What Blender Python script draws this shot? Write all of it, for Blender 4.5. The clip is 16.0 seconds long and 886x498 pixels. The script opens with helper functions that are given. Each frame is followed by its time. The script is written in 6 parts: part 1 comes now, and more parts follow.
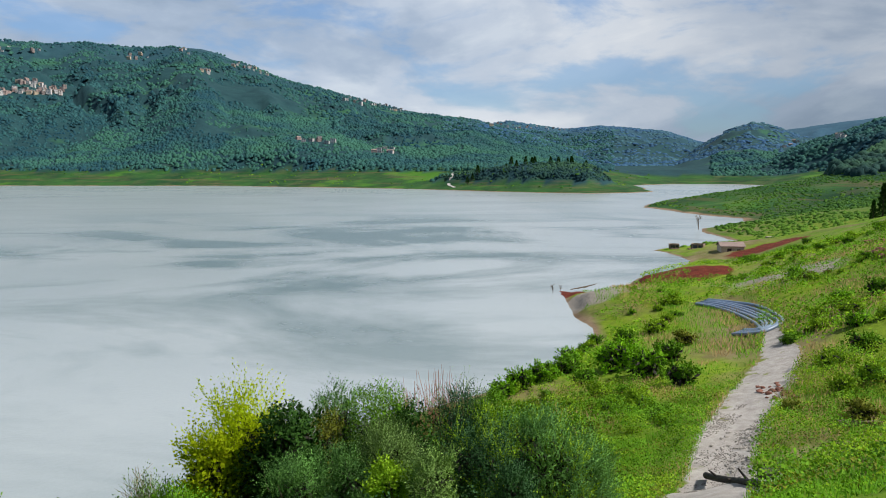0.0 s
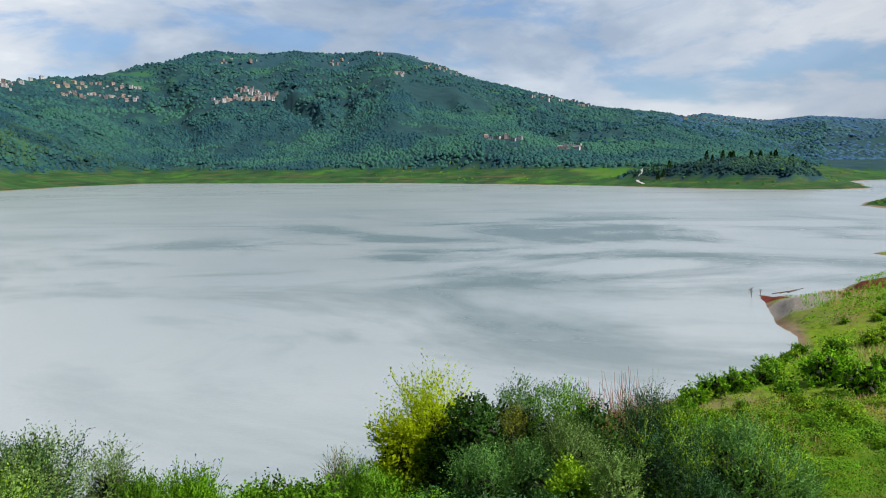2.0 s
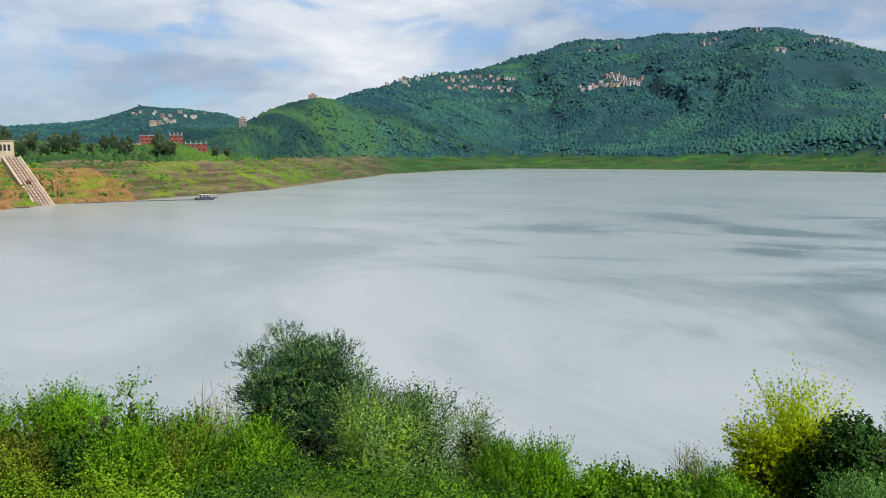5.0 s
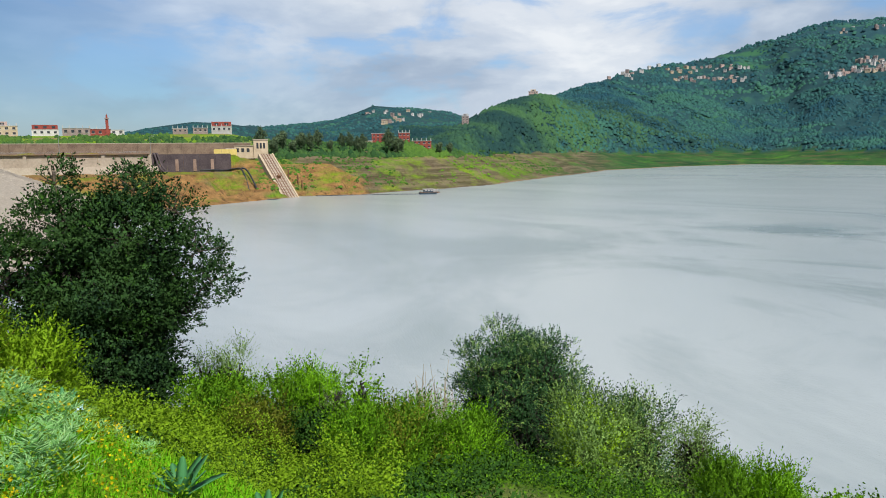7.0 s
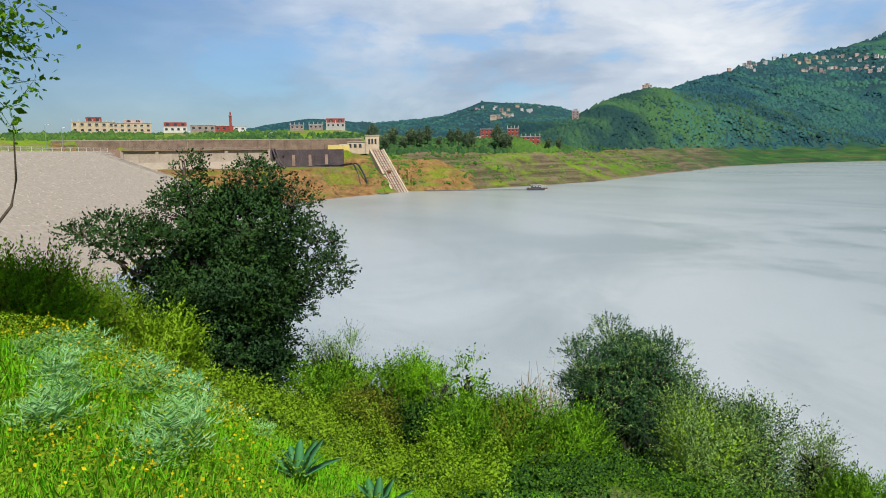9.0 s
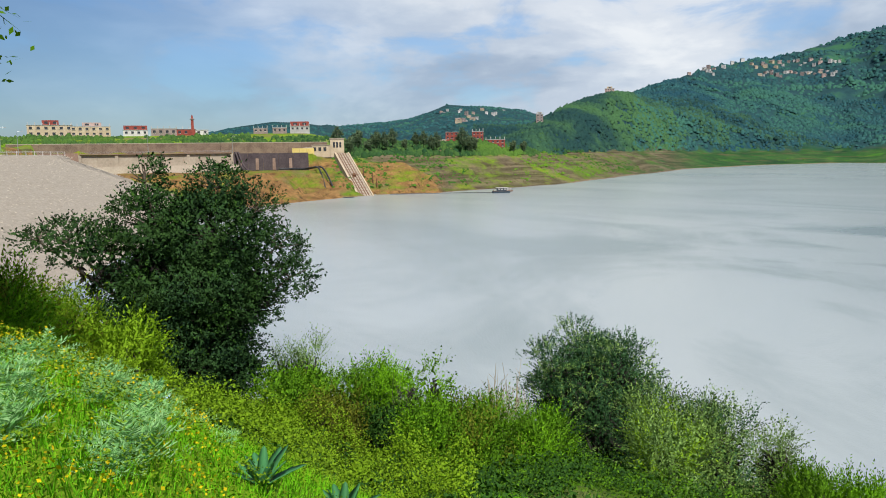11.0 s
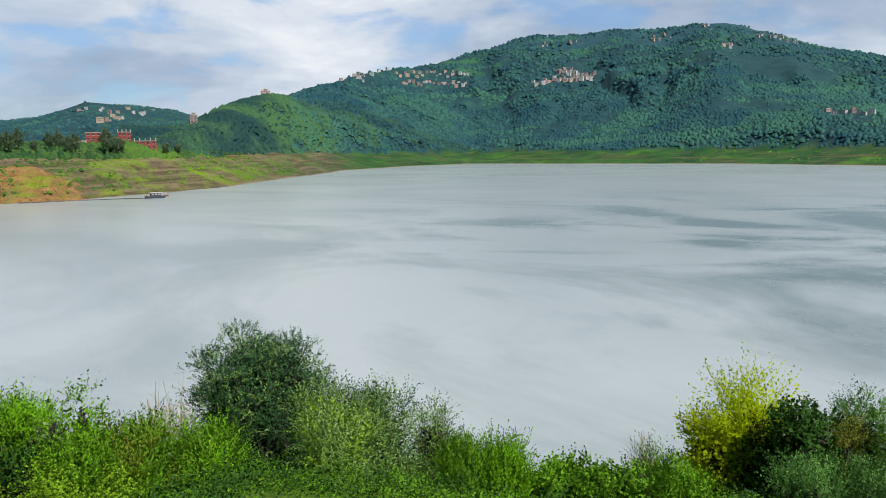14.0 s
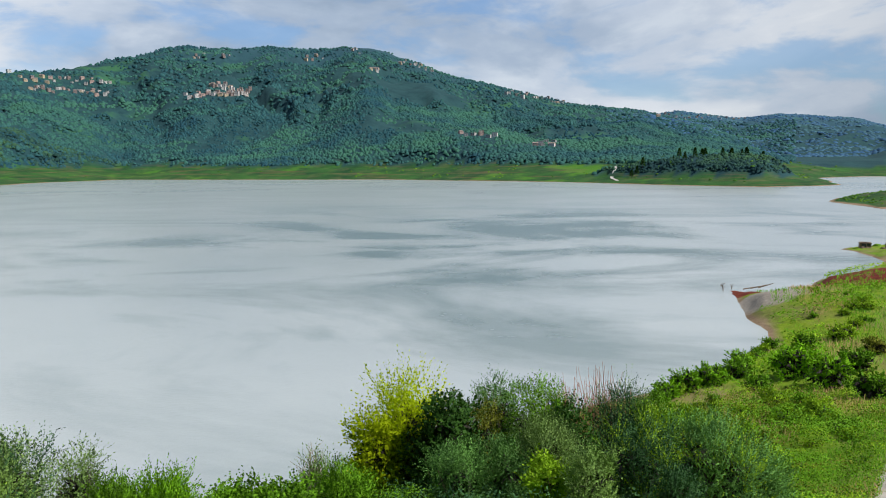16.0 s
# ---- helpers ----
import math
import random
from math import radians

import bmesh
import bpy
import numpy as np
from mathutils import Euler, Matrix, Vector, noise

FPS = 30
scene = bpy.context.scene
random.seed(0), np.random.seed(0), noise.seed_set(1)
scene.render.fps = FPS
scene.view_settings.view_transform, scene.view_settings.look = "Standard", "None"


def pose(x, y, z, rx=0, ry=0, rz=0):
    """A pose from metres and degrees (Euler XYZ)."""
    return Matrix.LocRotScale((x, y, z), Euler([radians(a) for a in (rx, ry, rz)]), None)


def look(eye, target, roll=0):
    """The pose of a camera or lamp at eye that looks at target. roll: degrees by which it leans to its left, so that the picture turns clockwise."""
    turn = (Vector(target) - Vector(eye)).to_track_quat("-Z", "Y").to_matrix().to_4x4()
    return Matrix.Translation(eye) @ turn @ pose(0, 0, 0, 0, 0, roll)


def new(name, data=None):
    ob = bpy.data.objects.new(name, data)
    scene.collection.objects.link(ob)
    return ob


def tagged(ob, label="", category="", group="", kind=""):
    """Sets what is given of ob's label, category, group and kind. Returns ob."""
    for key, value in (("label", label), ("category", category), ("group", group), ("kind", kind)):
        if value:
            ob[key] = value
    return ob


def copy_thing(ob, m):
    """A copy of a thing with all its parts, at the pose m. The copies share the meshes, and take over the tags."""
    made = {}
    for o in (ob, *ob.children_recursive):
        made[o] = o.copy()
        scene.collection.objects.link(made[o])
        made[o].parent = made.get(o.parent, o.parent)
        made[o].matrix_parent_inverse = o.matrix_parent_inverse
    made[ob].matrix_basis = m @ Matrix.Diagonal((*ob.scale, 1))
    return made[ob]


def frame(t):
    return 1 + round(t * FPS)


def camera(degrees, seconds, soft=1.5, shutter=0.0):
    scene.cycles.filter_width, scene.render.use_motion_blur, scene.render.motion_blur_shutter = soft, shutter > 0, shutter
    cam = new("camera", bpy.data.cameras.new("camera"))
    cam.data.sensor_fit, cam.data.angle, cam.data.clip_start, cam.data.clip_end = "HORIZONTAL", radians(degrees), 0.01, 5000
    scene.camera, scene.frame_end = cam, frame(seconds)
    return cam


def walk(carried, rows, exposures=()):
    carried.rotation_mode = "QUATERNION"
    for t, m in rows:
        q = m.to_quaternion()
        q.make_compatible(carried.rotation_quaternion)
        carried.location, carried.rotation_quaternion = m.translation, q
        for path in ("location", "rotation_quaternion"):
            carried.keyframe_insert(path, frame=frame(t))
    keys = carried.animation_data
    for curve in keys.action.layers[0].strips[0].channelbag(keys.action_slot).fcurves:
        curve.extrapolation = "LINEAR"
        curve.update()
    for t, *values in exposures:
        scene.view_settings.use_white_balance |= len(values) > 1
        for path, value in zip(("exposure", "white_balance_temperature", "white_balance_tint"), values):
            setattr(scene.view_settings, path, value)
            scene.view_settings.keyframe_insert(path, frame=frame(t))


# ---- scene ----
cam = camera(62.35, 16.0, soft=1.0)
EYE, ARM = 20.0, 0.35   # eye above the water; the phone swings round the body at arm's length
# seconds, yaw, pitch, roll
ROWS = [
    (0.0, 0.00, -6.20, 0.00),
    (0.5, 3.60, -6.28, -0.14),
    (1.0, 7.33, -6.28, -0.30),
    (1.5, 10.83, -6.29, -0.44),
    (2.0, 14.42, -6.38, -0.52),
    (2.5, 18.27, -6.56, -0.63),
    (3.0, 22.29, -6.76, -0.62),
    (3.5, 26.88, -6.91, -0.57),
    (4.0, 31.61, -7.04, -0.48),
    (4.5, 36.89, -7.14, -0.41),
    (7.0, 58.77, -7.38, -0.72),
    (7.5, 62.41, -7.41, -0.54),
    (8.0, 65.04, -7.47, -0.62),
    (9.2, 67.20, -7.62, -0.70),
    (10.5, 65.74, -7.52, -0.74),
    (11.0, 64.48, -7.41, -0.83),
    (11.5, 62.76, -7.32, -0.91),
    (12.0, 60.27, -7.33, -0.96),
    (12.5, 56.35, -7.40, -0.94),
    (13.0, 51.26, -7.52, -0.88),
    (13.5, 45.47, -7.59, -0.80),
    (14.0, 38.54, -7.62, -0.87),
    (14.5, 31.40, -7.56, -0.80),
    (15.0, 23.95, -7.31, -0.70),
    (15.5, 17.58, -6.97, -0.59),
    (16.0, 12.50, -6.67, -0.41),
]
path = []
for t, yaw, pitch, roll in ROWS:
    a, b = radians(yaw), radians(pitch)
    eye = Vector((-ARM * math.sin(a), ARM * math.cos(a) - ARM, EYE))
    path.append((t, look(eye, eye + Vector((-math.sin(a) * math.cos(b), math.cos(a) * math.cos(b), math.sin(b))), roll)))
walk(cam, path)

# ---- sky and light ----
SUN_AZ, SUN_EL = -98.0, 50.0   # degrees to the left of the first view, and above the horizon
world = bpy.data.worlds.new("world")
scene.world = world
world.use_nodes = True
wn, wl = world.node_tree.nodes, world.node_tree.links
wn.clear()
sky = wn.new("ShaderNodeTexSky")
sky.sky_type = "NISHITA"
sky.sun_disc = False
sky.sun_elevation = radians(SUN_EL)
sky.sun_rotation = radians(-SUN_AZ)
sky.air_density, sky.dust_density, sky.ozone_density = 1.2, 0.6, 2.0
coord = wn.new("ShaderNodeTexCoord")
sep = wn.new("ShaderNodeSeparateXYZ")
wl.new(coord.outputs["Generated"], sep.inputs[0])
# the cloud deck, drawn out along the horizon
flat_ = wn.new("ShaderNodeMapping")
flat_.inputs["Scale"].default_value = (1.0, 1.0, 2.7)
wl.new(coord.outputs["Generated"], flat_.inputs[0])


def sky_noise(scale, detail, rough, offset, distortion=0.0):
    m = wn.new("ShaderNodeMapping"); m.inputs["Location"].default_value = offset
    wl.new(flat_.outputs[0], m.inputs[0])
    n = wn.new("ShaderNodeTexNoise")
    n.inputs["Scale"].default_value, n.inputs["Detail"].default_value = scale, detail
    n.inputs["Roughness"].default_value, n.inputs["Distortion"].default_value = rough, distortion
    wl.new(m.outputs[0], n.inputs["Vector"])
    return n


def sky_ramp(src, stops):
    r = wn.new("ShaderNodeValToRGB")
    r.color_ramp.interpolation = "EASE"
    while len(r.color_ramp.elements) < len(stops):
        r.color_ramp.elements.new(0.5)
    for e, (p, c) in zip(r.color_ramp.elements, stops):
        e.position, e.color = p, (*c, 1)
    wl.new(src, r.inputs[0])
    return r


big = sky_noise(2.3, 7, 0.52, (3.1, 7.3, 0.4), 0.3)
small = sky_noise(5.5, 8, 0.56, (9.0, 1.0, 2.0), 0.3)
cloud = sky_ramp(big.outputs["Fac"], [(0.36, (0.36, 0.46, 0.59)), (0.46, (0.50, 0.60, 0.74)), (0.54, (0.69, 0.77, 0.88)), (0.66, (0.93, 0.97, 1.02))])
detail = sky_ramp(small.outputs["Fac"], [(0.34, (0.70, 0.77, 0.86)), (0.5, (0.93, 0.95, 0.98)), (0.64, (1.10, 1.09, 1.07))])
mul = wn.new("ShaderNodeMix"); mul.data_type = "RGBA"; mul.blend_type = "MULTIPLY"; mul.inputs[0].default_value = 1.0
wl.new(cloud.outputs[0], mul.inputs[6]); wl.new(detail.outputs[0], mul.inputs[7])
cover = sky_ramp(small.outputs["Fac"], [(0.34, (0.45,) * 3), (0.50, (0.96,) * 3)])
toward = wn.new("ShaderNodeVectorMath"); toward.operation = "DOT_PRODUCT"
toward.inputs[1].default_value = (-math.sin(radians(32)), math.cos(radians(32)), 0.35)
wl.new(coord.outputs["Generated"], toward.inputs[0])
thin = wn.new("ShaderNodeMapRange"); thin.interpolation_type = "SMOOTHSTEP"
for nm, val in (("From Min", 0.20), ("From Max", 0.70), ("To Min", 0.38), ("To Max", 1.0)):
    thin.inputs[nm].default_value = val
open_ = wn.new("ShaderNodeVectorMath"); open_.operation = "DOT_PRODUCT"
open_.inputs[1].default_value = (-math.sin(radians(8)), math.cos(radians(8)), 0.6)
wl.new(coord.outputs["Generated"], open_.inputs[0])
wl.new(open_.outputs["Value"], thin.inputs["Value"])
coverage = wn.new("ShaderNodeMath"); coverage.operation = "MULTIPLY"
wl.new(cover.outputs[0], coverage.inputs[0]); wl.new(thin.outputs[0], coverage.inputs[1])
skyscale = wn.new("ShaderNodeMix"); skyscale.data_type = "RGBA"; skyscale.blend_type = "MULTIPLY"; skyscale.inputs[0].default_value = 1.0
wl.new(sky.outputs[0], skyscale.inputs[6]); skyscale.inputs[7].default_value = (0.088, 0.122, 0.168, 1)
mix = wn.new("ShaderNodeMix"); mix.data_type = "RGBA"
wl.new(coverage.outputs[0], mix.inputs[0]); wl.new(skyscale.outputs[2], mix.inputs[6]); wl.new(mul.outputs[2], mix.inputs[7])
back = wn.new("ShaderNodeBackground"); back.inputs["Strength"].default_value = 0.82
zen = wn.new("ShaderNodeMapRange"); zen.interpolation_type = "SMOOTHSTEP"
for nm, val in (("From Min", 0.32), ("From Max", 0.85), ("To Min", 1.0), ("To Max", 0.5)):
    zen.inputs[nm].default_value = val
wl.new(sep.outputs["Z"], zen.inputs["Value"])
zmul = wn.new("ShaderNodeMix"); zmul.data_type = "RGBA"; zmul.blend_type = "MULTIPLY"; zmul.inputs[0].default_value = 1.0
wl.new(mix.outputs[2], zmul.inputs[6]); wl.new(zen.outputs[0], zmul.inputs[7])
# the cloud is thinner and brighter over the mountain than at either hand
glow = wn.new("ShaderNodeMapRange"); glow.interpolation_type = "SMOOTHSTEP"
for nm, val in (("From Min", 0.45), ("From Max", 1.0), ("To Min", 0.75), ("To Max", 1.04)):
    glow.inputs[nm].default_value = val
wl.new(toward.outputs["Value"], glow.inputs["Value"])
gmul = wn.new("ShaderNodeMix"); gmul.data_type = "RGBA"; gmul.blend_type = "MULTIPLY"; gmul.inputs[0].default_value = 1.0
wl.new(zmul.outputs[2], gmul.inputs[6]); wl.new(glow.outputs[0], gmul.inputs[7])
wl.new(gmul.outputs[2], back.inputs[0])
wout = wn.new("ShaderNodeOutputWorld")
wl.new(back.outputs[0], wout.inputs[0])

sun = new("sun", bpy.data.lights.new("sun", "SUN"))
sun.data.energy, sun.data.angle, sun.data.color = 5.7, radians(4.0), (1.0, 0.955, 0.89)
sa, se = radians(SUN_AZ), radians(SUN_EL)
sun.matrix_world = look((-math.sin(sa) * math.cos(se) * 100, math.cos(sa) * math.cos(se) * 100, math.sin(se) * 100), (0, 0, 0))


# ---- materials ----
class Mat:
    """Small builder for node materials."""

    def __init__(self, name, rough=0.9, spec=0.3):
        self.m = bpy.data.materials.new(name)
        self.m.use_nodes = True
        self.n, self.l = self.m.node_tree.nodes, self.m.node_tree.links
        self.b = self.n["Principled BSDF"]
        self.b.inputs["Roughness"].default_value = rough
        self.b.inputs["Specular IOR Level"].default_value = spec
        self.geo = self.n.new("ShaderNodeNewGeometry")

    def pos(self, scale=(1, 1, 1), rot=(0, 0, 0)):
        m = self.n.new("ShaderNodeMapping")
        m.inputs["Scale"].default_value, m.inputs["Rotation"].default_value = scale, rot
        self.l.new(self.geo.outputs["Position"], m.inputs[0])
        return m.outputs[0]

    def local(self, scale=(1, 1, 1)):
        c = self.n.new("ShaderNodeTexCoord")
        m = self.n.new("ShaderNodeMapping")
        m.inputs["Scale"].default_value = scale
        self.l.new(c.outputs["Object"], m.inputs[0])
        return m.outputs[0]

    def noise(self, scale, detail=4, rough=0.55, vec=None, distortion=0.0):
        n = self.n.new("ShaderNodeTexNoise")
        n.inputs["Scale"].default_value, n.inputs["Detail"].default_value = scale, detail
        n.inputs["Roughness"].default_value, n.inputs["Distortion"].default_value = rough, distortion
        self.l.new(vec if vec else self.geo.outputs["Position"], n.inputs["Vector"])
        return n.outputs["Fac"]

    def ramp(self, src, stops, ease=False):
        r = self.n.new("ShaderNodeValToRGB")
        if ease:
            r.color_ramp.interpolation = "EASE"
        while len(r.color_ramp.elements) < len(stops):
            r.color_ramp.elements.new(0.5)
        for e, (p, c) in zip(r.color_ramp.elements, stops):
            c = (c, c, c) if isinstance(c, (int, float)) else c
            e.position, e.color = p, (*c, 1)
        self.l.new(src, r.inputs[0])
        return r.outputs[0]

    def mix(self, fac, a, b, mode="MIX"):
        x = self.n.new("ShaderNodeMix")
        x.data_type, x.blend_type = "RGBA", mode
        for i, val in ((0, fac), (6, a), (7, b)):
            if isinstance(val, (int, float)):
                x.inputs[i].default_value = val if i == 0 else (val, val, val, 1)
            elif isinstance(val, tuple):
                x.inputs[i].default_value = (*val, 1)
            else:
                self.l.new(val, x.inputs[i])
        return x.outputs[2]

    def math(self, op, a, b=0.0):
        x = self.n.new("ShaderNodeMath")
        x.operation = op
        for i, val in ((0, a), (1, b)):
            if isinstance(val, (int, float)):
                x.inputs[i].default_value = val
            else:
                self.l.new(val, x.inputs[i])
        return x.outputs[0]

    def attr(self, name):
        a = self.n.new("ShaderNodeAttribute")
        a.attribute_name = name
        return a

    def rand(self, island=False):
        if island:
            return self.geo.outputs["Random Per Island"]
        return self.n.new("ShaderNodeObjectInfo").outputs["Random"]

    def color(self, src):
        if isinstance(src, tuple):
            self.b.inputs["Base Color"].default_value = (*src, 1)
        else:
            self.l.new(src, self.b.inputs["Base Color"])
        return self

    def rough(self, src):
        self.l.new(src, self.b.inputs["Roughness"])
        return self

    def bump(self, src, strength=0.5, dist=0.05):
        b = self.n.new("ShaderNodeBump")
        b.inputs["Strength"].default_value, b.inputs["Distance"].default_value = strength, dist
        self.l.new(src, b.inputs["Height"])
        prev = self.b.inputs["Normal"].links
        if prev:
            self.l.new(prev[0].from_socket, b.inputs["Normal"])
        self.l.new(b.outputs[0], self.b.inputs["Normal"])
        return self


def simple(name, dark, light, scale=1.0, rough=0.85, metal=0.0, bump=0.0, spec=0.3, island=False):
    """A surface of one material, mottled at two scales."""
    m = Mat(name, rough, spec)
    m.b.inputs["Metallic"].default_value = metal
    big_, fine = m.noise(scale, 4), m.noise(scale * 9, 5, 0.65)
    c = m.mix(m.ramp(big_, [(0.3, 0.0), (0.7, 1.0)]), dark, light)
    c = m.mix(0.45, c, m.mix(m.ramp(fine, [(0.35, 0.0), (0.65, 1.0)]), dark, light))
    if island:
        v = m.ramp(m.rand(True), [(0.0, 0.75), (1.0, 1.2)])
        c = m.mix(1.0, c, v, "MULTIPLY")
    m.color(c)
    if bump:
        m.bump(fine, 0.6, bump)
    return m.m


def leafy(name, dark, light, tip=None, trans=0.35, rough=0.7):
    """Leaves: each leaf its own tone, light passing through."""
    m = Mat(name, rough, 0.12)
    c = m.mix(m.rand(True), dark, light)
    c = m.mix(m.ramp(m.noise(0.9, 3), [(0.35, 0.0), (0.65, 0.55)]), c, tip or light)
    c = m.mix(1.0, c, m.ramp(m.rand(), [(0.0, 0.9), (1.0, 1.2)]), "MULTIPLY")
    m.color(c)
    t = m.n.new("ShaderNodeBsdfTranslucent")
    m.l.new(c, t.inputs[0])
    mixs = m.n.new("ShaderNodeMixShader")
    mixs.inputs[0].default_value = trans
    m.l.new(m.b.outputs[0], mixs.inputs[1])
    m.l.new(t.outputs[0], mixs.inputs[2])
    m.l.new(mixs.outputs[0], m.n["Material Output"].inputs[0])
    return m.m


# ---- the lie of the land ----
def polar(az, d):
    a = np.radians(az)
    return -np.sin(a) * d, np.cos(a) * d


def vnoise(x, y, seed=0):
    """Smooth value noise on a lattice, 0 to 1."""
    xi, yi = np.floor(x).astype(np.int64), np.floor(y).astype(np.int64)
    fx, fy = x - xi, y - yi
    fx, fy = fx * fx * fx * (fx * (fx * 6 - 15) + 10), fy * fy * fy * (fy * (fy * 6 - 15) + 10)

    def h(i, j):
        n = (i * 374761393 + j * 668265263 + seed * 974711) & 0x7FFFFFFF
        n = ((n ^ (n >> 13)) * 1274126177) & 0x7FFFFFFF
        return ((n ^ (n >> 16)) & 0xFFFF) / 65535.0
    a, b, c, d = h(xi, yi), h(xi + 1, yi), h(xi, yi + 1), h(xi + 1, yi + 1)
    return (a * (1 - fx) + b * fx) * (1 - fy) + (c * (1 - fx) + d * fx) * fy


def fbm(x, y, scale, octaves=4, seed=0):
    s, amp, tot = 0.0, 1.0, 0.0
    for o in range(octaves):
        s = s + amp * vnoise(x / scale * 2 ** o + 17.3 * o, y / scale * 2 ** o - 9.1 * o, seed + o)
        tot += amp
        amp *= 0.5
    return s / tot


# the shore of the lake, as bearing (degrees to the left of the first view) and distance
NEAR_SHORE = [(96, 120), (92, 60), (80, 47), (60, 45), (44, 42), (28, 41), (18, 44), (5, 56), (-4.8, 66), (-9.2, 76), (-11.7, 87), (-10.6, 101), (-9.2, 121)]
RIGHT_SHORE = [(-12.2, 119), (-14.4, 123), (-15.0, 134), (-18.5, 161), (-19.2, 168), (-16.2, 190), (-17.4, 198), (-21.5, 204), (-24.0, 213),
               (-22.6, 220), (-19.8, 247), (-19.6, 262), (-22.6, 300), (-22.4, 325), (-20.5, 336), (-17.8, 360), (-15.2, 404), (-15.8, 440), (-19, 560), (-23, 700),
               (-25, 850), (-24, 1010)]
FAR_SHORE = [(-21.2, 1077), (-17.6, 1060), (-14.6, 960), (-15.3, 800), (-16.1, 690), (-14.4, 650), (-11.5, 620), (-5, 656), (3.7, 770), (12.3, 862), (17, 945), (22.7, 976),
             (31, 1060), (36, 1140), (41, 1020), (46.2, 835), (50.3, 615), (55.7, 467), (60, 418), (65.3, 376), (69.7, 372), (72.3, 352), (77.5, 312), (82.4, 288)]
SHORE = np.array([polar(a, d) for a, d in NEAR_SHORE + RIGHT_SHORE + FAR_SHORE])


def inland(x, y):
    """Distance to the shore in metres: positive on land, negative over the lake."""
    best = np.full(x.shape, 1e9)
    inside = np.zeros(x.shape, bool)
    few = x.ndim == 1 and len(x) < 1500
    if few:
        # a few points against all stretches at once
        (ax, ay), (ex, ey) = SHORE.T[:, :, None], (np.roll(SHORE, -1, 0) - SHORE).T[:, :, None]
        t = np.clip(((x - ax) * ex + (y - ay) * ey) / (ex * ex + ey * ey), 0, 1)
        best = np.hypot(x - ax - t * ex, y - ay - t * ey).min(0)
        inside = (((ay > y) != (ay + ey > y)) & (x < ex * (y - ay) / np.where(ey == 0, 1, ey) + ax)).sum(0) % 2 == 1
    for (ax, ay), (bx, by) in () if few else zip(SHORE, np.roll(SHORE, -1, 0)):
        ex, ey = bx - ax, by - ay
        t = np.clip(((x - ax) * ex + (y - ay) * ey) / (ex * ex + ey * ey), 0, 1)
        best = np.minimum(best, np.hypot(x - ax - t * ex, y - ay - t * ey))
        if ey != 0:
            cross = ((ay > y) != (by > y)) & (x < ex * (y - ay) / ey + ax)
            inside ^= cross
    far_ = np.clip(np.hypot(x, y) / 400, 0, 1)
    ragged = (fbm(x, y, 9, 3, 61) - 0.5) * (2.6 + 2 * far_) + (fbm(x, y, 45, 3, 62) - 0.5) * 9 * far_
    return np.where(inside, -best, best) + ragged * np.clip(np.hypot(x, y) / 60 - 0.4, 0, 1)


def ridge(az, d, table, foot, tail=0.35, power=1.0, low=17.0):
    """A range of hills: crest by bearing, distance and angle of height; foot: where its front slope begins."""
    t = np.array(sorted(table))
    D, E = np.interp(az, t[:, 0], t[:, 1]), np.interp(az, t[:, 0], t[:, 2])
    Z = EYE + D * np.tan(np.radians(E))
    F = foot(az) if callable(foot) else np.full_like(D, foot)
    u = np.clip((d - F) / np.maximum(D - F, 1), 0, None)
    front = low + (Z - low) * np.minimum(u, 1) ** power
    z = np.where(d < D, front, Z - tail * (d - D))
    z = np.where(d < F, low - (F - d) * 0.3, z)
    off = np.maximum(t[0, 0] - az, 0) + np.maximum(az - t[-1, 0], 0)
    return z - off * d * 0.008, np.clip(u, 0, 1.4)


def far_shore(az):
    t = np.array(sorted(FAR_SHORE[5:]))
    return np.interp(az, t[:, 0], t[:, 1])


MAIN = [(-12, 2300, 0.5), (-7, 2200, 2.6), (-2.7, 2200, 3.72), (2.8, 2250, 4.45), (5.4, 2300, 5.0), (8.1, 2350, 5.65), (11.3, 2400, 6.45), (14.1, 2450, 7.5), (17.7, 2500, 8.65),
        (19.1, 2500, 8.68), (22, 2500, 8.3), (26, 2500, 8.6), (27.7, 2450, 8.3), (31.1, 2350, 8.45), (33.7, 2250, 7.9), (36.2, 2150, 7.3), (38.7, 2000, 6.55),
        (42, 1800, 6.2), (45.2, 1600, 5.7), (47.9, 1450, 5.0), (51.7, 1350, 3.9), (56, 1400, 2.0)]
HEADLAND = [(35.5, 1260, -0.5), (39, 1220, 0.4), (44, 1180, 2.0), (48.9, 1090, 3.75), (50.3, 1040, 4.3), (51.7, 1000, 4.4), (53.5, 920, 3.95), (54.9, 850, 3.45), (56.6, 730, 2.4), (59, 640, 1.3)]
SPUR = [(-2, 880, -0.5), (0, 930, 0.1), (4, 1080, 1.35), (5.5, 1130, 1.75), (8, 1290, 2.8), (9.4, 1390, 3.4), (11.5, 1560, 4.1), (13.5, 1780, 4.95), (16, 2050, 6.5), (18.2, 2350, 8.3), (20.5, 2450, 7.6), (23, 2450, 5.0), (25, 2450, 2.0)]
PINES = [(-16, 690, -1.5), (-14.6, 690, -0.7), (-13, 700, 0.1), (-11, 715, 0.45), (-8, 730, 0.55), (-5, 740, 0.3), (-2, 760, -0.15), (0, 780, -0.4)]
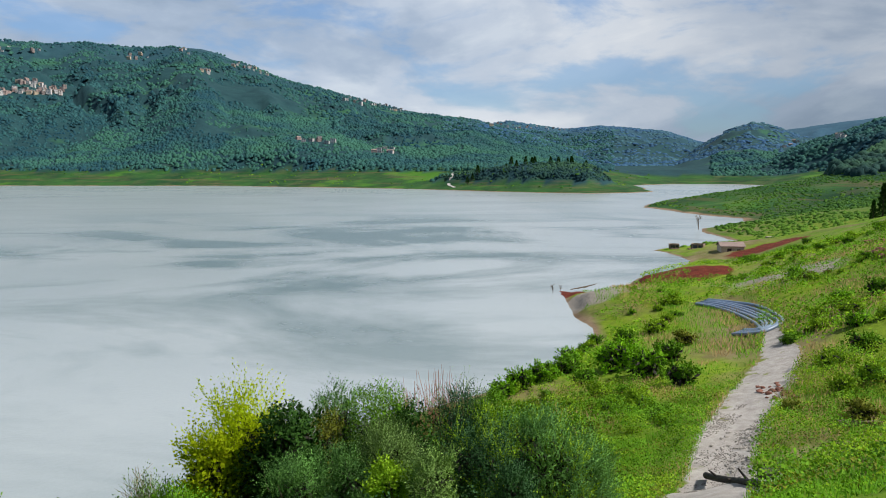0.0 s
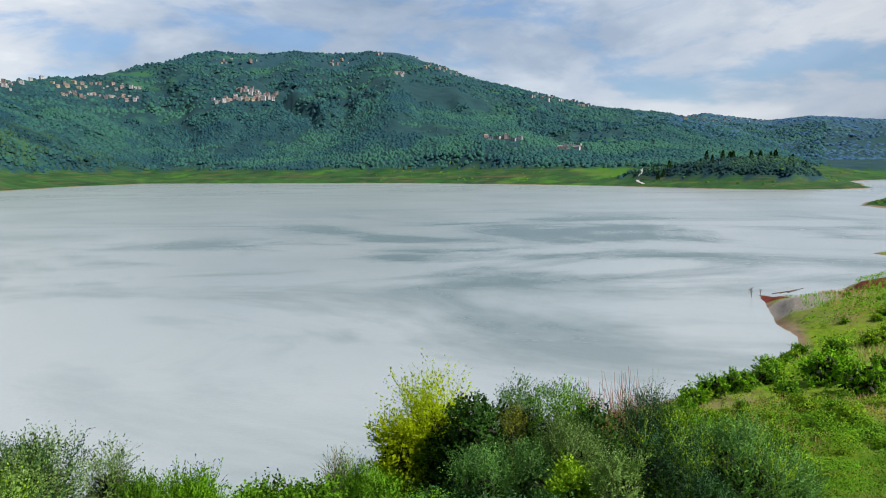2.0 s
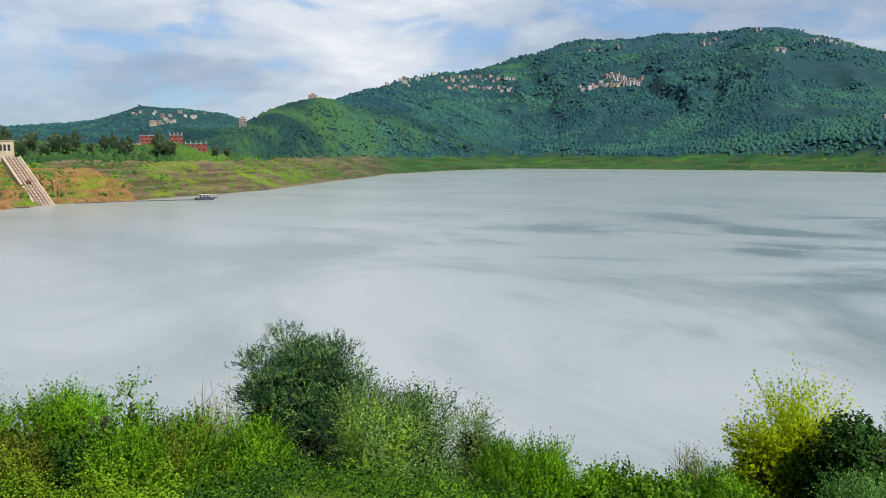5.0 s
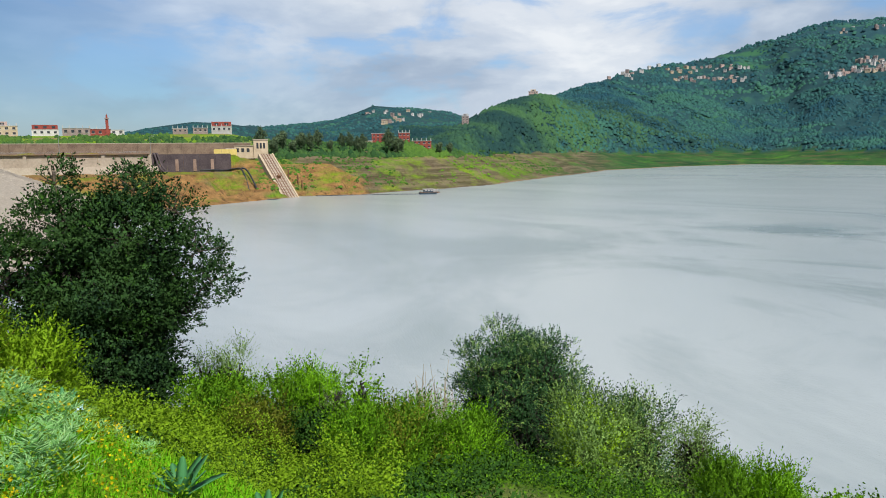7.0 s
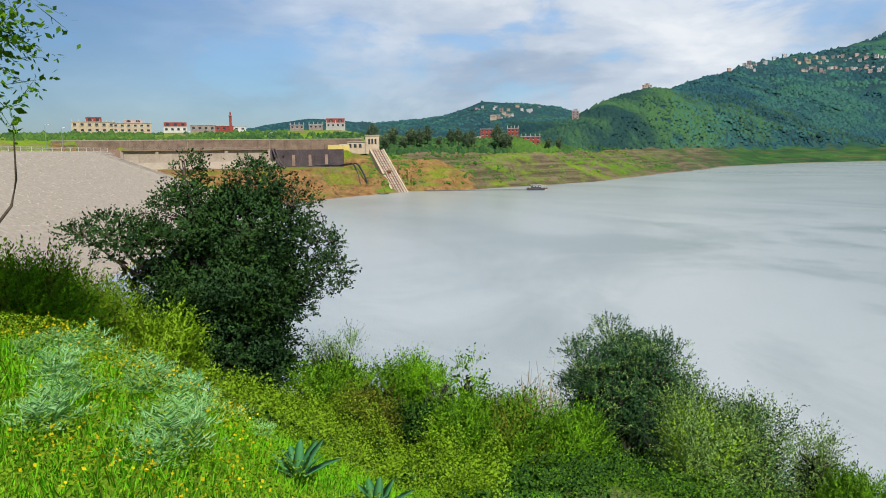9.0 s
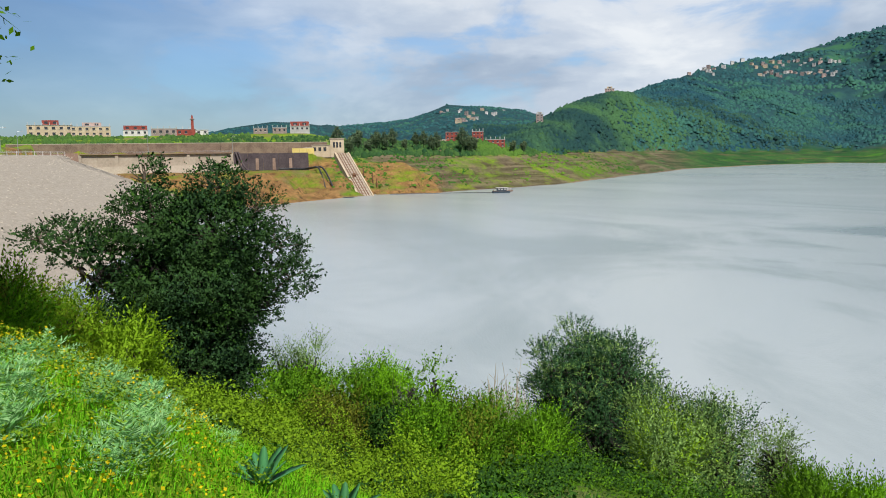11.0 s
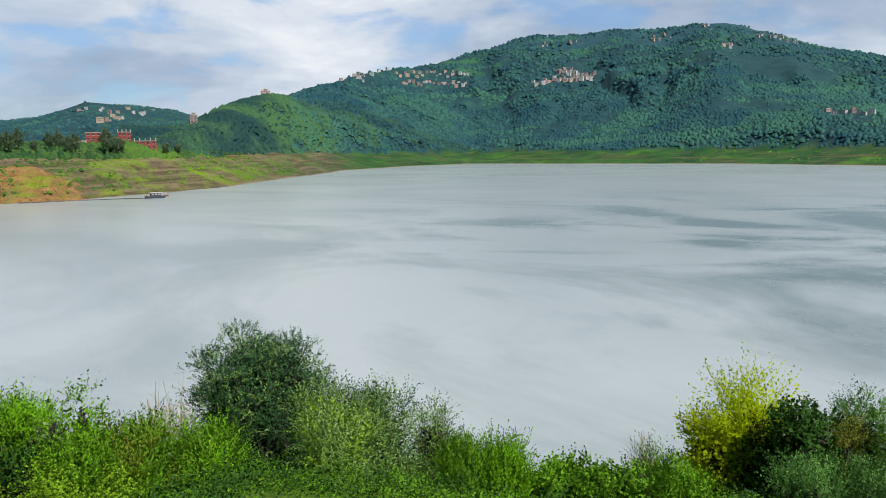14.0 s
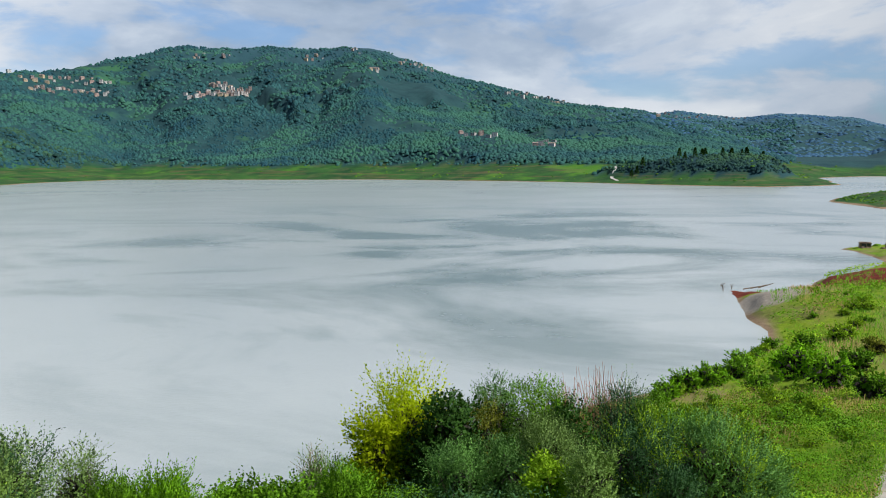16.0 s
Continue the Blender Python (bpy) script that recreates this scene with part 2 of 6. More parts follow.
BACK = [(-26, 3000, 0.8), (-21, 3200, 1.6), (-18.8, 3300, 2.15), (-16.8, 3300, 2.85), (-14, 3300, 3.1), (-11.9, 3200, 3.3), (-9.6, 3100, 3.1), (-7.6, 3000, 3.3), (-5, 2900, 3.74), (-2, 2900, 3.3)]
CONE = [(-17, 2300, 0.5), (-18.8, 2400, 1.5), (-21.1, 2500, 2.85), (-22.7, 2500, 3.4), (-24.4, 2500, 3.0), (-25.8, 2400, 2.35), (-29, 2300, 1.8)]
PALE = [(-20, 4200, 2.1), (-25.8, 4300, 2.9), (-30.2, 4300, 3.45), (-45, 4300, 3.7)]
RIGHT_WOOD = [(-23, 1350, 0.0), (-25, 1350, 1.3), (-26.9, 1350, 2.15), (-28.6, 1350, 2.6), (-30.8, 1350, 3.45), (-45, 1350, 5.2)]
RIGHT_NEAR = [(-20.2, 600, -1.1), (-21.6, 590, -0.55), (-25.2, 560, 0.35), (-28.7, 540, 1.05), (-31, 520, 1.6), (-45, 480, 3.4)]
LEFT_BACK = [(55.5, 1900, 2.4), (58, 1950, 3.1), (61.4, 2000, 3.5), (64, 2000, 3.75), (65.5, 2000, 3.2), (67, 1900, 2.7), (72, 1700, 2.2), (75, 1400, 2.45), (77.2, 1400, 2.6), (80.5, 1400, 2.1), (84, 1400, 1.2), (100, 1500, 0.9)]
TERRACE = [(57, 500, 0.55), (60, 500, 0.75), (66, 510, 0.8), (72, 550, 1.2), (75, 560, 1.75), (79, 560, 1.7), (83, 560, 1.6), (90, 560, 1.55), (100, 560, 1.5)]
CREST_A, CREST_DIR = np.array((-300.0, -8.0)), np.array((0.958, -0.287))   # the dam's crest line


def height(x, y, fine=True):
    """The ground's height over the lake's level."""
    x, y = np.asarray(x, float), np.asarray(y, float)
    az, d = np.degrees(np.arctan2(-x, y)), np.hypot(x, y)
    az = np.where(az < -150, az + 360, az)
    sd = inland(x, y)
    left = np.clip((az - 44) / 10, 0, 1) * np.clip((d - 150) / 100, 0, 1)
    far = np.clip((d - 480) / 150, 0, 1) * (1 - left)
    slope = 0.19 + 0.0 * far + 0.27 * left
    cut = np.clip((az - 61) / 4, 0, 1) * left * np.clip((405 - d) / 10, 0, 1)
    wob = (fbm(x, y, 14, 3, 3) - 0.5) * np.clip(sd / 6, 0, 1) * (0.9 + 4.5 * left)
    lay = np.where(sd > 0, sd * slope, sd * 0.25)
    base = np.where(lay < 19, lay, 19 + (lay - 19) * 0.12) + wob
    runnel = np.abs(fbm(az / 1.1 + 0.02 * d, d / 60, 1.0, 3, 57) - 0.5) * 2
    base = base + (0.30 - runnel) * np.clip(sd / 6, 0, 1) * (5.5 * cut + 1.6 * left * np.clip((1 - sd / 60), 0, 1))
    step = base / 2.3 + 0.35 * fbm(x, y, 40, 2, 58)
    fr = step - np.floor(step)
    ledge = (np.floor(step) + np.clip((fr - 0.45) * 2.4, 0, 1) - 0.35 * fbm(x, y, 40, 2, 58)) * 2.3
    base = base + (ledge - base) * 0.6 * left * np.clip(sd / 5, 0, 1) * (base < 19)
    base = np.minimum(base, 24 + 0.01 * d)
    # the red bank and the gravel hump by the old road
    bx, by = polar(-18.6, 127.0)
    base = base + 2.3 * np.exp(-((x - bx) ** 2 + (y - by) ** 2) / 120.0) * np.clip(sd / 2.0, 0, 1)
    gx, gy = polar(-12.6, 106.0)
    base = base + 1.9 * np.exp(-((x - gx) ** 2 + (y - gy) ** 2) / 46.0) * np.clip(sd / 2.0, 0, 1)
    hill = np.clip(-22.5 - az, 0, 25) * d * 0.0034 * np.clip((d - 35) / 40, 0, 1) * np.clip((210 - d) / 60, 0, 1) * np.clip((az + 100) / 30, 0, 1)
    base = base + hill * np.clip(sd / 10, 0, 1)
    # the bank below the viewpoint
    s = d * np.cos(np.radians(az - 25))
    steep = 0.42 + 0.12 * np.clip((5 - az) / 20, 0, 1) * np.clip((az + 90) / 30, 0, 1)
    steep = steep + 0.10 * np.clip((az - 55) / 18, 0, 1) * np.clip((94 - az) / 8, 0, 1)
    bank = 18.4 - steep * np.maximum(s, 0) + (fbm(x, y, 5, 3, 8) - 0.5) * 0.9 * np.clip(d / 12 - 0.2, 0, 1)
    bank = bank + 0.85 * np.exp(-((x + 6.6) ** 2 + (y + 0.2) ** 2) / 9.0)
    # unseen hillside behind the viewpoint, added to block low sky light
    bank = np.where(s < -6, 18.4 + 0.85 * (-s - 6), bank)
    bank = np.minimum(bank, 72.0 - 0.2 * np.maximum(d - 120, 0))
    z = np.where((d < 160) | ((s < -20) & (d < 380)), np.maximum(base, np.where(sd > -4, bank, -30)), base)
    rough_ = (fbm(x, y, 260, 5, 21) - 0.5)
    gully = np.abs(fbm(x + 40 * rough_, y, 330, 3, 33) - 0.5) * 2
    # spurs and ravines that run down the slopes
    combe = np.abs(fbm(az / 3.4 + 3.0 * rough_, d / 950, 1.0, 3, 91) - 0.5) * 2
    zone = np.zeros_like(z)

    belt0 = 94 - 46 * left + 12 * (fbm(x, y, 60, 3, 5) - 0.5)

    def put(zr, u, bumpy=0.8, mask=None, belt=None, steep_=0.9):
        nonlocal z, zone
        belt = belt0 if belt is None else belt
        zr = zr + (rough_ * 0.7 + (gully - 0.25) * 0.7 + np.maximum(0.34 - combe, -0.16) * 0.95) * bumpy * np.maximum(zr - 18, 0) * np.clip(1.05 - u, 0, 1) * np.clip(u * 5, 0, 1)
        zr = np.minimum(zr, 19.0 + (sd - belt) * steep_)
        if mask is not None:
            zr = np.where(mask, zr, -50)
        zone = np.where(zr > z, 1.0, zone)
        z = np.maximum(z, zr)

    off = d > 280
    put(*ridge(az, d, MAIN, lambda a: far_shore(a) + 92, power=1.05), mask=off & (az > -13) & (az < 66))
    put(*ridge(az, d, HEADLAND, lambda a: far_shore(a) + 55, power=0.85), bumpy=0.4, mask=off & (az > 34) & (az < 64), steep_=1.2)
    put(*ridge(az, d, SPUR, lambda a: far_shore(a) + 92, power=0.8), bumpy=0.4, mask=off & (az > -6) & (az < 28))
    put(*ridge(az, d, PINES, lambda a: far_shore(a) + 30, power=0.8, low=9), bumpy=0.15, mask=off & (az > -17) & (az < 4), belt=48)
    put(*ridge(az, d, BACK, 1500), mask=off & (az < 2) & (az > -40))
    put(*ridge(az, d, CONE, 1130), mask=off & (az < -12) & (az > -40))
    put(*ridge(az, d, PALE, 2800), mask=off & (az < -12))
    put(*ridge(az, d, RIGHT_WOOD, 760, power=0.9), mask=off & (az < -18))
    put(*ridge(az, d, RIGHT_NEAR, 400, power=0.9), bumpy=0.15, mask=off & (az < -16))
    put(*ridge(az, d, LEFT_BACK, 800), mask=off & (az > 52))
    zt, ut = ridge(az, d, TERRACE, 440, tail=0.02, low=21.5)
    z = np.maximum(z, np.where(off & (az > 54) & (sd > 28), np.minimum(zt - np.maximum(58.5 - az, 0) * 2.5, 19.0 + (sd - 42) * np.where(az < 71, 0.45, 2.0)), -50))
    # platforms of the spillway: a low apron, a terrace behind the wall, and the upper ground
    works = (az > 74.4) & (az < 93.5) & (d > 280)
    z = np.where(works & (d < 399.5), np.minimum(z, 12.6 + 0.3 * wob), z)
    z = np.where(works & (d > 401.5) & (d < 455.5), 21.6, z)
    upper = (az > 73.3) & (az < 110) & (d > 457.5)
    z = np.where(upper, np.maximum(z, 27.8 + np.clip((d - 457) * 0.07, 0, 6)), z)
    # the dam's stone-faced bank
    rel = (x - CREST_A[0]) * 0.287 + (y - CREST_A[1]) * 0.958
    along = (x - CREST_A[0]) * 0.958 - (y - CREST_A[1]) * 0.287
    dam = np.where(rel > 0, 21.5 - rel / 2.4, np.where(rel > -9, 21.5, 21.5 + (rel + 9) / 2.2))
    dam = np.where((along > -2) & (x < -60), dam - np.maximum(-along, 0) * 2, -60)
    zone = np.where((dam > z) & (d > 100), 0.0, zone)
    z = np.where((d > 100) & (along > 0) & (rel > -14) & (rel < 46) & (x < -60), dam, np.where(d > 100, np.maximum(z, dam), z))
    zone = np.where((d > 1100) & (sd > 60) & (az < 0), 1.0, zone)
    return z, zone, sd, (dam >= z - 0.01) & (d > 100)


def ground_z(x, y):
    return float(height(np.array([x]), np.array([y]))[0][0])
# ---- ground, one sheet to the horizon ----
def track_line():
    """The dirt track on the bank, as points of the plan with half widths."""
    main_ = [(-18.5, 17, 1.6), (-19.2, 22, 1.6), (-20.5, 29, 1.4), (-21.3, 37, 1.3), (-22.4, 46, 1.6), (-24.3, 57, 1.7), (-25.3, 66, 1.4), (-24.7, 74, 0.8), (-24.6, 80, 0.5)]
    lay_by = [(-21.5, 26, 1.3), (-24.3, 30, 1.5), (-24.0, 34, 1.2), (-22.0, 38, 0.9)]
    out = []
    for pts in (main_, lay_by):
        for (a, d, w), (a2, d2, w2) in zip(pts, pts[1:]):
            for k in range(12):
                f = k / 12
                out.append((*polar(a + (a2 - a) * f, d + (d2 - d) * f), w + (w2 - w) * f))
    return np.array(out)


TRACK = track_line()


def build_ground():
    az = np.r_[np.arange(-44, 112, 0.36), np.arange(112, 316, 4.0)]
    rings = np.r_[0.6, np.geomspace(1.5, 300, 205), np.linspace(302, 480, 82), np.geomspace(488, 4900, 120)]
    A, D = np.meshgrid(az, rings)
    X, Y = polar(A, D)
    Z, zone, sd, dam = height(X.ravel(), Y.ravel())
    n = len(az)
    verts = np.c_[X.ravel(), Y.ravel(), Z]
    verts = np.vstack([verts, (0, 0, 18.4)])
    idx = np.arange(len(rings) * n).reshape(len(rings), n)
    a, b = idx[:-1], idx[1:]
    quads = np.stack([a, np.roll(a, -1, 1), np.roll(b, -1, 1), b], -1).reshape(-1, 4)
    mesh = bpy.data.meshes.new("ground")
    centre = len(verts) - 1
    tris = [(centre, int(idx[0][(k + 1) % n]), int(idx[0][k])) for k in range(n)]
    mesh.from_pydata(verts.tolist(), [], [q[::-1] for q in quads.tolist()] + [t[::-1] for t in tris])
    mesh.polygons.foreach_set("use_smooth", [True] * len(mesh.polygons))
    # masks of what covers the ground: bare track, woods, stone
    x, y = verts[:, 0], verts[:, 1]
    tr = np.full(len(verts), 9.0)
    near = (np.hypot(x, y) < 140)
    for tx, ty, w in TRACK:
        tr[near] = np.minimum(tr[near], np.hypot(x[near] - tx, y[near] - ty) / w)
    track = np.clip(1.6 - tr, 0, 1)
    wood = np.r_[zone, 0]
    stone = np.r_[dam.astype(float), 0]
    az_, d_ = np.degrees(np.arctan2(-x, y)), np.hypot(x, y)
    blob = lambda a, r, w: np.exp(-((x - polar(a, r)[0]) ** 2 + (y - polar(a, r)[1]) ** 2) / (w * w))
    red = np.clip(1.3 * blob(-15.4, 124, 4.0) + 1.4 * blob(-17.0, 123, 5.0) + 1.3 * blob(-18.6, 122, 4.5) + 1.0 * blob(-20.2, 122, 3.5) + 1.5 * blob(-10.0, 119, 4.0) + 0.8 * blob(-22.8, 168, 6) + 0.7 * blob(-25.0, 172, 7), 0, 1)
    gravel = np.clip(1.3 * blob(-11.4, 106, 4.2) + blob(-12.8, 111, 5.0) + 0.9 * blob(-14.0, 110, 3.5) + 1.2 * blob(-24.4, 30.5, 1.9) + 0.62 * blob(-24.2, 112, 9.0) + 0.5 * blob(-26.0, 104, 7.0), 0, 1)
    ochre = 0.62 * np.clip((az_ - 45) / 3, 0, 1) * ((d_ > 280) & (d_ < 1150)) + 0.38 * np.clip((az_ - 63 - 3 * (fbm(x, y, 30, 3, 71) - 0.5)) / 2.0, 0, 1) * (d_ < 405) * (d_ > 280)
    ochre = np.where((az_ > 95) | ((az_ > 66) & (d_ > 440)), 0, ochre)
    cols = np.c_[track, wood, stone, red]
    # away: how strongly distance haze is painted over the far woods
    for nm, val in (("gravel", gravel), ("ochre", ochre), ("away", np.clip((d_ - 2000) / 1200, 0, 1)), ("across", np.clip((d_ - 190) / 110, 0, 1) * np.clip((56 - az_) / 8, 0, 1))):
        a3 = mesh.attributes.new(nm, "FLOAT", "POINT")
        a3.data.foreach_set("value", val)
    at = mesh.attributes.new("cover", "FLOAT_COLOR", "POINT")
    at.data.foreach_set("color", cols.ravel())
    at2 = mesh.attributes.new("shore", "FLOAT", "POINT")
    at2.data.foreach_set("value", np.r_[sd, 20.0])
    mesh.update()
    ob = tagged(new("ground", mesh), "green grassy banks and wooded hills round the reservoir", "ground", kind="structure")
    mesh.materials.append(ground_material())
    return ob


def ground_material():
    m = Mat("land", 0.95, 0.15)
    cov = m.attr("cover")
    sepc = m.n.new("ShaderNodeSeparateColor")
    m.l.new(cov.outputs["Color"], sepc.inputs[0])
    track, wood, stone = sepc.outputs[0], sepc.outputs[1], sepc.outputs[2]
    shore = m.attr("shore").outputs["Fac"]
    sepp = m.n.new("ShaderNodeSeparateXYZ")
    m.l.new(m.geo.outputs["Position"], sepp.inputs[0])
    dist = m.n.new("ShaderNodeVectorMath"); dist.operation = "LENGTH"
    m.l.new(m.geo.outputs["Position"], dist.inputs[0])
    mid, wide, fine = m.noise(0.06, 5, 0.6), m.noise(0.012, 5, 0.6), m.noise(0.9, 6, 0.65)
    grass = m.mix(m.ramp(mid, [(0.35, 0.0), (0.62, 1.0)]), (0.036, 0.105, 0.006), (0.165, 0.300, 0.010))
    grass = m.mix(m.ramp(wide, [(0.42, 0.0), (0.62, 0.75)]), grass, (0.25, 0.24, 0.020))
    grass = m.mix(0.5, grass, m.mix(m.ramp(fine, [(0.3, 0.0), (0.7, 1.0)]), (0.04, 0.105, 0.006), (0.20, 0.33, 0.012)))
    sedge = m.mix(m.ramp(m.noise(0.03, 6, 0.65, m.pos((1, 1, 3))), [(0.35, 0.0), (0.65, 1.0)]), (0.009, 0.044, 0.014), (0.032, 0.105, 0.020))
    sedge = m.mix(m.ramp(m.noise(0.012, 5, 0.6, m.pos((1, 1, 4))), [(0.58, 0.0), (0.66, 0.6)]), sedge, (0.08, 0.22, 0.012))
    sedge = m.mix(m.ramp(m.noise(1.0, 3, 0.5, m.pos((0.012, 0.012, 0.6))), [(0.55, 0.0), (0.66, 0.55)]), sedge, (0.11, 0.085, 0.04))
    grass = m.mix(m.math("MULTIPLY", m.attr("across").outputs["Fac"], 1.0), grass, sedge)
    earth = m.mix(m.ramp(m.noise(0.25, 6, 0.65), [(0.3, 0.0), (0.7, 1.0)]), (0.12, 0.075, 0.04), (0.27, 0.20, 0.13))
    patch = m.ramp(m.noise(0.045, 6, 0.62, m.pos((1, 1, 2.5))), [(0.50, 0.0), (0.62, 0.8)])
    patch = m.math("MULTIPLY", patch, m.ramp(m.attr("across").outputs["Fac"], [(0.0, 1.0), (1.0, 0.22)]))
    low = m.mix(patch, grass, earth)
    # bare strip that the falling water left
    strip = m.math("SUBTRACT", shore, m.math("MULTIPLY", m.noise(0.12, 4), m.math("ADD", m.math("MULTIPLY", m.attr("across").outputs["Fac"], 3.0), 0.8)))
    low = m.mix(m.ramp(m.math("DIVIDE", strip, 20.0), [(-0.0, 1.0), (0.05, 0.0)]), low, earth)
    cliff = m.mix(m.ramp(m.noise(0.13, 7, 0.7, m.pos((1, 1, 3.5))), [(0.3, 0.0), (0.7, 1.0)]), (0.11, 0.055, 0.020), (0.42, 0.235, 0.085))
    ochre = m.math("MULTIPLY", m.ramp(m.attr("ochre").outputs["Fac"], [(0.0, 0.0), (0.6, 0.92), (1.0, 1.0)]), m.ramp(m.noise(0.045, 7, 0.68, m.pos((0.8, 0.8, 2.6))), [(0.47, 1.0), (0.60, 0.08)]))
    strata = m.ramp(m.noise(1.0, 4, 0.6, m.pos((0.02, 0.02, 0.55))), [(0.38, 0.0), (0.62, 1.0)])
    bare = m.mix(strata, (0.062, 0.050, 0.030), (0.17, 0.135, 0.085))
    cliff = m.mix(m.ramp(m.attr("ochre").outputs["Fac"], [(0.7, 0.0), (0.9, 1.0)]), bare, m.mix(m.math("MULTIPLY", strata, 0.4), cliff, (0.20, 0.13, 0.06)))
    cliff = m.mix(m.ramp(m.noise(0.35, 6, 0.7, m.pos((1, 1, 0.45))), [(0.36, 0.75), (0.47, 0.0)]), cliff, (0.055, 0.032, 0.016))
    low = m.mix(ochre, low, cliff)
    redsoil = m.mix(m.ramp(m.noise(0.7, 6, 0.7, m.pos((1, 1, 2.5))), [(0.3, 0.0), (0.7, 1.0)]), (0.060, 0.010, 0.006), (0.19, 0.040, 0.020))
    low = m.mix(m.ramp(m.math("MULTIPLY", cov.outputs["Alpha"], m.ramp(m.noise(0.25, 5), [(0.25, 0.6), (0.7, 1.4)])), [(0.42, 0.0), (0.58, 1.0)]), low, redsoil)
    grit = m.mix(m.ramp(m.noise(3.0, 6, 0.75), [(0.3, 0.0), (0.7, 1.0)]), (0.17, 0.15, 0.125), (0.38, 0.34, 0.29))
    low = m.mix(m.ramp(m.math("MULTIPLY", m.attr("gravel").outputs["Fac"], m.ramp(m.noise(0.3, 5), [(0.25, 0.6), (0.7, 1.4)])), [(0.35, 0.0), (0.6, 1.0)]), low, grit)
    trk = m.mix(m.ramp(m.noise(1.3, 6, 0.7), [(0.35, 0.0), (0.65, 1.0)]), (0.30, 0.275, 0.25), (0.44, 0.41, 0.38))
    edge = m.math("MULTIPLY", track, m.ramp(m.noise(0.8, 4), [(0.3, 0.4), (0.55, 1.3)]))
    low = m.mix(m.ramp(edge, [(0.35, 0.0), (0.55, 1.0)]), low, trk)
    # woods: maquis with meadows between, the greens tinted blue for haze
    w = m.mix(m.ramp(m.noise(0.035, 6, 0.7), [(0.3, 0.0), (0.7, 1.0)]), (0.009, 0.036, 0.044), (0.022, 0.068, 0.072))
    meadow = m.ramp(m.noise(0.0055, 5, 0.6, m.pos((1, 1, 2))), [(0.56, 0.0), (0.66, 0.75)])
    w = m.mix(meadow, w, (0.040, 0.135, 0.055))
    # aerial haze as colour: wood turns paler and bluer with distance
    hazed_wood = m.mix(m.ramp(m.noise(0.02, 6, 0.7), [(0.3, 0.0), (0.7, 1.0)]), (0.028, 0.080, 0.128), (0.042, 0.106, 0.160))
    w = m.mix(m.math("MULTIPLY", m.attr("away").outputs["Fac"], 0.9), w, hazed_wood)
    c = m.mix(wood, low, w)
    rock = m.mix(m.ramp(m.noise(0.9, 6, 0.75), [(0.3, 0.0), (0.7, 1.0)]), (0.255, 0.22, 0.18), (0.385, 0.345, 0.29))
    c = m.mix(stone, c, rock)
    m.color(c)
    m.bump(m.noise(0.5, 8, 0.7), 0.8, 0.22)
    m.bump(m.math("MULTIPLY", m.attr("ochre").outputs["Fac"], m.noise(0.16, 6, 0.7, m.pos((1, 1, 0.6)))), 1.0, 3.0)
    return m.m


def build_water():
    m = Mat("lake_water", 0.12, 0.5)
    m.b.inputs["IOR"].default_value = 1.33
    # sky sheen painted as paler tone on the silt; cat's-paws: wind-roughened patches between slicks
    sheen_tone = m.ramp(m.noise(0.0075, 5, 0.55, m.pos((0.9, 1.1, 1), (0, 0, 0.25)), 1.2), [(0.36, 0.0), (0.5, 0.55), (0.66, 1.0)])
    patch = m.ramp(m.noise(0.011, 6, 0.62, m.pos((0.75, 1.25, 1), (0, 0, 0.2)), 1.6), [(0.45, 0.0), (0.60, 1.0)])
    c = m.mix(sheen_tone, (0.314, 0.358, 0.371), (0.384, 0.422, 0.432))
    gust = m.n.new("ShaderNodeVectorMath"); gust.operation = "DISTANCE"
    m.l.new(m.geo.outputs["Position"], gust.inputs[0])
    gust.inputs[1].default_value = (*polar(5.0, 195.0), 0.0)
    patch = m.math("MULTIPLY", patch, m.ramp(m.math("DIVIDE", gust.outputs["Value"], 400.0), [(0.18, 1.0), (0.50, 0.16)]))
    # the ripples' duller reflection, put in as a darker water colour
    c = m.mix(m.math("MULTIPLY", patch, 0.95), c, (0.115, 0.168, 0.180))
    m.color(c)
    m.rough(m.ramp(patch, [(0.0, 0.20), (1.0, 0.30)]))
    rip = m.math("MULTIPLY", m.noise(1.5, 4, 0.6, m.pos((1, 2.6, 1), (0, 0, 0.5))), m.math("ADD", patch, 0.35))
    m.bump(rip, 0.6, 0.12)
    bm = bmesh.new()
    bmesh.ops.create_circle(bm, cap_ends=True, segments=64, radius=1500)
    me = bpy.data.meshes.new("water")
    bm.to_mesh(me); bm.free()
    me.materials.append(m.m)
    return tagged(new("water", me), "grey-green rippled water of a low reservoir", "lake", kind="structure")


ground = build_ground()
water = build_water()
# ---- building blocks for things ----
def at(az, d, z=None, turn=0.0, lift=0.0):
    """A pose on the plan, facing the viewpoint: local y points away from it."""
    x, y = polar(az, d)
    return pose(float(x), float(y), (ground_z(float(x), float(y)) if z is None else z) + lift, 0, 0, az + turn)


def thing(name, m, label, category, group=""):
    ob = new(name)
    ob.matrix_world = m
    return tagged(ob, label, category, group)


def part(name, bm, material, parent, label="", smooth=False):
    me = bpy.data.meshes.new(name)
    if isinstance(bm, tuple):
        me.from_pydata(*bm)
    else:
        bm.to_mesh(me)
        bm.free()
    if smooth:
        me.polygons.foreach_set("use_smooth", [True] * len(me.polygons))
    me.materials.append(material)
    ob = new(name, me)
    ob.parent = parent
    return tagged(ob, label) if label else ob


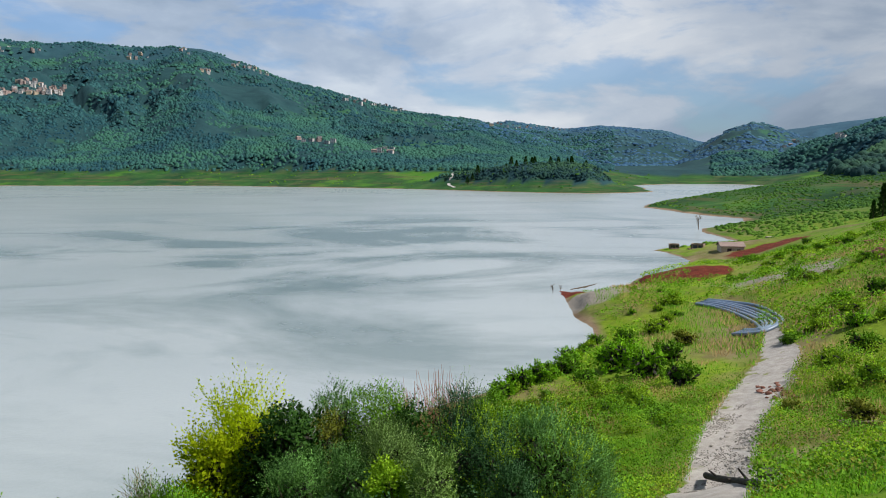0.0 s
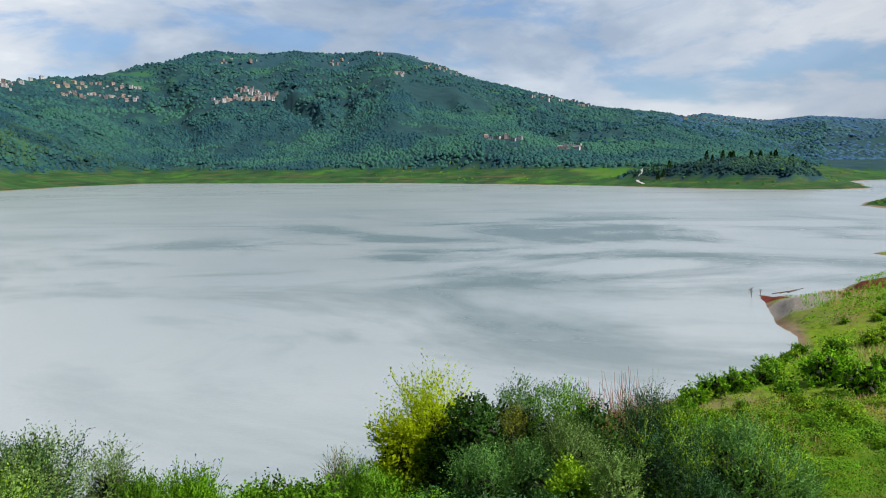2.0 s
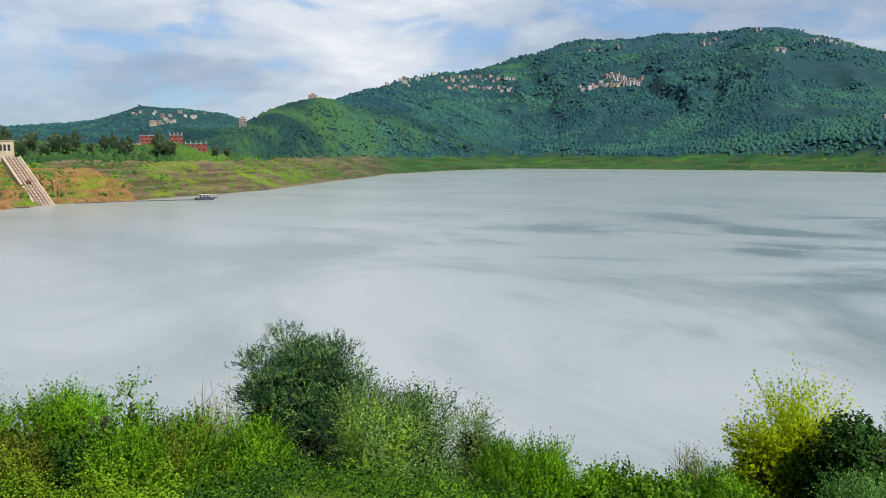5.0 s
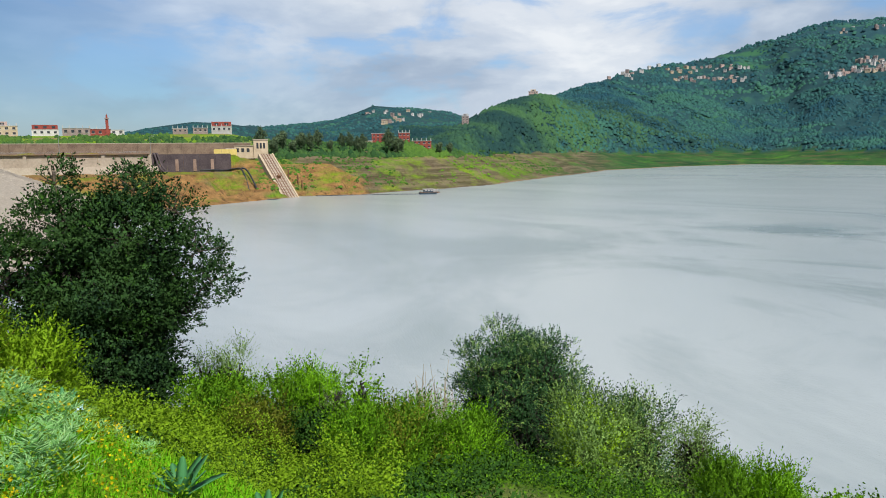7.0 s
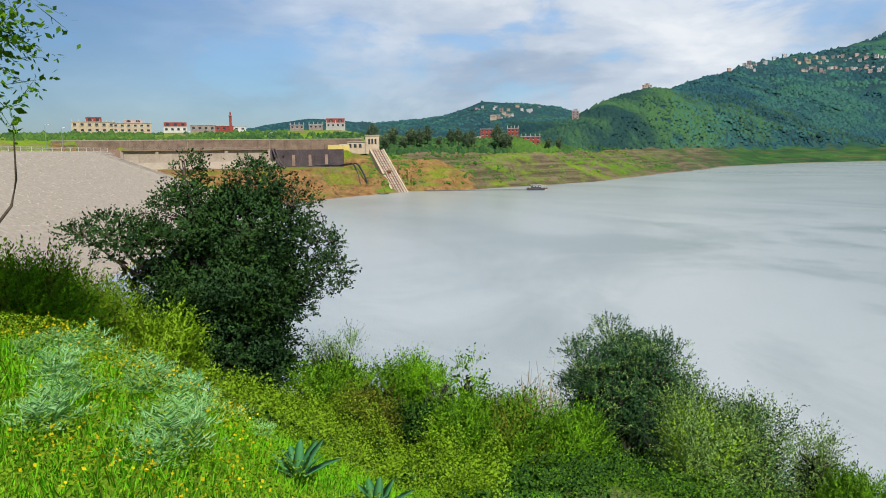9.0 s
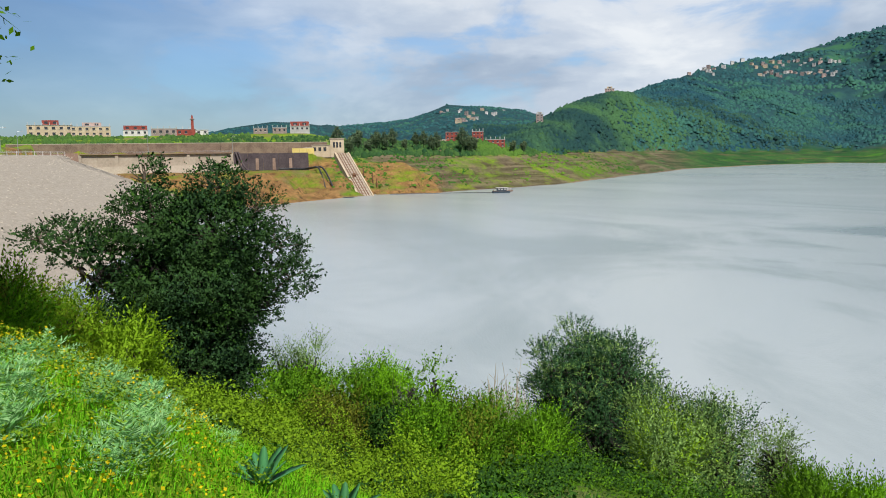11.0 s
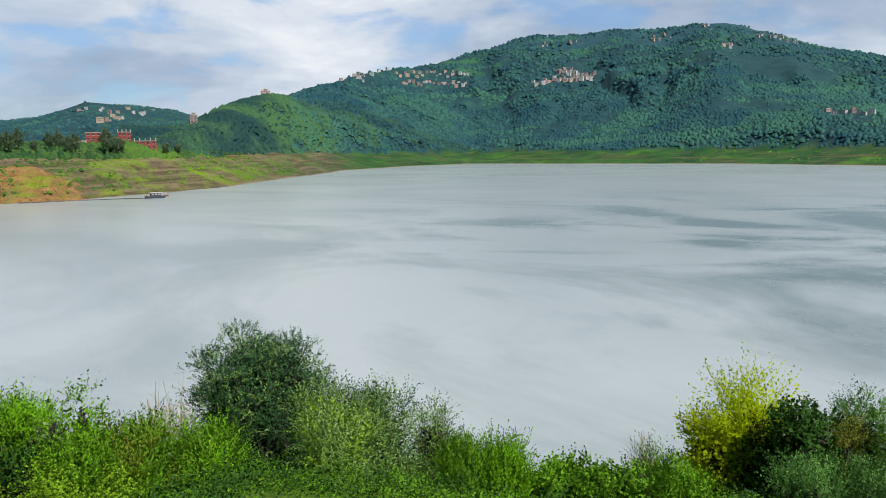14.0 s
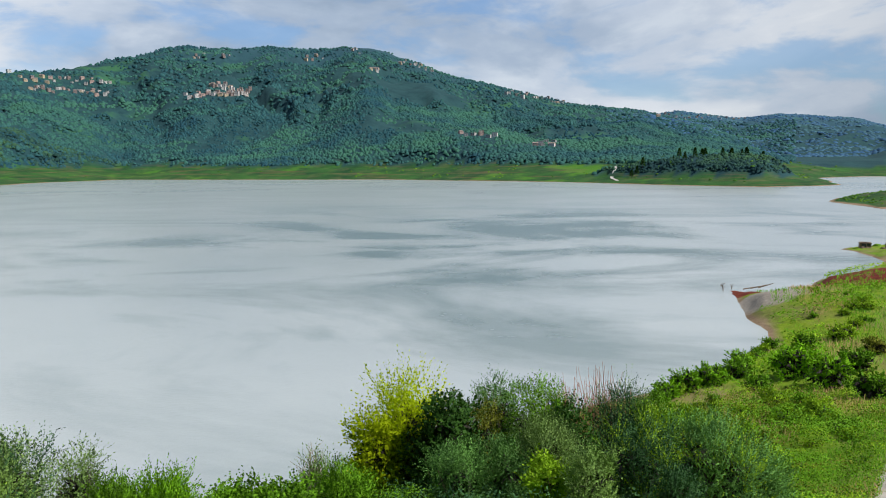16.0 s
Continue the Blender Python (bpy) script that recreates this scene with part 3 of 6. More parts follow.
def box(bm, c, s, turn=0.0, taper=1.0, lean=(0, 0)):
    """A box from centre and size; taper narrows its top."""
    cx, cy, cz = c
    ca, sa_ = math.cos(turn), math.sin(turn)
    vs = []
    for k in (-1, 1):
        f = taper if k > 0 else 1.0
        for i, j in ((-1, -1), (1, -1), (1, 1), (-1, 1)):
            px, py = i * s[0] / 2 * f, j * s[1] / 2 * f
            vs.append(bm.verts.new((cx + px * ca - py * sa_ + (lean[0] if k > 0 else 0), cy + px * sa_ + py * ca + (lean[1] if k > 0 else 0), cz + k * s[2] / 2)))
    for f in ((0, 3, 2, 1), (4, 5, 6, 7), (0, 1, 5, 4), (1, 2, 6, 5), (2, 3, 7, 6), (3, 0, 4, 7)):
        bm.faces.new([vs[i] for i in f])
    return bm


def boxes(*specs):
    bm = bmesh.new()
    for sp in specs:
        box(bm, *sp)
    return bm


def tube(bm, pts, r, sides=8, r_end=None, cap=True):
    """A round tube along points, tapering to r_end."""
    pts = [Vector(p) for p in pts]
    rings = []
    for i, p in enumerate(pts):
        way = (pts[min(i + 1, len(pts) - 1)] - pts[max(i - 1, 0)]).normalized()
        side = way.cross(Vector((0, 0, 1)) if abs(way.z) < 0.95 else Vector((1, 0, 0))).normalized()
        up = side.cross(way)
        rr = r if r_end is None else r + (r_end - r) * i / max(len(pts) - 1, 1)
        rings.append([bm.verts.new(p + (side * math.cos(2 * math.pi * k / sides) + up * math.sin(2 * math.pi * k / sides)) * rr) for k in range(sides)])
    for a, b in zip(rings, rings[1:]):
        for k in range(sides):
            bm.faces.new((a[k], a[(k + 1) % sides], b[(k + 1) % sides], b[k]))
    if cap:
        bm.faces.new(rings[0][::-1])
        bm.faces.new(rings[-1])
    return bm


def curve_pts(pts, n=8):
    """A smooth line through points (Catmull-Rom)."""
    p = [Vector(q) for q in pts]
    p = [p[0] * 2 - p[1]] + p + [p[-1] * 2 - p[-2]]
    out = []
    for i in range(1, len(p) - 2):
        for k in range(n):
            t = k / n
            out.append(0.5 * ((2 * p[i]) + (p[i + 1] - p[i - 1]) * t + (2 * p[i - 1] - 5 * p[i] + 4 * p[i + 1] - p[i + 2]) * t * t + (3 * p[i] - p[i - 1] - 3 * p[i + 1] + p[i + 2]) * t ** 3))
    return out + [p[-2]]


MAT = {
    "concrete": simple("pale_concrete", (0.25, 0.205, 0.155), (0.42, 0.36, 0.285), 0.12, 0.9, bump=0.03),
    "concrete_brown": simple("stained_concrete", (0.16, 0.10, 0.075), (0.30, 0.21, 0.16), 0.15, 0.9, bump=0.03),
    "dark_stone": simple("dark_stone", (0.035, 0.026, 0.030), (0.10, 0.078, 0.08), 0.2, 0.95, bump=0.08),
    "masonry": simple("brown_masonry", (0.085, 0.052, 0.04), (0.25, 0.18, 0.13), 0.25, 0.95, bump=0.08),
    "cream": simple("cream_render", (0.34, 0.26, 0.17), (0.56, 0.46, 0.33), 0.3, 0.85),
    "white": simple("white_render", (0.44, 0.41, 0.39), (0.62, 0.59, 0.56), 0.3, 0.85),
    "pinkish": simple("pink_render", (0.34, 0.235, 0.205), (0.50, 0.37, 0.325), 0.3, 0.85),
    "brick": simple("red_brick", (0.17, 0.032, 0.026), (0.31, 0.075, 0.055), 0.4, 0.9),
    "brick_dull": simple("dull_brick", (0.19, 0.14, 0.125), (0.33, 0.26, 0.235), 0.4, 0.9),
    "grey_render": simple("grey_render", (0.28, 0.27, 0.26), (0.46, 0.45, 0.43), 0.3, 0.9),
    "tile": simple("terracotta_tile", (0.20, 0.145, 0.125), (0.33, 0.25, 0.22), 0.6, 0.85),
    "yellow": simple("yellow_paint", (0.50, 0.38, 0.10), (0.66, 0.52, 0.18), 0.4, 0.8),
    "pane": simple("dark_pane", (0.02, 0.022, 0.028), (0.05, 0.055, 0.065), 0.5, 0.15, spec=0.5),
    "steel": simple("galvanised_steel", (0.30, 0.31, 0.32), (0.46, 0.47, 0.48), 1.0, 0.45, 0.7),
    "rust": simple("rusty_steel", (0.10, 0.05, 0.03), (0.24, 0.12, 0.06), 0.8, 0.8, 0.3),
    "black_pipe": simple("black_plastic_pipe", (0.012, 0.013, 0.016), (0.03, 0.032, 0.038), 0.6, 0.4, spec=0.5),
    "blue_pipe": simple("blue_grey_plastic_pipe", (0.13, 0.19, 0.28), (0.25, 0.32, 0.43), 0.5, 0.4, spec=0.5),
    "asphalt": simple("pale_road", (0.36, 0.34, 0.32), (0.50, 0.48, 0.46), 0.1, 0.9),
    "hull": simple("dark_hull", (0.02, 0.035, 0.05), (0.05, 0.075, 0.095), 0.6, 0.5),
    "plaster": simple("weathered_plaster", (0.36, 0.28, 0.22), (0.60, 0.52, 0.44), 0.5, 0.95, bump=0.03),
    "rubble": simple("rubble_stone", (0.13, 0.085, 0.06), (0.33, 0.24, 0.18), 0.9, 0.95, bump=0.06),
    "bark": simple("grey_brown_bark", (0.045, 0.034, 0.025), (0.14, 0.11, 0.085), 3.0, 0.95, bump=0.01),
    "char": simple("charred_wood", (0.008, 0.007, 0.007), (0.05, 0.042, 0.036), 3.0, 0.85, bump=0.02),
    "dead_wood": simple("dead_wood", (0.12, 0.085, 0.06), (0.30, 0.23, 0.17), 2.0, 0.95, bump=0.01),
    "red_twig": simple("red_brown_twigs", (0.26, 0.105, 0.07), (0.46, 0.24, 0.16), 2.0, 0.9),
    "stone": simple("grey_stone", (0.16, 0.14, 0.125), (0.40, 0.37, 0.33), 1.2, 0.95, bump=0.03, island=True),
    "red_stone": simple("red_brown_stone", (0.10, 0.04, 0.03), (0.26, 0.12, 0.085), 1.2, 0.95, bump=0.03, island=True),
}


# ---- houses ----
def house(w, dp, h, walls, roof="flat", bays=3, floors=2, top=None, m=None, label="", category="house", group="", posts=True, name="house"):
    """A small block with recessed windows, a parapet or a pitched roof, and often an unfinished top floor."""
    ob = thing(name, m or pose(0, 0, 0), label, category, group)
    bm = boxes(((0, 0, h / 2 - 2), (w, dp, h + 4)))
    part("wall", bm, MAT[walls], ob)
    fl = h / floors
    for f in range(floors):
        for b in range(bays):
            wx = (b + 0.5) / bays * w - w / 2
            win = part("window", boxes(((wx, -dp / 2 - 0.02, f * fl + fl * 0.55), (w / bays * 0.42, 0.1, fl * 0.42))), MAT["pane"], ob)
            part("window_sill", boxes(((wx, -dp / 2 - 0.12, f * fl + fl * 0.31), (w / bays * 0.52, 0.3, 0.16))), MAT["white"], win)
    if roof == "flat":
        part("roof", boxes(((0, 0, h + 0.15), (w + 0.5, dp + 0.5, 0.3))), MAT["grey_render"], ob)
    else:
        bm = bmesh.new()
        vs = [bm.verts.new(q) for q in ((-w / 2 - .4, -dp / 2 - .4, h), (w / 2 + .4, -dp / 2 - .4, h), (w / 2 + .4, dp / 2 + .4, h), (-w / 2 - .4, dp / 2 + .4, h), (-w / 2 - .2, 0, h + dp * 0.26), (w / 2 + .2, 0, h + dp * 0.26))]
        for f in ((0, 1, 5, 4), (2, 3, 4, 5), (1, 2, 5), (3, 0, 4), (0, 3, 2, 1)):
            bm.faces.new([vs[i] for i in f])
        part("roof", bm, MAT["tile"], ob)
    if top:
        tw, th, off, mat_ = top
        part("upper_floor", boxes(((off, 0.5, h + 0.3 + th / 2), (tw, dp * 0.7, th))), MAT[mat_], ob)
        n = max(1, int(tw / 5))
        for k in range(n):
            part("window", boxes(((off + (k + 0.5) / n * tw - tw / 2, 0.5 - dp * 0.35 - 0.03, h + 0.3 + th * 0.5), (tw / n * 0.4, 0.1, th * 0.5))), MAT["pane"], ob)
    if posts and roof == "flat":
        for k in range(bays + 1):
            part("roof_post", boxes(((k / bays * w * 0.96 - w * 0.48, -dp * 0.4, h + 1.1), (0.4, 0.4, 1.7))), MAT["grey_render"], ob)
    return ob


def width_at(a0, a1, d):
    return abs(a0 - a1) * math.pi / 180 * d


# the terrace above the spillway
house(27, 14, 7.5, "cream", bays=6, floors=2, top=(10, 3.2, 0.5, "brick"), m=at(92.3, 566, 35.0), label="unfinished cream concrete block with a red brick top floor", category="building", name="apartment_block")
house(25, 14, 6.5, "cream", bays=6, floors=2, top=(12, 2.6, 1.0, "pinkish"), m=at(89.8, 566, 35.2), label="unfinished cream block with bare concrete roof posts", category="building", name="apartment_block")
house(16, 10, 3.6, "white", bays=4, floors=1, top=(15.4, 3.0, 0, "brick"), posts=False, m=at(86.9, 566, 35.8), label="long white house with a red brick upper storey", category="house")
house(17, 10, 4.4, "brick_dull", bays=4, floors=1, m=at(85.0, 566, 36.0), label="low dull red brick house with bare roof posts", category="house")
house(13, 9, 4.0, "brick", bays=3, floors=1, m=at(83.5, 566, 36.0), label="low red brick house beside the minaret", category="house")
house(9, 8, 3.0, "white", bays=2, floors=1, posts=False, m=at(82.4, 566, 36.4), label="low white outbuilding on the terrace", category="house")
house(10, 8, 3.2, "brick_dull", bays=3, floors=1, m=at(78.2, 560, 37.0), label="low brown brick house under construction", category="house")
house(10, 8, 3.3, "brick_dull", bays=3, floors=1, m=at(76.8, 560, 37.2), label="low unfinished brick house with an open garage", category="house")
house(14, 9, 3.6, "grey_render", bays=4, floors=1, top=(13.6, 3.2, 0, "brick"), m=at(75.3, 560, 38.0), label="grey two-storey house with a red brick upper floor", category="house")

mina = thing("minaret", at(83.03, 562, 36.0), "slender dark red brick minaret with a lantern top", "minaret")
part("shaft", boxes(((0, 0, 5.0), (2.0, 2.0, 12.0), 0, 0.94)), MAT["brick"], mina)
part("balcony", boxes(((0, 0, 11.2), (3.0, 3.0, 0.6))), MAT["brick_dull"], mina)
part("lantern", boxes(((0, 0, 12.6), (1.3, 1.3, 2.4), 0, 0.8)), MAT["brick"], mina)
part("finial", tube(bmesh.new(), [(0, 0, 13.6), (0, 0, 15.0)], 0.18, 6, 0.05), MAT["rust"], mina)

# red buildings beyond the ramp, among eucalyptus
house(8.5, 9, 7.6, "brick", bays=3, floors=3, posts=False, m=at(63.7, 503), label="tall bare red brick house among eucalyptus trees", category="house")
house(7.5, 8, 8.0, "brick", bays=3, floors=3, m=at(61.7, 508), label="unfinished red brick house with open upper floor", category="house")
house(13, 9, 5.2, "brick", bays=4, floors=2, m=at(60.35, 506), label="long red brick house with a flat roof", category="house")
house(8, 7, 3.0, "cream", bays=2, floors=1, posts=False, m=at(64.6, 500), label="small cream outhouse below a brick house", category="house")
house(6.5, 8, 9.0, "brick_dull", bays=2, floors=4, top=(4.5, 2.2, 0, "grey_render"), m=at(56.95, 700), label="tall grey-brown unfinished house on the saddle", category="house")
house(12, 9, 5.5, "pinkish", bays=4, floors=2, top=(7, 2.4, 0, "cream"), posts=False, m=at(51.75, 1000), label="large pinkish villa on the wooded hilltop", category="house")

# ---- spillway and retaining walls ----
def wall_run(name, a0, a1, d, z0, z1, thick, material, label, batter=0.0, pieces=1, lift_name="panel"):
    """A straight wall between two bearings, built of panels side by side."""
    p0, p1 = np.array(polar(a0, d)), np.array(polar(a1, d))
    mid_, run = (p0 + p1) / 2, p1 - p0
    length = float(np.hypot(*run))
    ob = tagged(new(name), label, "wall")
    ob.matrix_world = pose(float(mid_[0]), float(mid_[1]), z0, 0, 0, math.degrees(math.atan2(run[1], run[0])))
    n = pieces
    for k in range(n):
        L = length / n
        bm = boxes(((-length / 2 + (k + 0.5) * L, 0, (z1 - z0) / 2 - 1), (L - 0.08, thick, z1 - z0 + 2), 0, 1.0, (0, batter)))
        part(lift_name, bm, material, ob)
    return ob, length


spill, L1 = wall_run("spillway_wall", 90.6, 80.4, 396, 13.0, 21.8, 1.6, MAT["concrete"], "long pale concrete spillway wall with buttresses and a walkway", pieces=9)
for k in (0.0, 0.23, 0.46, 0.7, 1.0):
    part("buttress", boxes(((-L1 / 2 + k * L1, -0.9 if k < 0.99 else -0.9, 4.2), (1.5, 1.4, 9.4))), MAT["concrete"], spill)
part("plinth", boxes(((1.0, -2.6, 0.9), (L1 + 6, 4.2, 4.2), 0, 1.0, (0, 1.2))), MAT["concrete"], spill, "battered concrete footing")
part("walkway", boxes(((0, -0.5, 9.05), (L1, 3.2, 0.35))), MAT["concrete_brown"], spill)
part("handrail", boxes(*[((0, -1.9, 9.3 + 0.45 * q), (L1, 0.06, 0.06)) for q in (1, 2)]), MAT["steel"], spill)
side, L2 = wall_run("spillway_side_wall", 93.2, 90.7, 380, 15.0, 22.6, 1.4, MAT["concrete_brown"], "brown stained concrete wing wall of the spillway", pieces=2)
dark, L3 = wall_run("stone_retaining_wall", 80.35, 74.75, 399.3, 13.0, 21.7, 1.6, MAT["dark_stone"], "dark stone retaining wall above the earth cliff", batter=0.9, pieces=5)
for k in range(4):
    part("stain", boxes(((-L3 * 0.4 + k * L3 * 0.22, -0.35, 3.0), (1.6, 1.7, 6.0), 0, 0.9, (0, 0.5))), MAT["concrete_brown"], dark, "brown water-stained strip of wall")
up, L4 = wall_run("masonry_wall", 95.0, 73.3, 456.5, 22.0, 27.9, 2.0, MAT["masonry"], "long brown masonry retaining wall under the terrace", batter=0.8, pieces=22)
part("coping", boxes(((0, 0.8, 6.1), (L4, 2.2, 0.4))), MAT["concrete"], up)
yel, L5 = wall_run("yellow_wall", 75.95, 74.3, 403, 21.6, 24.0, 0.4, MAT["yellow"], "low yellow painted wall beside the gatehouse", pieces=3)

# pipes down the gap beside the spillway and over the cliff
def pipe_line(name, pts, r, material, label, group="", sides=10, smooth_n=8):
    ob = thing(name, pose(0, 0, 0), label, "pipe", group)
    part("pipe", tube(bmesh.new(), curve_pts(pts, smooth_n), r, sides), material, ob, smooth=True)
    return ob


def p3(a, d, z):
    x, y = polar(a, d)
    return (float(x), float(y), z)


for k in range(2):
    pipe_line("steel_pipe", [p3(80.15 - 0.2 * k, 402, 22.2), p3(80.05 - 0.2 * k, 397, 21.4), p3(79.8 - 0.2 * k, 392, 16), p3(79.5 - 0.25 * k, 389, 13.2), p3(79.0 - 0.2 * k, 388, 13.0)], 0.45, MAT["dark_stone"], "dark steel pipe beside the spillway wall", "spillway pipes")
    gz = [ground_z(*polar(a, d)) for a, d in ((75.3, 388), (74.6, 380), (73.9, 368), (73.4, 357))]
    pipe_line("suction_hose", [p3(77.0, 392, 13.4), p3(76.0, 391, 13.5), p3(75.25 - 0.3 * k, 388, max(gz[0], 11) + 0.9), p3(74.55 - 0.3 * k, 380, gz[1] + 1.4), p3(73.95 - 0.35 * k, 368, gz[2] + 1.2), p3(73.4 - 0.75 * k, 356, 0.3)], 0.42, MAT["black_pipe"], "black hose running down the earth cliff to the water", "hoses on the cliff")
hose = pipe_line("floating_hose", [p3(72.3, 353, 0.15), p3(71.9, 350, 0.12), p3(71.4, 352, 0.15)], 0.25, MAT["black_pipe"], "black hose floating on the water")

# gatehouse with its inclined rails
gate = thing("gatehouse", at(72.55, 405, 20.6), "cream concrete gatehouse with a square tower and arched openings", "gatehouse")
part("tower", boxes(((0, 0, 3.2), (7.4, 7.0, 9.6))), MAT["cream"], gate)
part("roof", boxes(((0, 0, 8.2), (8.0, 7.6, 0.5))), MAT["concrete"], gate)
for k in (-1.7, 0.0, 1.7):
    op = boxes(((k, -3.5, 5.0), (1.05, 0.16, 2.9)))
    part("window", op, MAT["pane"], gate)
part("annex", boxes(((-8.6, 1.0, 1.6), (9.8, 6.0, 6.4))), MAT["cream"], gate)
part("annex_roof", boxes(((-8.6, 1.0, 5.0), (10.4, 6.8, 0.4))), MAT["concrete"], gate)
for k in range(3):
    part("opening", boxes(((-12.0 + k * 2.7, -2.02, 2.8), (1.5, 0.16, 2.0))), MAT["pane"], gate)
part("canopy", boxes(((-15.5, 0.5, 3.6), (5.0, 5.0, 0.25))), MAT["white"], gate)
for k in range(3):
    part("canopy_post", boxes(((-17.6 + k * 2.1, -1.8, 1.6), (0.25, 0.25, 4.0))), MAT["white"], gate)

ramp = thing("intake_ramp", pose(0, 0, 0), "sloping concrete ramp with rails running down into the water", "ramp")
top_, foot_ = Vector(p3(72.25, 401, 20.6)), Vector(p3(70.45, 363, -1.2))
run_ = foot_ - top_
side_ = run_.cross(Vector((0, 0, 1))).normalized()
up_ = side_.cross(run_).normalized()
if up_.z < 0:
    up_ = -up_


def sloped(u0, u1, lift, thick, a=0.0, b=1.0):
    """A bar on the ramp between two offsets across it."""
    bm = bmesh.new()
    vs = []
    for f in (a, b):
        c = top_ + run_ * f
        for u, l in ((u0, lift - thick), (u1, lift - thick), (u1, lift), (u0, lift)):
            vs.append(bm.verts.new(c + side_ * u + up_ * l))
    for f in ((0, 1, 2, 3), (7, 6, 5, 4), (0, 4, 5, 1), (1, 5, 6, 2), (2, 6, 7, 3), (3, 7, 4, 0)):
        bm.faces.new([vs[i] for i in f])
    return bm


part("slab", sloped(-4.0, 4.0, 0.6, 6.0), MAT["concrete"], ramp)
for u in (-3.7, 3.7):
    part("kerb", sloped(u - 0.35, u + 0.35, 1.15, 0.6), MAT["cream"], ramp)
for u in (-1.9, -0.6, 1.0, 2.2):
    part("rail", sloped(u - 0.16, u + 0.16, 0.85, 0.3), MAT["rust"], ramp)
for k in range(16):
    f = 0.04 + k * 0.058
    part("sleeper", sloped(-2.8, 2.8, 0.68, 0.12, f, f + 0.012), MAT["concrete_brown"], ramp)
part("winch_box", sloped(-0.7, 0.9, 1.8, 1.2, 0.52, 0.56), MAT["rust"], ramp)
for k, a in enumerate((70.6, 69.9, 69.6)):
    x, y = polar(a, 386 - 2 * k)
    post = thing("iron_post", pose(float(x), float(y), ground_z(x, y)), "rusty iron post standing on the earth bank", "post", "iron posts")
    part("post", boxes(((0, 0, 2.0), (0.6, 0.5, 6.0))), MAT["rust"], post)

# street lamps along the dam road and the terrace
def street_lamp(m):
    ob = thing("street_lamp", m, "slim grey steel street lamp beside the dam road", "street lamp", "street lamps")
    part("pole", tube(bmesh.new(), [(0, 0, -0.5), (0, 0, 5), (0, 0, 9.4)], 0.14, 8, 0.07), MAT["steel"], ob)
    part("arm", tube(bmesh.new(), curve_pts([(0, 0, 9.3), (0.4, 0, 9.9), (1.5, 0, 10.0)], 4), 0.06, 6), MAT["steel"], ob)
    part("lamp_head", boxes(((1.8, 0, 9.98), (0.8, 0.3, 0.16))), MAT["grey_render"], ob)
    return ob


lamp = street_lamp(at(86.15, 405, 21.6))
for a, d, z in ((94.3, 330, 21.0), (95.3, 300, 21.2), (80.3, 430, 21.6)):
    copy_thing(lamp, at(a, d, z))
fence = thing("parapet_rail", pose(0, 0, 0), "low white rail along the crest of the dam", "railing")
for k in range(28):
    q = CREST_A + CREST_DIR * (k * 7.0)
    part("post", boxes(((float(q[0]), float(q[1]), 22.0), (0.25, 0.25, 1.4))), MAT["white"], fence)
q0, q1 = CREST_A, CREST_A + CREST_DIR * 189
for zz in (22.2, 22.6):
    part("rail", tube(bmesh.new(), [(float(q0[0]), float(q0[1]), zz), (float(q1[0]), float(q1[1]), zz)], 0.07, 6), MAT["white"], fence)

# pump pontoon moored off the bank
boat = thing("pump_barge", at(59.95, 372, 0.0, 12), "small dark work barge with a white-roofed cabin on the water", "boat")
bm = bmesh.new()
box(bm, (0, 0, 0.35), (8.2, 3.6, 1.1), 0, 1.06)
part("hull", bm, MAT["hull"], boat)
part("deck", boxes(((0, 0, 0.97), (8.3, 3.7, 0.12))), MAT["rust"], boat)
part("cabin", boxes(((0.3, 0, 1.7), (4.6, 2.5, 1.4))), MAT["hull"], boat)
part("cabin_roof", boxes(((0.3, 0, 2.55), (5.6, 3.2, 0.22))), MAT["white"], boat)
for k in range(3):
    part("window", boxes(((-1.2 + 1.5 * k, -1.27, 1.9), (0.9, 0.06, 0.6))), MAT["grey_render"], boat)
for sx in (-4.0, 4.0):
    part("bollard", tube(bmesh.new(), [(sx, -1.4, 1.0), (sx, -1.4, 1.6)], 0.14, 8), MAT["rust"], boat)
raft = thing("moored_raft", at(59.4, 386, 0.0, -20), "small dark raft with a hut behind the barge", "boat")
part("deck", boxes(((0, 0, 0.2), (4.6, 2.6, 0.6))), MAT["rust"], raft)
part("cabin", boxes(((0.4, 0, 1.2), (2.4, 1.8, 1.5))), MAT["grey_render"], raft)
line = pipe_line("barge_pipe", [p3(60.6, 372, 0.1), p3(63, 374, 0.12), p3(66, 373, 0.1), p3(68.6, 370, 0.3)], 0.2, MAT["black_pipe"], "black floating pipe from the barge to the bank")

# ---- villages on the mountain ----
def view_hit(az, el, d0=500.0, d1=3400.0, step=6.0):
    """Where a line of sight over the lake meets the hillside."""
    ds = np.arange(d0, d1, step)
    x, y = polar(np.full_like(ds, az), ds)
    z = height(x, y)[0]
    s_ = EYE + ds * math.tan(radians(el))
    k = np.nonzero(z >= s_)[0]
    i = int(k[0]) if len(k) else int(np.argmax(z / ds))
    return float(x[i]), float(y[i]), float(z[i]), float(ds[i])


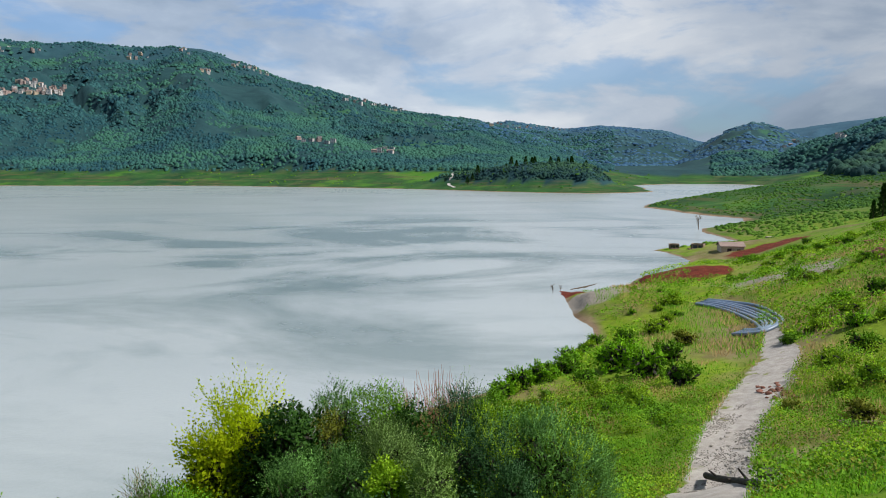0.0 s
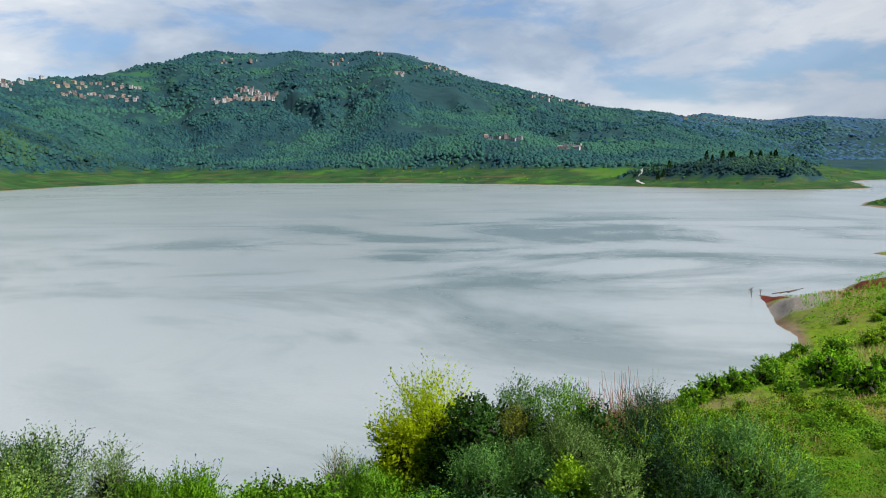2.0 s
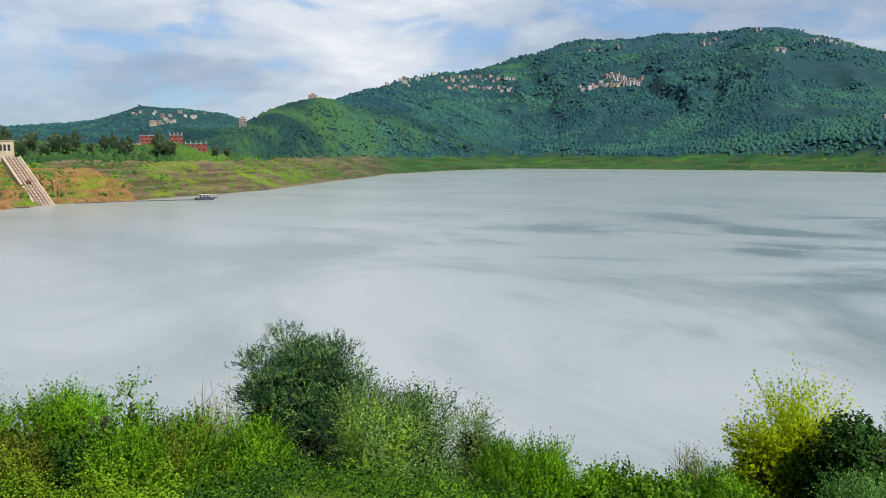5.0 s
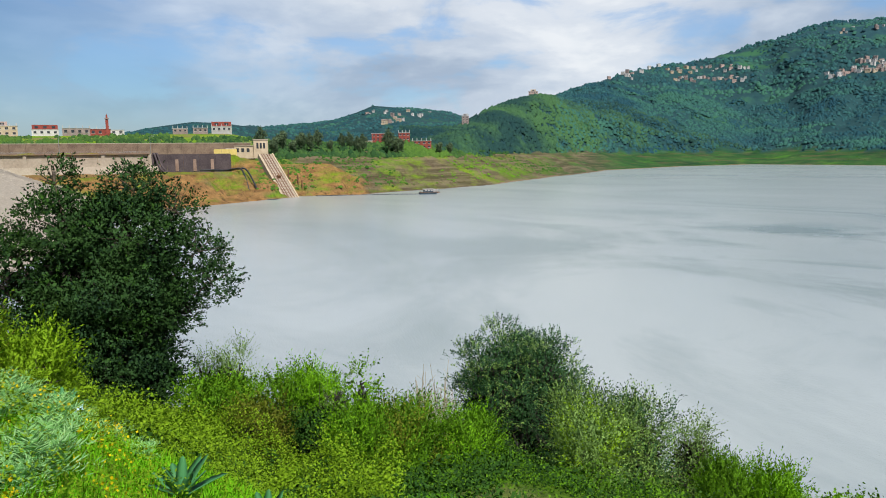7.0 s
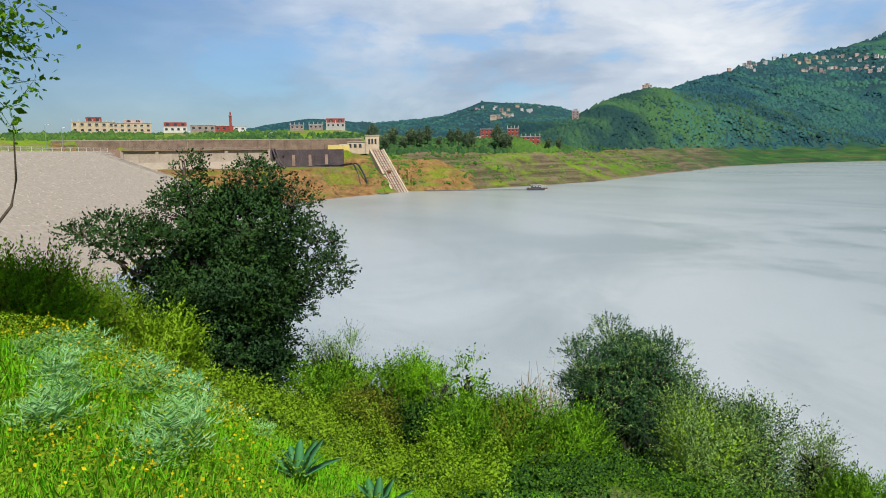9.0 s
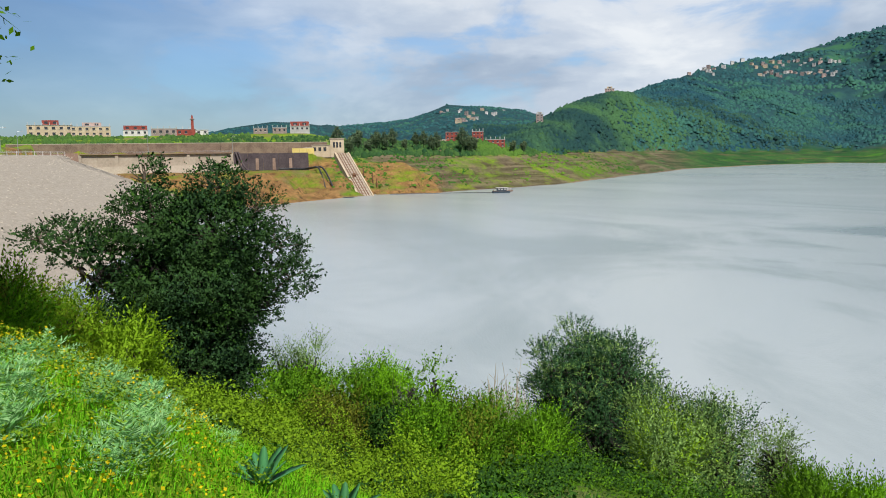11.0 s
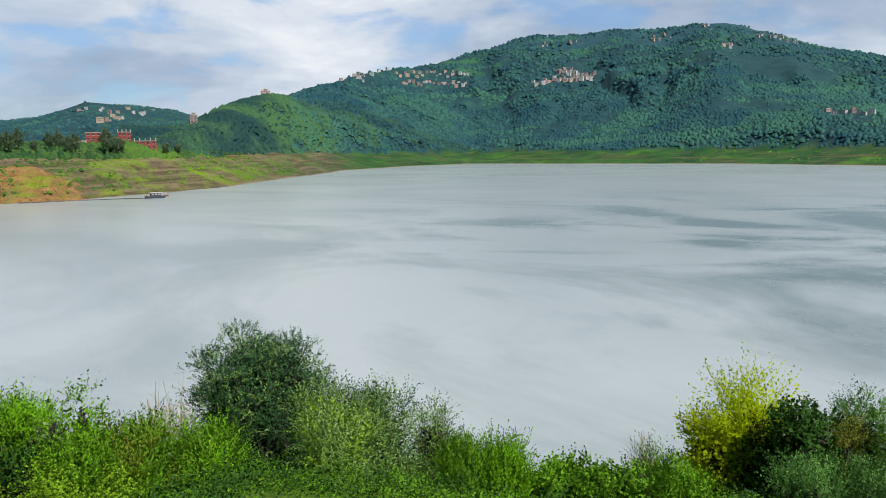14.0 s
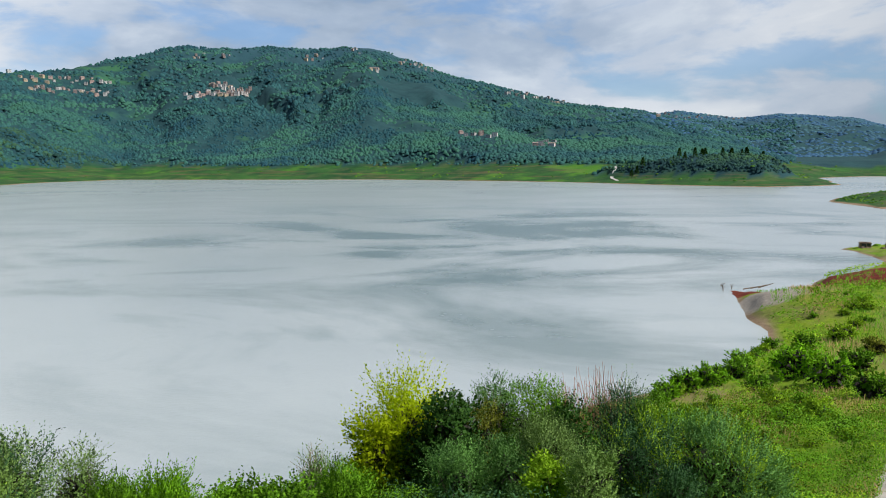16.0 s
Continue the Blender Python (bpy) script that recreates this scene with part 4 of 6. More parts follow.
protos = [
    house(11, 9, 8.5, "white", bays=3, floors=3, m=pose(0, -400, -60), label="pale three-storey village house on the hillside", group="hillside village houses"),
    house(12, 9, 6.0, "pinkish", roof="pitched", bays=3, floors=2, m=pose(30, -400, -60), label="pink village house with a tiled roof", group="hillside village houses"),
    house(10, 9, 9.0, "brick_dull", bays=3, floors=3, m=pose(60, -400, -60), label="unfinished brick village house on the hillside", group="hillside village houses"),
    house(13, 9, 6.5, "cream", roof="pitched", bays=4, floors=2, m=pose(90, -400, -60), label="cream village house with a tiled roof", group="hillside village houses"),
    house(9, 8, 5.5, "grey_render", bays=2, floors=2, m=pose(120, -400, -60), label="small grey village house on the hillside", group="hillside village houses"),
]
rv = random.Random(5)
HOMES = []
# clusters: bearing and angle from, to, and how many houses
VILLAGES = [(31.6, 4.95, 26.9, 5.25, 20), (29.6, 5.85, 28.2, 5.5, 12), (28.4, 5.35, 27.0, 5.2, 12), (41.5, 5.15, 36.6, 5.0, 18), (42.0, 5.75, 36.4, 5.75, 14), (46.2, 5.6, 42.4, 6.0, 5), (45.0, 5.5, 44.4, 5.3, 3),
            (31.0, 7.7, 30.0, 7.8, 3), (28.8, 7.8, 28.4, 7.8, 2), (23.0, 7.9, 21.4, 7.9, 4), (19.4, 8.5, 18.6, 8.4, 3), (17.9, 7.2, 17.3, 7.0, 3), (15.7, 7.7, 13.0, 7.0, 10),
            (7.7, 5.3, 2.8, 4.45, 16), (11.5, 2.1, 8.1, 2.1, 5), (5.4, 1.45, 3.6, 1.3, 5), (-3.8, 3.4, -9.8, 2.9, 14), (-25.8, 2.1, -24.5, 1.4, 4), (-27.8, 2.2, -28.6, 2.2, 3), (64.8, 3.2, 59.5, 3.0, 8), (61.5, 2.6, 63.5, 2.5, 4)]
for a0, e0, a1, e1, n in VILLAGES:
    n = round(n * 1.45)
    for k in range(n):
        f = (k + rv.random() * 0.9) / n
        x, y, z, d = view_hit(a0 + (a1 - a0) * f + rv.uniform(-0.12, 0.12), e0 + (e1 - e0) * f + rv.uniform(-0.18, 0.18))
        HOMES.append((x, y))
        ob = copy_thing(protos[rv.choice((0, 0, 1, 2, 3, 4, 4))], pose(x, y, z, 0, 0, math.degrees(math.atan2(-x, y)) + rv.uniform(-35, 35)) @ Matrix.Scale(rv.uniform(0.6, 0.85), 4))
        ob.scale = (rv.uniform(0.5, 0.76),) * 3
for pr in protos:
    for ch in (*pr.children_recursive, pr):
        bpy.data.objects.remove(ch)
# ---- plants ----
LEAF = {
    "yellow": leafy("yellow_green_leaf", (0.250, 0.345, 0.004), (0.510, 0.620, 0.009), (0.440, 0.560, 0.006), 0.5),
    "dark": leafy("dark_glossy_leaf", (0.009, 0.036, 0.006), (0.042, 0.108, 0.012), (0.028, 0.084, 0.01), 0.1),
    "oak": leafy("dark_oak_leaf", (0.004, 0.017, 0.01), (0.032, 0.082, 0.022), (0.04, 0.09, 0.016), 0.1),
    "olive": leafy("olive_leaf", (0.007, 0.03, 0.016), (0.048, 0.122, 0.04), (0.042, 0.108, 0.03), 0.1),
    "sage": leafy("grey_green_leaf", (0.045, 0.1, 0.024), (0.23, 0.36, 0.105), (0.2, 0.34, 0.06), 0.17),
    "blue": leafy("blue_green_leaf", (0.018, 0.066, 0.022), (0.15, 0.315, 0.085), (0.125, 0.29, 0.045), 0.17),
    "green": leafy("mid_green_leaf", (0.026, 0.082, 0.004), (0.14, 0.31, 0.012), (0.11, 0.27, 0.008), 0.19),
    "bright": leafy("bright_green_leaf", (0.044, 0.14, 0.003), (0.185, 0.42, 0.009), (0.165, 0.39, 0.008), 0.24),
    "lime": leafy("lime_bramble_leaf", (0.075, 0.17, 0.005), (0.28, 0.45, 0.02), (0.235, 0.405, 0.014), 0.3),
    "silver": leafy("silver_green_frond", (0.1, 0.3, 0.07), (0.38, 0.61, 0.29), (0.28, 0.54, 0.17), 0.35),
    "brownish": leafy("brown_green_leaf", (0.051, 0.078, 0.006), (0.182, 0.221, 0.018), (0.161, 0.161, 0.020), 0.17),
    "grass": leafy("grass_blade", (0.06, 0.24, 0.004), (0.22, 0.56, 0.014), (0.19, 0.52, 0.009), 0.35),
    "meadow": leafy("meadow_grass", (0.040, 0.135, 0.005), (0.135, 0.330, 0.012), (0.115, 0.290, 0.009), 0.25),
    "dry": leafy("dry_grass", (0.200, 0.135, 0.050), (0.380, 0.290, 0.130), (0.340, 0.240, 0.100), 0.3),
    "reed": leafy("pale_dry_reed", (0.260, 0.210, 0.130), (0.460, 0.400, 0.290), (0.420, 0.360, 0.250), 0.3),
    "agave": leafy("agave_leaf", (0.035, 0.150, 0.050), (0.080, 0.250, 0.095), (0.070, 0.220, 0.085), 0.1, 0.4),
    "euca": leafy("eucalyptus_leaf", (0.052, 0.098, 0.049), (0.156, 0.215, 0.111), (0.130, 0.182, 0.091), 0.35),
}


def unit(v):
    return v / np.maximum(np.linalg.norm(v, axis=-1, keepdims=True), 1e-9)


def quads_mesh(name, P, A, S, length, width, material, N=None):
    """Leaves: at points P, along A, with half-width direction S; pointed quads."""
    n = len(P)
    length, width = np.broadcast_to(length, n)[:, None], np.broadcast_to(width, n)[:, None]
    v = np.empty((n, 4, 3))
    v[:, 0] = P
    v[:, 1] = P + A * length * 0.45 - S * width * 0.5
    v[:, 2] = P + A * length
    v[:, 3] = P + A * length * 0.45 + S * width * 0.5
    me = bpy.data.meshes.new(name)
    me.vertices.add(4 * n)
    me.vertices.foreach_set("co", v.ravel())
    me.loops.add(4 * n)
    me.loops.foreach_set("vertex_index", np.arange(4 * n))
    me.polygons.add(n)
    me.polygons.foreach_set("loop_start", np.arange(0, 4 * n, 4))
    me.update(calc_edges=True)
    if N is not None:
        me.normals_split_custom_set_from_vertices(np.repeat(N, 4, 0))
    me.materials.append(material)
    return me


def crown_points(rng, lobes, n, shell=0.55, floor=-0.35):
    """Points through a crown made of several rounded lobes, thicker towards its skin."""
    lob = np.array(lobes, float)
    w = lob[:, 3] ** 2 * lob[:, 4]
    pick = rng.choice(len(lob), n, p=w / w.sum())
    d = unit(rng.normal(size=(n, 3)))
    d[:, 2] = np.where(d[:, 2] < floor, -d[:, 2], d[:, 2])
    r = (shell + (1 - shell) * rng.random(n) ** 0.6) * (0.88 + 0.24 * rng.random(n))
    c = lob[pick]
    P = c[:, :3] + d * np.c_[c[:, 3], c[:, 3], c[:, 4]] * r[:, None]
    return P, d, pick


def foliage(name, rng, lobes, twigs, per, leaf, width, twig, up, material, shell=0.55, gap=0.0, floor=-0.35, fill=0.7):
    # twigs stand in sprays, with hollows between them
    P, d, _ = crown_points(rng, lobes, max(8, twigs // 9), shell, floor)
    if gap:
        keep = vnoise(P[:, 0] * 1.7 + P[:, 2] * 1.3 + 50, P[:, 1] * 1.7 - P[:, 2] * 0.9 + 50, 4) > gap
        P, d = P[keep], d[keep]
    size = 0.30 * float(np.median(np.array(lobes, float)[:, 3])) + 0.04
    off = unit(rng.normal(size=(len(P), 9, 3))) * rng.random((len(P), 9, 1)) ** 0.4 * size * np.array((1, 1, 0.75))
    P = (P[:, None] + off).reshape(-1, 3)
    P[:, 2] = np.maximum(P[:, 2], 0.02)
    d = unit(np.repeat(d, 9, 0) * 0.6 + unit(off.reshape(-1, 3)) * 0.7)
    way = unit(d * (1 - up) + np.array((0, 0, up)) + rng.normal(size=d.shape) * 0.28)
    t = np.linspace(0.1, 1.0, per)
    Q = (P[:, None] + way[:, None] * (t[None, :, None] * twig * (0.6 + 0.8 * rng.random((len(P), 1, 1))))).reshape(-1, 3)
    W = np.repeat(way, per, 0)
    Q = Q + rng.normal(size=Q.shape) * leaf * 0.2
    k = 0.65 + 0.7 * rng.random(len(Q))
    # broader old leaves fill the inside
    n_in = int(twigs * fill) if shell < 0.8 else 0
    if n_in:
        P2, d2, _ = crown_points(rng, lobes, n_in, 0.05, -1.0)
        c_ = np.array(lobes, float)[:, :3].mean(0)
        P2 = c_ + (P2 - c_) * 0.86
        P2[:, 2] = np.maximum(P2[:, 2], 0.05)
        Q, W, k = np.vstack([Q, P2]), np.vstack([W, d2]), np.r_[k, rng.uniform(1.6, 2.6, n_in)]
    A = unit(W * (0.6 + 0.4 * up) + rng.normal(size=W.shape) * (0.6 - 0.35 * up))
    S = unit(np.cross(A, rng.normal(size=A.shape)))
    # leaves turn their faces outwards and to the light
    out = np.repeat(d, per, 0)
    N = np.vstack([out, d2]) if n_in else out
    G = np.cross(A, S)
    flip = np.sign((G * N).sum(1, keepdims=True))
    S, G = S * flip, G * flip
    N = unit(N * 1.0 + G * 0.55 + np.array((0, 0, 0.15)))
    # the green shoots that carry the leaves
    Ss = unit(np.cross(way, rng.normal(size=way.shape)))
    Gs = np.cross(way, Ss)
    fs = np.sign((Gs * d).sum(1, keepdims=True))
    Q, A, S = np.vstack([Q, P - way * 0.3 * twig]), np.vstack([A, way]), np.vstack([S, Ss * fs])
    N = np.vstack([N, unit(d * 1.0 + Gs * fs * 0.5 + np.array((0, 0, 0.15)))])
    ll, ww = np.r_[leaf * k, np.full(len(P), twig * 1.25)], np.r_[width * k, np.full(len(P), max(0.008, leaf * 0.1))]
    return quads_mesh(name, Q, A, S, ll, ww, material, N)


def limbs(rng, lobes, n, r0, base_spread=0.1, tip=0.35):
    """A trunk or many stems that fork towards the lobes."""
    bm = bmesh.new()
    lob = np.array(lobes, float)
    for k in range(n):
        c = lob[rng.integers(len(lob))]
        d = unit(rng.normal(size=3))
        d[2] = abs(d[2]) * 0.8
        tip_p = c[:3] + d * c[3:].repeat((2, 1)) * rng.uniform(0.4, 0.95)
        b = np.array((rng.normal() * base_spread, rng.normal() * base_spread, -0.3))
        mid1 = b + (tip_p - b) * 0.35 + np.array((rng.normal() * 0.12, rng.normal() * 0.12, 0.12 * tip_p[2]))
        mid2 = b + (tip_p - b) * 0.7 + rng.normal(size=3) * 0.1
        rr = r0 * rng.uniform(0.55, 1.0)
        tube(bm, curve_pts([b, mid1, mid2, tip_p], 3), rr, 5, rr * 0.18, cap=False)
    return bm


def make_lobes(rng, h, r, n, base=0.12, flat=1.0):
    """A rounded crown of height h and radius r, broken into lobes."""
    lo = [(0, 0, h * (0.5 + base / 2), r * 0.78, h * (0.5 - base / 2) * 0.86), (0, 0, h * 0.28, r * 0.8, h * 0.26), (r * 0.3, -r * 0.25, h * 0.2, r * 0.62, h * 0.2), (-r * 0.3, -r * 0.25, h * 0.2, r * 0.62, h * 0.2)]
    for k in range(n):
        a = 2 * math.pi * (k + rng.random() * 0.7) / n
        q = rng.uniform(0.35, 0.78) * r
        s_ = rng.uniform(0.22, 0.42) * r
        z = h * rng.uniform(0.35, 0.85)
        s2 = min(s_ * rng.uniform(0.8, 1.3), h - z)
        lo.append((q * math.cos(a), q * math.sin(a), z, s_, max(s2, 0.25 * s_)))
    return lo


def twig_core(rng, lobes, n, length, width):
    """Bare twigs inside a crown, as charred-dark blades that paint its inner shade."""
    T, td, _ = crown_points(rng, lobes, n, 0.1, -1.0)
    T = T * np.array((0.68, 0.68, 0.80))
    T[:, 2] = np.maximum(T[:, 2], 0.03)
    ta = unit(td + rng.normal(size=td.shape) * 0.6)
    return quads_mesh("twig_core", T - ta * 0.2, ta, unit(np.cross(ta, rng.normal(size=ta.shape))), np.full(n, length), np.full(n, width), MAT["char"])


def plant(name, m, label, category, seed, h, r, kind, twigs=1500, per=6, leaf=0.07, width=0.03, twig=0.35, up=0.3, stems=14, stem_r=0.03, lobes=14, shell=0.5, gap=0.25, base=0.1, group="",
          bark="bark", floor=-0.7, accent=None, core=1.0):
    rng = np.random.default_rng(seed)
    leaf, width, twigs = leaf * 1.1, width * 1.5, int(twigs * 0.9)
    lo = make_lobes(rng, h - twig * 0.6, r - twig * 0.4, lobes, base)
    ob = thing(name, m, label, category, group)
    part("framework" if stem_r < 0.06 else "trunk", limbs(rng, lo, stems, stem_r, 0.04 * r), MAT[bark], ob, smooth=True)
    # the tangle of bare twigs that fills a shrub from within, coloured as its shade
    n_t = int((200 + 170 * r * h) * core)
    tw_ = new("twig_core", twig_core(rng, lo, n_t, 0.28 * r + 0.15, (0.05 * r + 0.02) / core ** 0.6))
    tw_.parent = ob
    me = foliage("crown", rng, lo, twigs, per, leaf, width, twig, up, LEAF[kind], shell, gap, floor)
    cr = new("crown", me)
    cr.parent = ob
    # upper shoots in a second leaf colour: young growth and painted sunlit tips
    if accent:
        me2 = foliage("new_growth", rng, lo, twigs // 5, per, leaf, width, twig * 1.2, up, LEAF[accent], 0.85, gap, 0.1)
        a2 = new("new_growth", me2)
        a2.parent = ob
        tagged(a2, "lighter young shoots, coloured for sunlit tips too")
    return ob


# the thicket on the bank: each plant by bearing, distance, height, radius
THICKET = [
    # az, d, top angle, radius, kind, name, label, extra
    ("willow_bush", 15.6, 25.0, -15.2, 2.05, "yellow", "yellow-green leafy willow bush on the bank", dict(twigs=2300, per=8, leaf=0.085, width=0.035, twig=0.95, gap=0.44, stems=40, stem_r=0.03, up=0.6, lobes=12)),
    ("willow_bush", 18.2, 24.0, -18.6, 1.2, "yellow", "low yellow-green willow shoots at the thicket's edge", dict(twigs=1300, per=6, leaf=0.10, width=0.045, twig=0.5, gap=0.34)),
    ("shrub", 12.6, 23.2, -17.4, 1.35, "dark", "dark green dense shrub in the thicket", dict(twigs=2300, per=7, leaf=0.08, width=0.045, twig=0.3, gap=0.15)),
    ("shrub", 8.3, 27.5, -15.5, 1.45, "blue", "dark blue-green round bush in the thicket", dict(twigs=2400, per=8, leaf=0.06, width=0.022, twig=0.4, gap=0.18, up=0.5)),
    ("shrub", 5.0, 26.0, -16.2, 1.6, "green", "mid-green bush with fine leaves", dict(twigs=2200, per=7, leaf=0.06, width=0.025, twig=0.4, up=0.45, accent="bright")),
    ("shrub", 9.6, 25.2, -17.4, 1.2, "brownish", "brown-green shrub between darker bushes", dict(twigs=1700, per=7, leaf=0.05, width=0.02, twig=0.4, up=0.5)),
    ("shrub", -1.6, 26.5, -15.7, 1.7, "olive", "grey-green feathery bush with upright shoots", dict(twigs=2600, per=8, leaf=0.06, width=0.02, twig=0.55, up=0.6, accent="sage")),
    ("shrub", -4.4, 25.5, -16.8, 1.6, "green", "green feathery bush in the thicket", dict(twigs=2600, per=8, leaf=0.06, width=0.02, twig=0.5, up=0.6)),
    # shade amid the thicket, given by the dark leaf colour
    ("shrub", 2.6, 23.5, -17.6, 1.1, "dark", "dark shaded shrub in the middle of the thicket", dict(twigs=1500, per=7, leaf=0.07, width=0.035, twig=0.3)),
    ("shrub", 4.6, 20.5, -18.7, 1.25, "sage", "pale grey-green shrub with thin upright shoots", dict(twigs=2300, per=8, leaf=0.05, width=0.016, twig=0.5, up=0.65)),
    ("shrub", 7.6, 20.0, -20.6, 0.9, "blue", "dusky grey-green low shrub", dict(twigs=1400, per=8, leaf=0.05, width=0.018, twig=0.4, up=0.5)),
    ("shrub", 11.4, 20.0, -21.2, 1.2, "blue", "dusky blue-green low shrub", dict(twigs=1900, per=8, leaf=0.05, width=0.018, twig=0.4, up=0.5)),
    ("shrub", -3.0, 19.5, -18.8, 1.25, "olive", "olive-green feathery shrub with pale tips", dict(twigs=2400, per=8, leaf=0.05, width=0.018, twig=0.5, up=0.6, accent="lime")),
    ("shrub", -8.6, 20.5, -17.7, 1.75, "blue", "large blue-green feathery bush beside the grass", dict(twigs=3800, per=9, leaf=0.055, width=0.017, twig=0.5, up=0.6, accent="lime")),
    ("shrub", -11.8, 21.0, -20.0, 1.0, "blue", "low blue-green feathery bush beside the grass", dict(twigs=1800, per=9, leaf=0.055, width=0.017, twig=0.45, up=0.6)),
    ("shrub", 4.5, 17.5, -22.1, 0.75, "lime", "small lime-green shrub at the thicket's foot", dict(twigs=1100, per=7, leaf=0.06, width=0.035, twig=0.3)),
    ("shrub", 1.0, 17.0, -21.3, 0.85, "sage", "grey-green shrub at the thicket's foot", dict(twigs=1500, per=8, leaf=0.05, width=0.017, twig=0.4, up=0.6)),
    ("shrub", -5.6, 17.0, -21.8, 0.8, "olive", "low olive-green shrub at the thicket's foot", dict(twigs=1400, per=8, leaf=0.05, width=0.018, twig=0.4, up=0.6)),
    ("shrub", 23.0, 20.5, -21.3, 0.85, "sage", "grey twiggy shrub with thin leaves", dict(twigs=800, per=6, leaf=0.05, width=0.017, twig=0.5, gap=0.4, up=0.7, stems=30)),
    ("shrub", 21.0, 18.5, -22.6, 1.0, "green", "green feathery low shrub on the bank", dict(twigs=1700, per=8, leaf=0.06, width=0.02, twig=0.4, up=0.6)),
    ("shrub", 26.4, 18.0, -23.4, 1.2, "green", "low green bramble bush on the bank", dict(twigs=1700, per=7, leaf=0.06, width=0.04, twig=0.3)),
    ("shrub", 30.0, 18.5, -23.6, 1.2, "green", "low mid-green bramble bush on the bank", dict(twigs=1700, per=7, leaf=0.06, width=0.04, twig=0.3)),
    ("broom_shrub", 34.6, 18.0, -22.0, 1.05, "bright", "bright green feathery broom shrub", dict(twigs=2200, per=9, leaf=0.06, width=0.018, twig=0.5, up=0.7)),
    ("broom_shrub", 38.0, 18.0, -21.6, 1.0, "green", "green feathery broom shrub on the bank", dict(twigs=2000, per=9, leaf=0.06, width=0.018, twig=0.5, up=0.7)),
    ("olive_bush", 40.4, 21.0, -18.7, 0.95, "sage", "thin grey olive bush with bare twigs", dict(twigs=900, per=7, leaf=0.065, width=0.018, twig=0.5, gap=0.35, up=0.5, stems=28)),
    ("olive_bush", 46.2, 19.0, -17.9, 1.95, "sage", "wide grey-green wild olive bush", dict(twigs=3600, per=8, leaf=0.065, width=0.02, twig=0.5, gap=0.2, up=0.45, accent="olive")),
    ("olive_bush", 48.3, 17.5, -19.2, 1.1, "sage", "green wild olive bush with pale shoots", dict(twigs=2200, per=8, leaf=0.06, width=0.02, twig=0.5, gap=0.2, up=0.5, accent="lime")),
    ("olive_tree", 53.6, 24.0, -13.3, 2.55, "olive", "round dark olive tree standing above the shrubs", dict(twigs=10500, per=8, leaf=0.056, width=0.020, twig=0.2, gap=0.03, up=0.35, accent="sage", stems=16, stem_r=0.07, lobes=24, shell=0.72, core=2.0)),
    ("broom_shrub", 58.5, 17.0, -19.8, 1.2, "green", "green feathery broom shrub with bright shoots", dict(accent="bright", twigs=2400, per=9, leaf=0.06, width=0.018, twig=0.5, up=0.65)),
    ("broom_shrub", 63.3, 16.0, -18.6, 1.15, "green", "green feathery shrub with reddish-brown stems", dict(twigs=2400, per=9, leaf=0.06, width=0.018, twig=0.5, up=0.65, accent="brownish")),
    ("broom_shrub", 66.8, 16.0, -18.4, 1.0, "green", "green broom shrub under a sapling", dict(accent="bright", twigs=2000, per=9, leaf=0.06, width=0.018, twig=0.5, up=0.65)),
    ("sapling", 66.3, 18.0, -13.9, 0.75, "green", "thin sapling with sparse leaves", dict(twigs=300, per=6, leaf=0.06, width=0.03, twig=0.35, gap=0.4, stems=12, stem_r=0.025, shell=0.3, lobes=6)),
    ("sapling", 68.3, 18.0, -14.7, 0.6, "sage", "thin leaning sapling with few leaves", dict(twigs=140, per=5, leaf=0.05, width=0.025, twig=0.35, gap=0.4, stems=10, stem_r=0.02, shell=0.3, lobes=6)),
    ("broom_shrub", 70.2, 21.0, -15.1, 1.35, "bright", "bright green dense shrub on the bank", dict(twigs=2700, per=9, leaf=0.065, width=0.022, twig=0.45, up=0.55)),
    ("broom_shrub", 72.6, 20.5, -15.6, 1.15, "green", "mid-green dense shrub on the bank", dict(twigs=2200, per=9, leaf=0.06, width=0.022, twig=0.45, up=0.55)),
    # shade under the brighter shrubs, given by the dark leaf colour
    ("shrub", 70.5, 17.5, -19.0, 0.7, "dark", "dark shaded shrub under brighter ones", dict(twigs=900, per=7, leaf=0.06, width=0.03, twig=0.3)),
    ("olive_bush", 76.6, 26.0, -12.6, 1.5, "sage", "thin grey bush with bare upright twigs", dict(twigs=1500, per=6, leaf=0.06, width=0.018, twig=0.6, gap=0.35, up=0.7, stems=40)),
    ("shrub", 77.2, 18.5, -15.5, 1.3, "green", "yellow-green shrub beneath the oak", dict(twigs=2400, per=8, leaf=0.06, width=0.025, twig=0.4, up=0.5, accent="lime")),
    ("shrub", 74.6, 17.0, -17.5, 0.9, "brownish", "brown-green twiggy shrub on the bank", dict(twigs=1200, per=8, leaf=0.05, width=0.02, twig=0.4, up=0.6)),
    ("tamarisk_bush", 95.6, 15.0, -8.6, 1.5, "lime", "tall yellow-green feathery tamarisk bush", dict(twigs=3000, per=9, leaf=0.06, width=0.016, twig=0.5, up=0.5, accent="brownish")),
    ("tamarisk_bush", 99.5, 13.0, -6.8, 1.5, "bright", "tall green feathery tamarisk bush", dict(twigs=3200, per=9, leaf=0.06, width=0.016, twig=0.5, up=0.5, accent="brownish")),
    ("shrub", 90.2, 14.0, -11.0, 1.0, "lime", "yellow-green shrub beside the tamarisk", dict(twigs=1800, per=8, leaf=0.06, width=0.022, twig=0.4, up=0.5)),
]
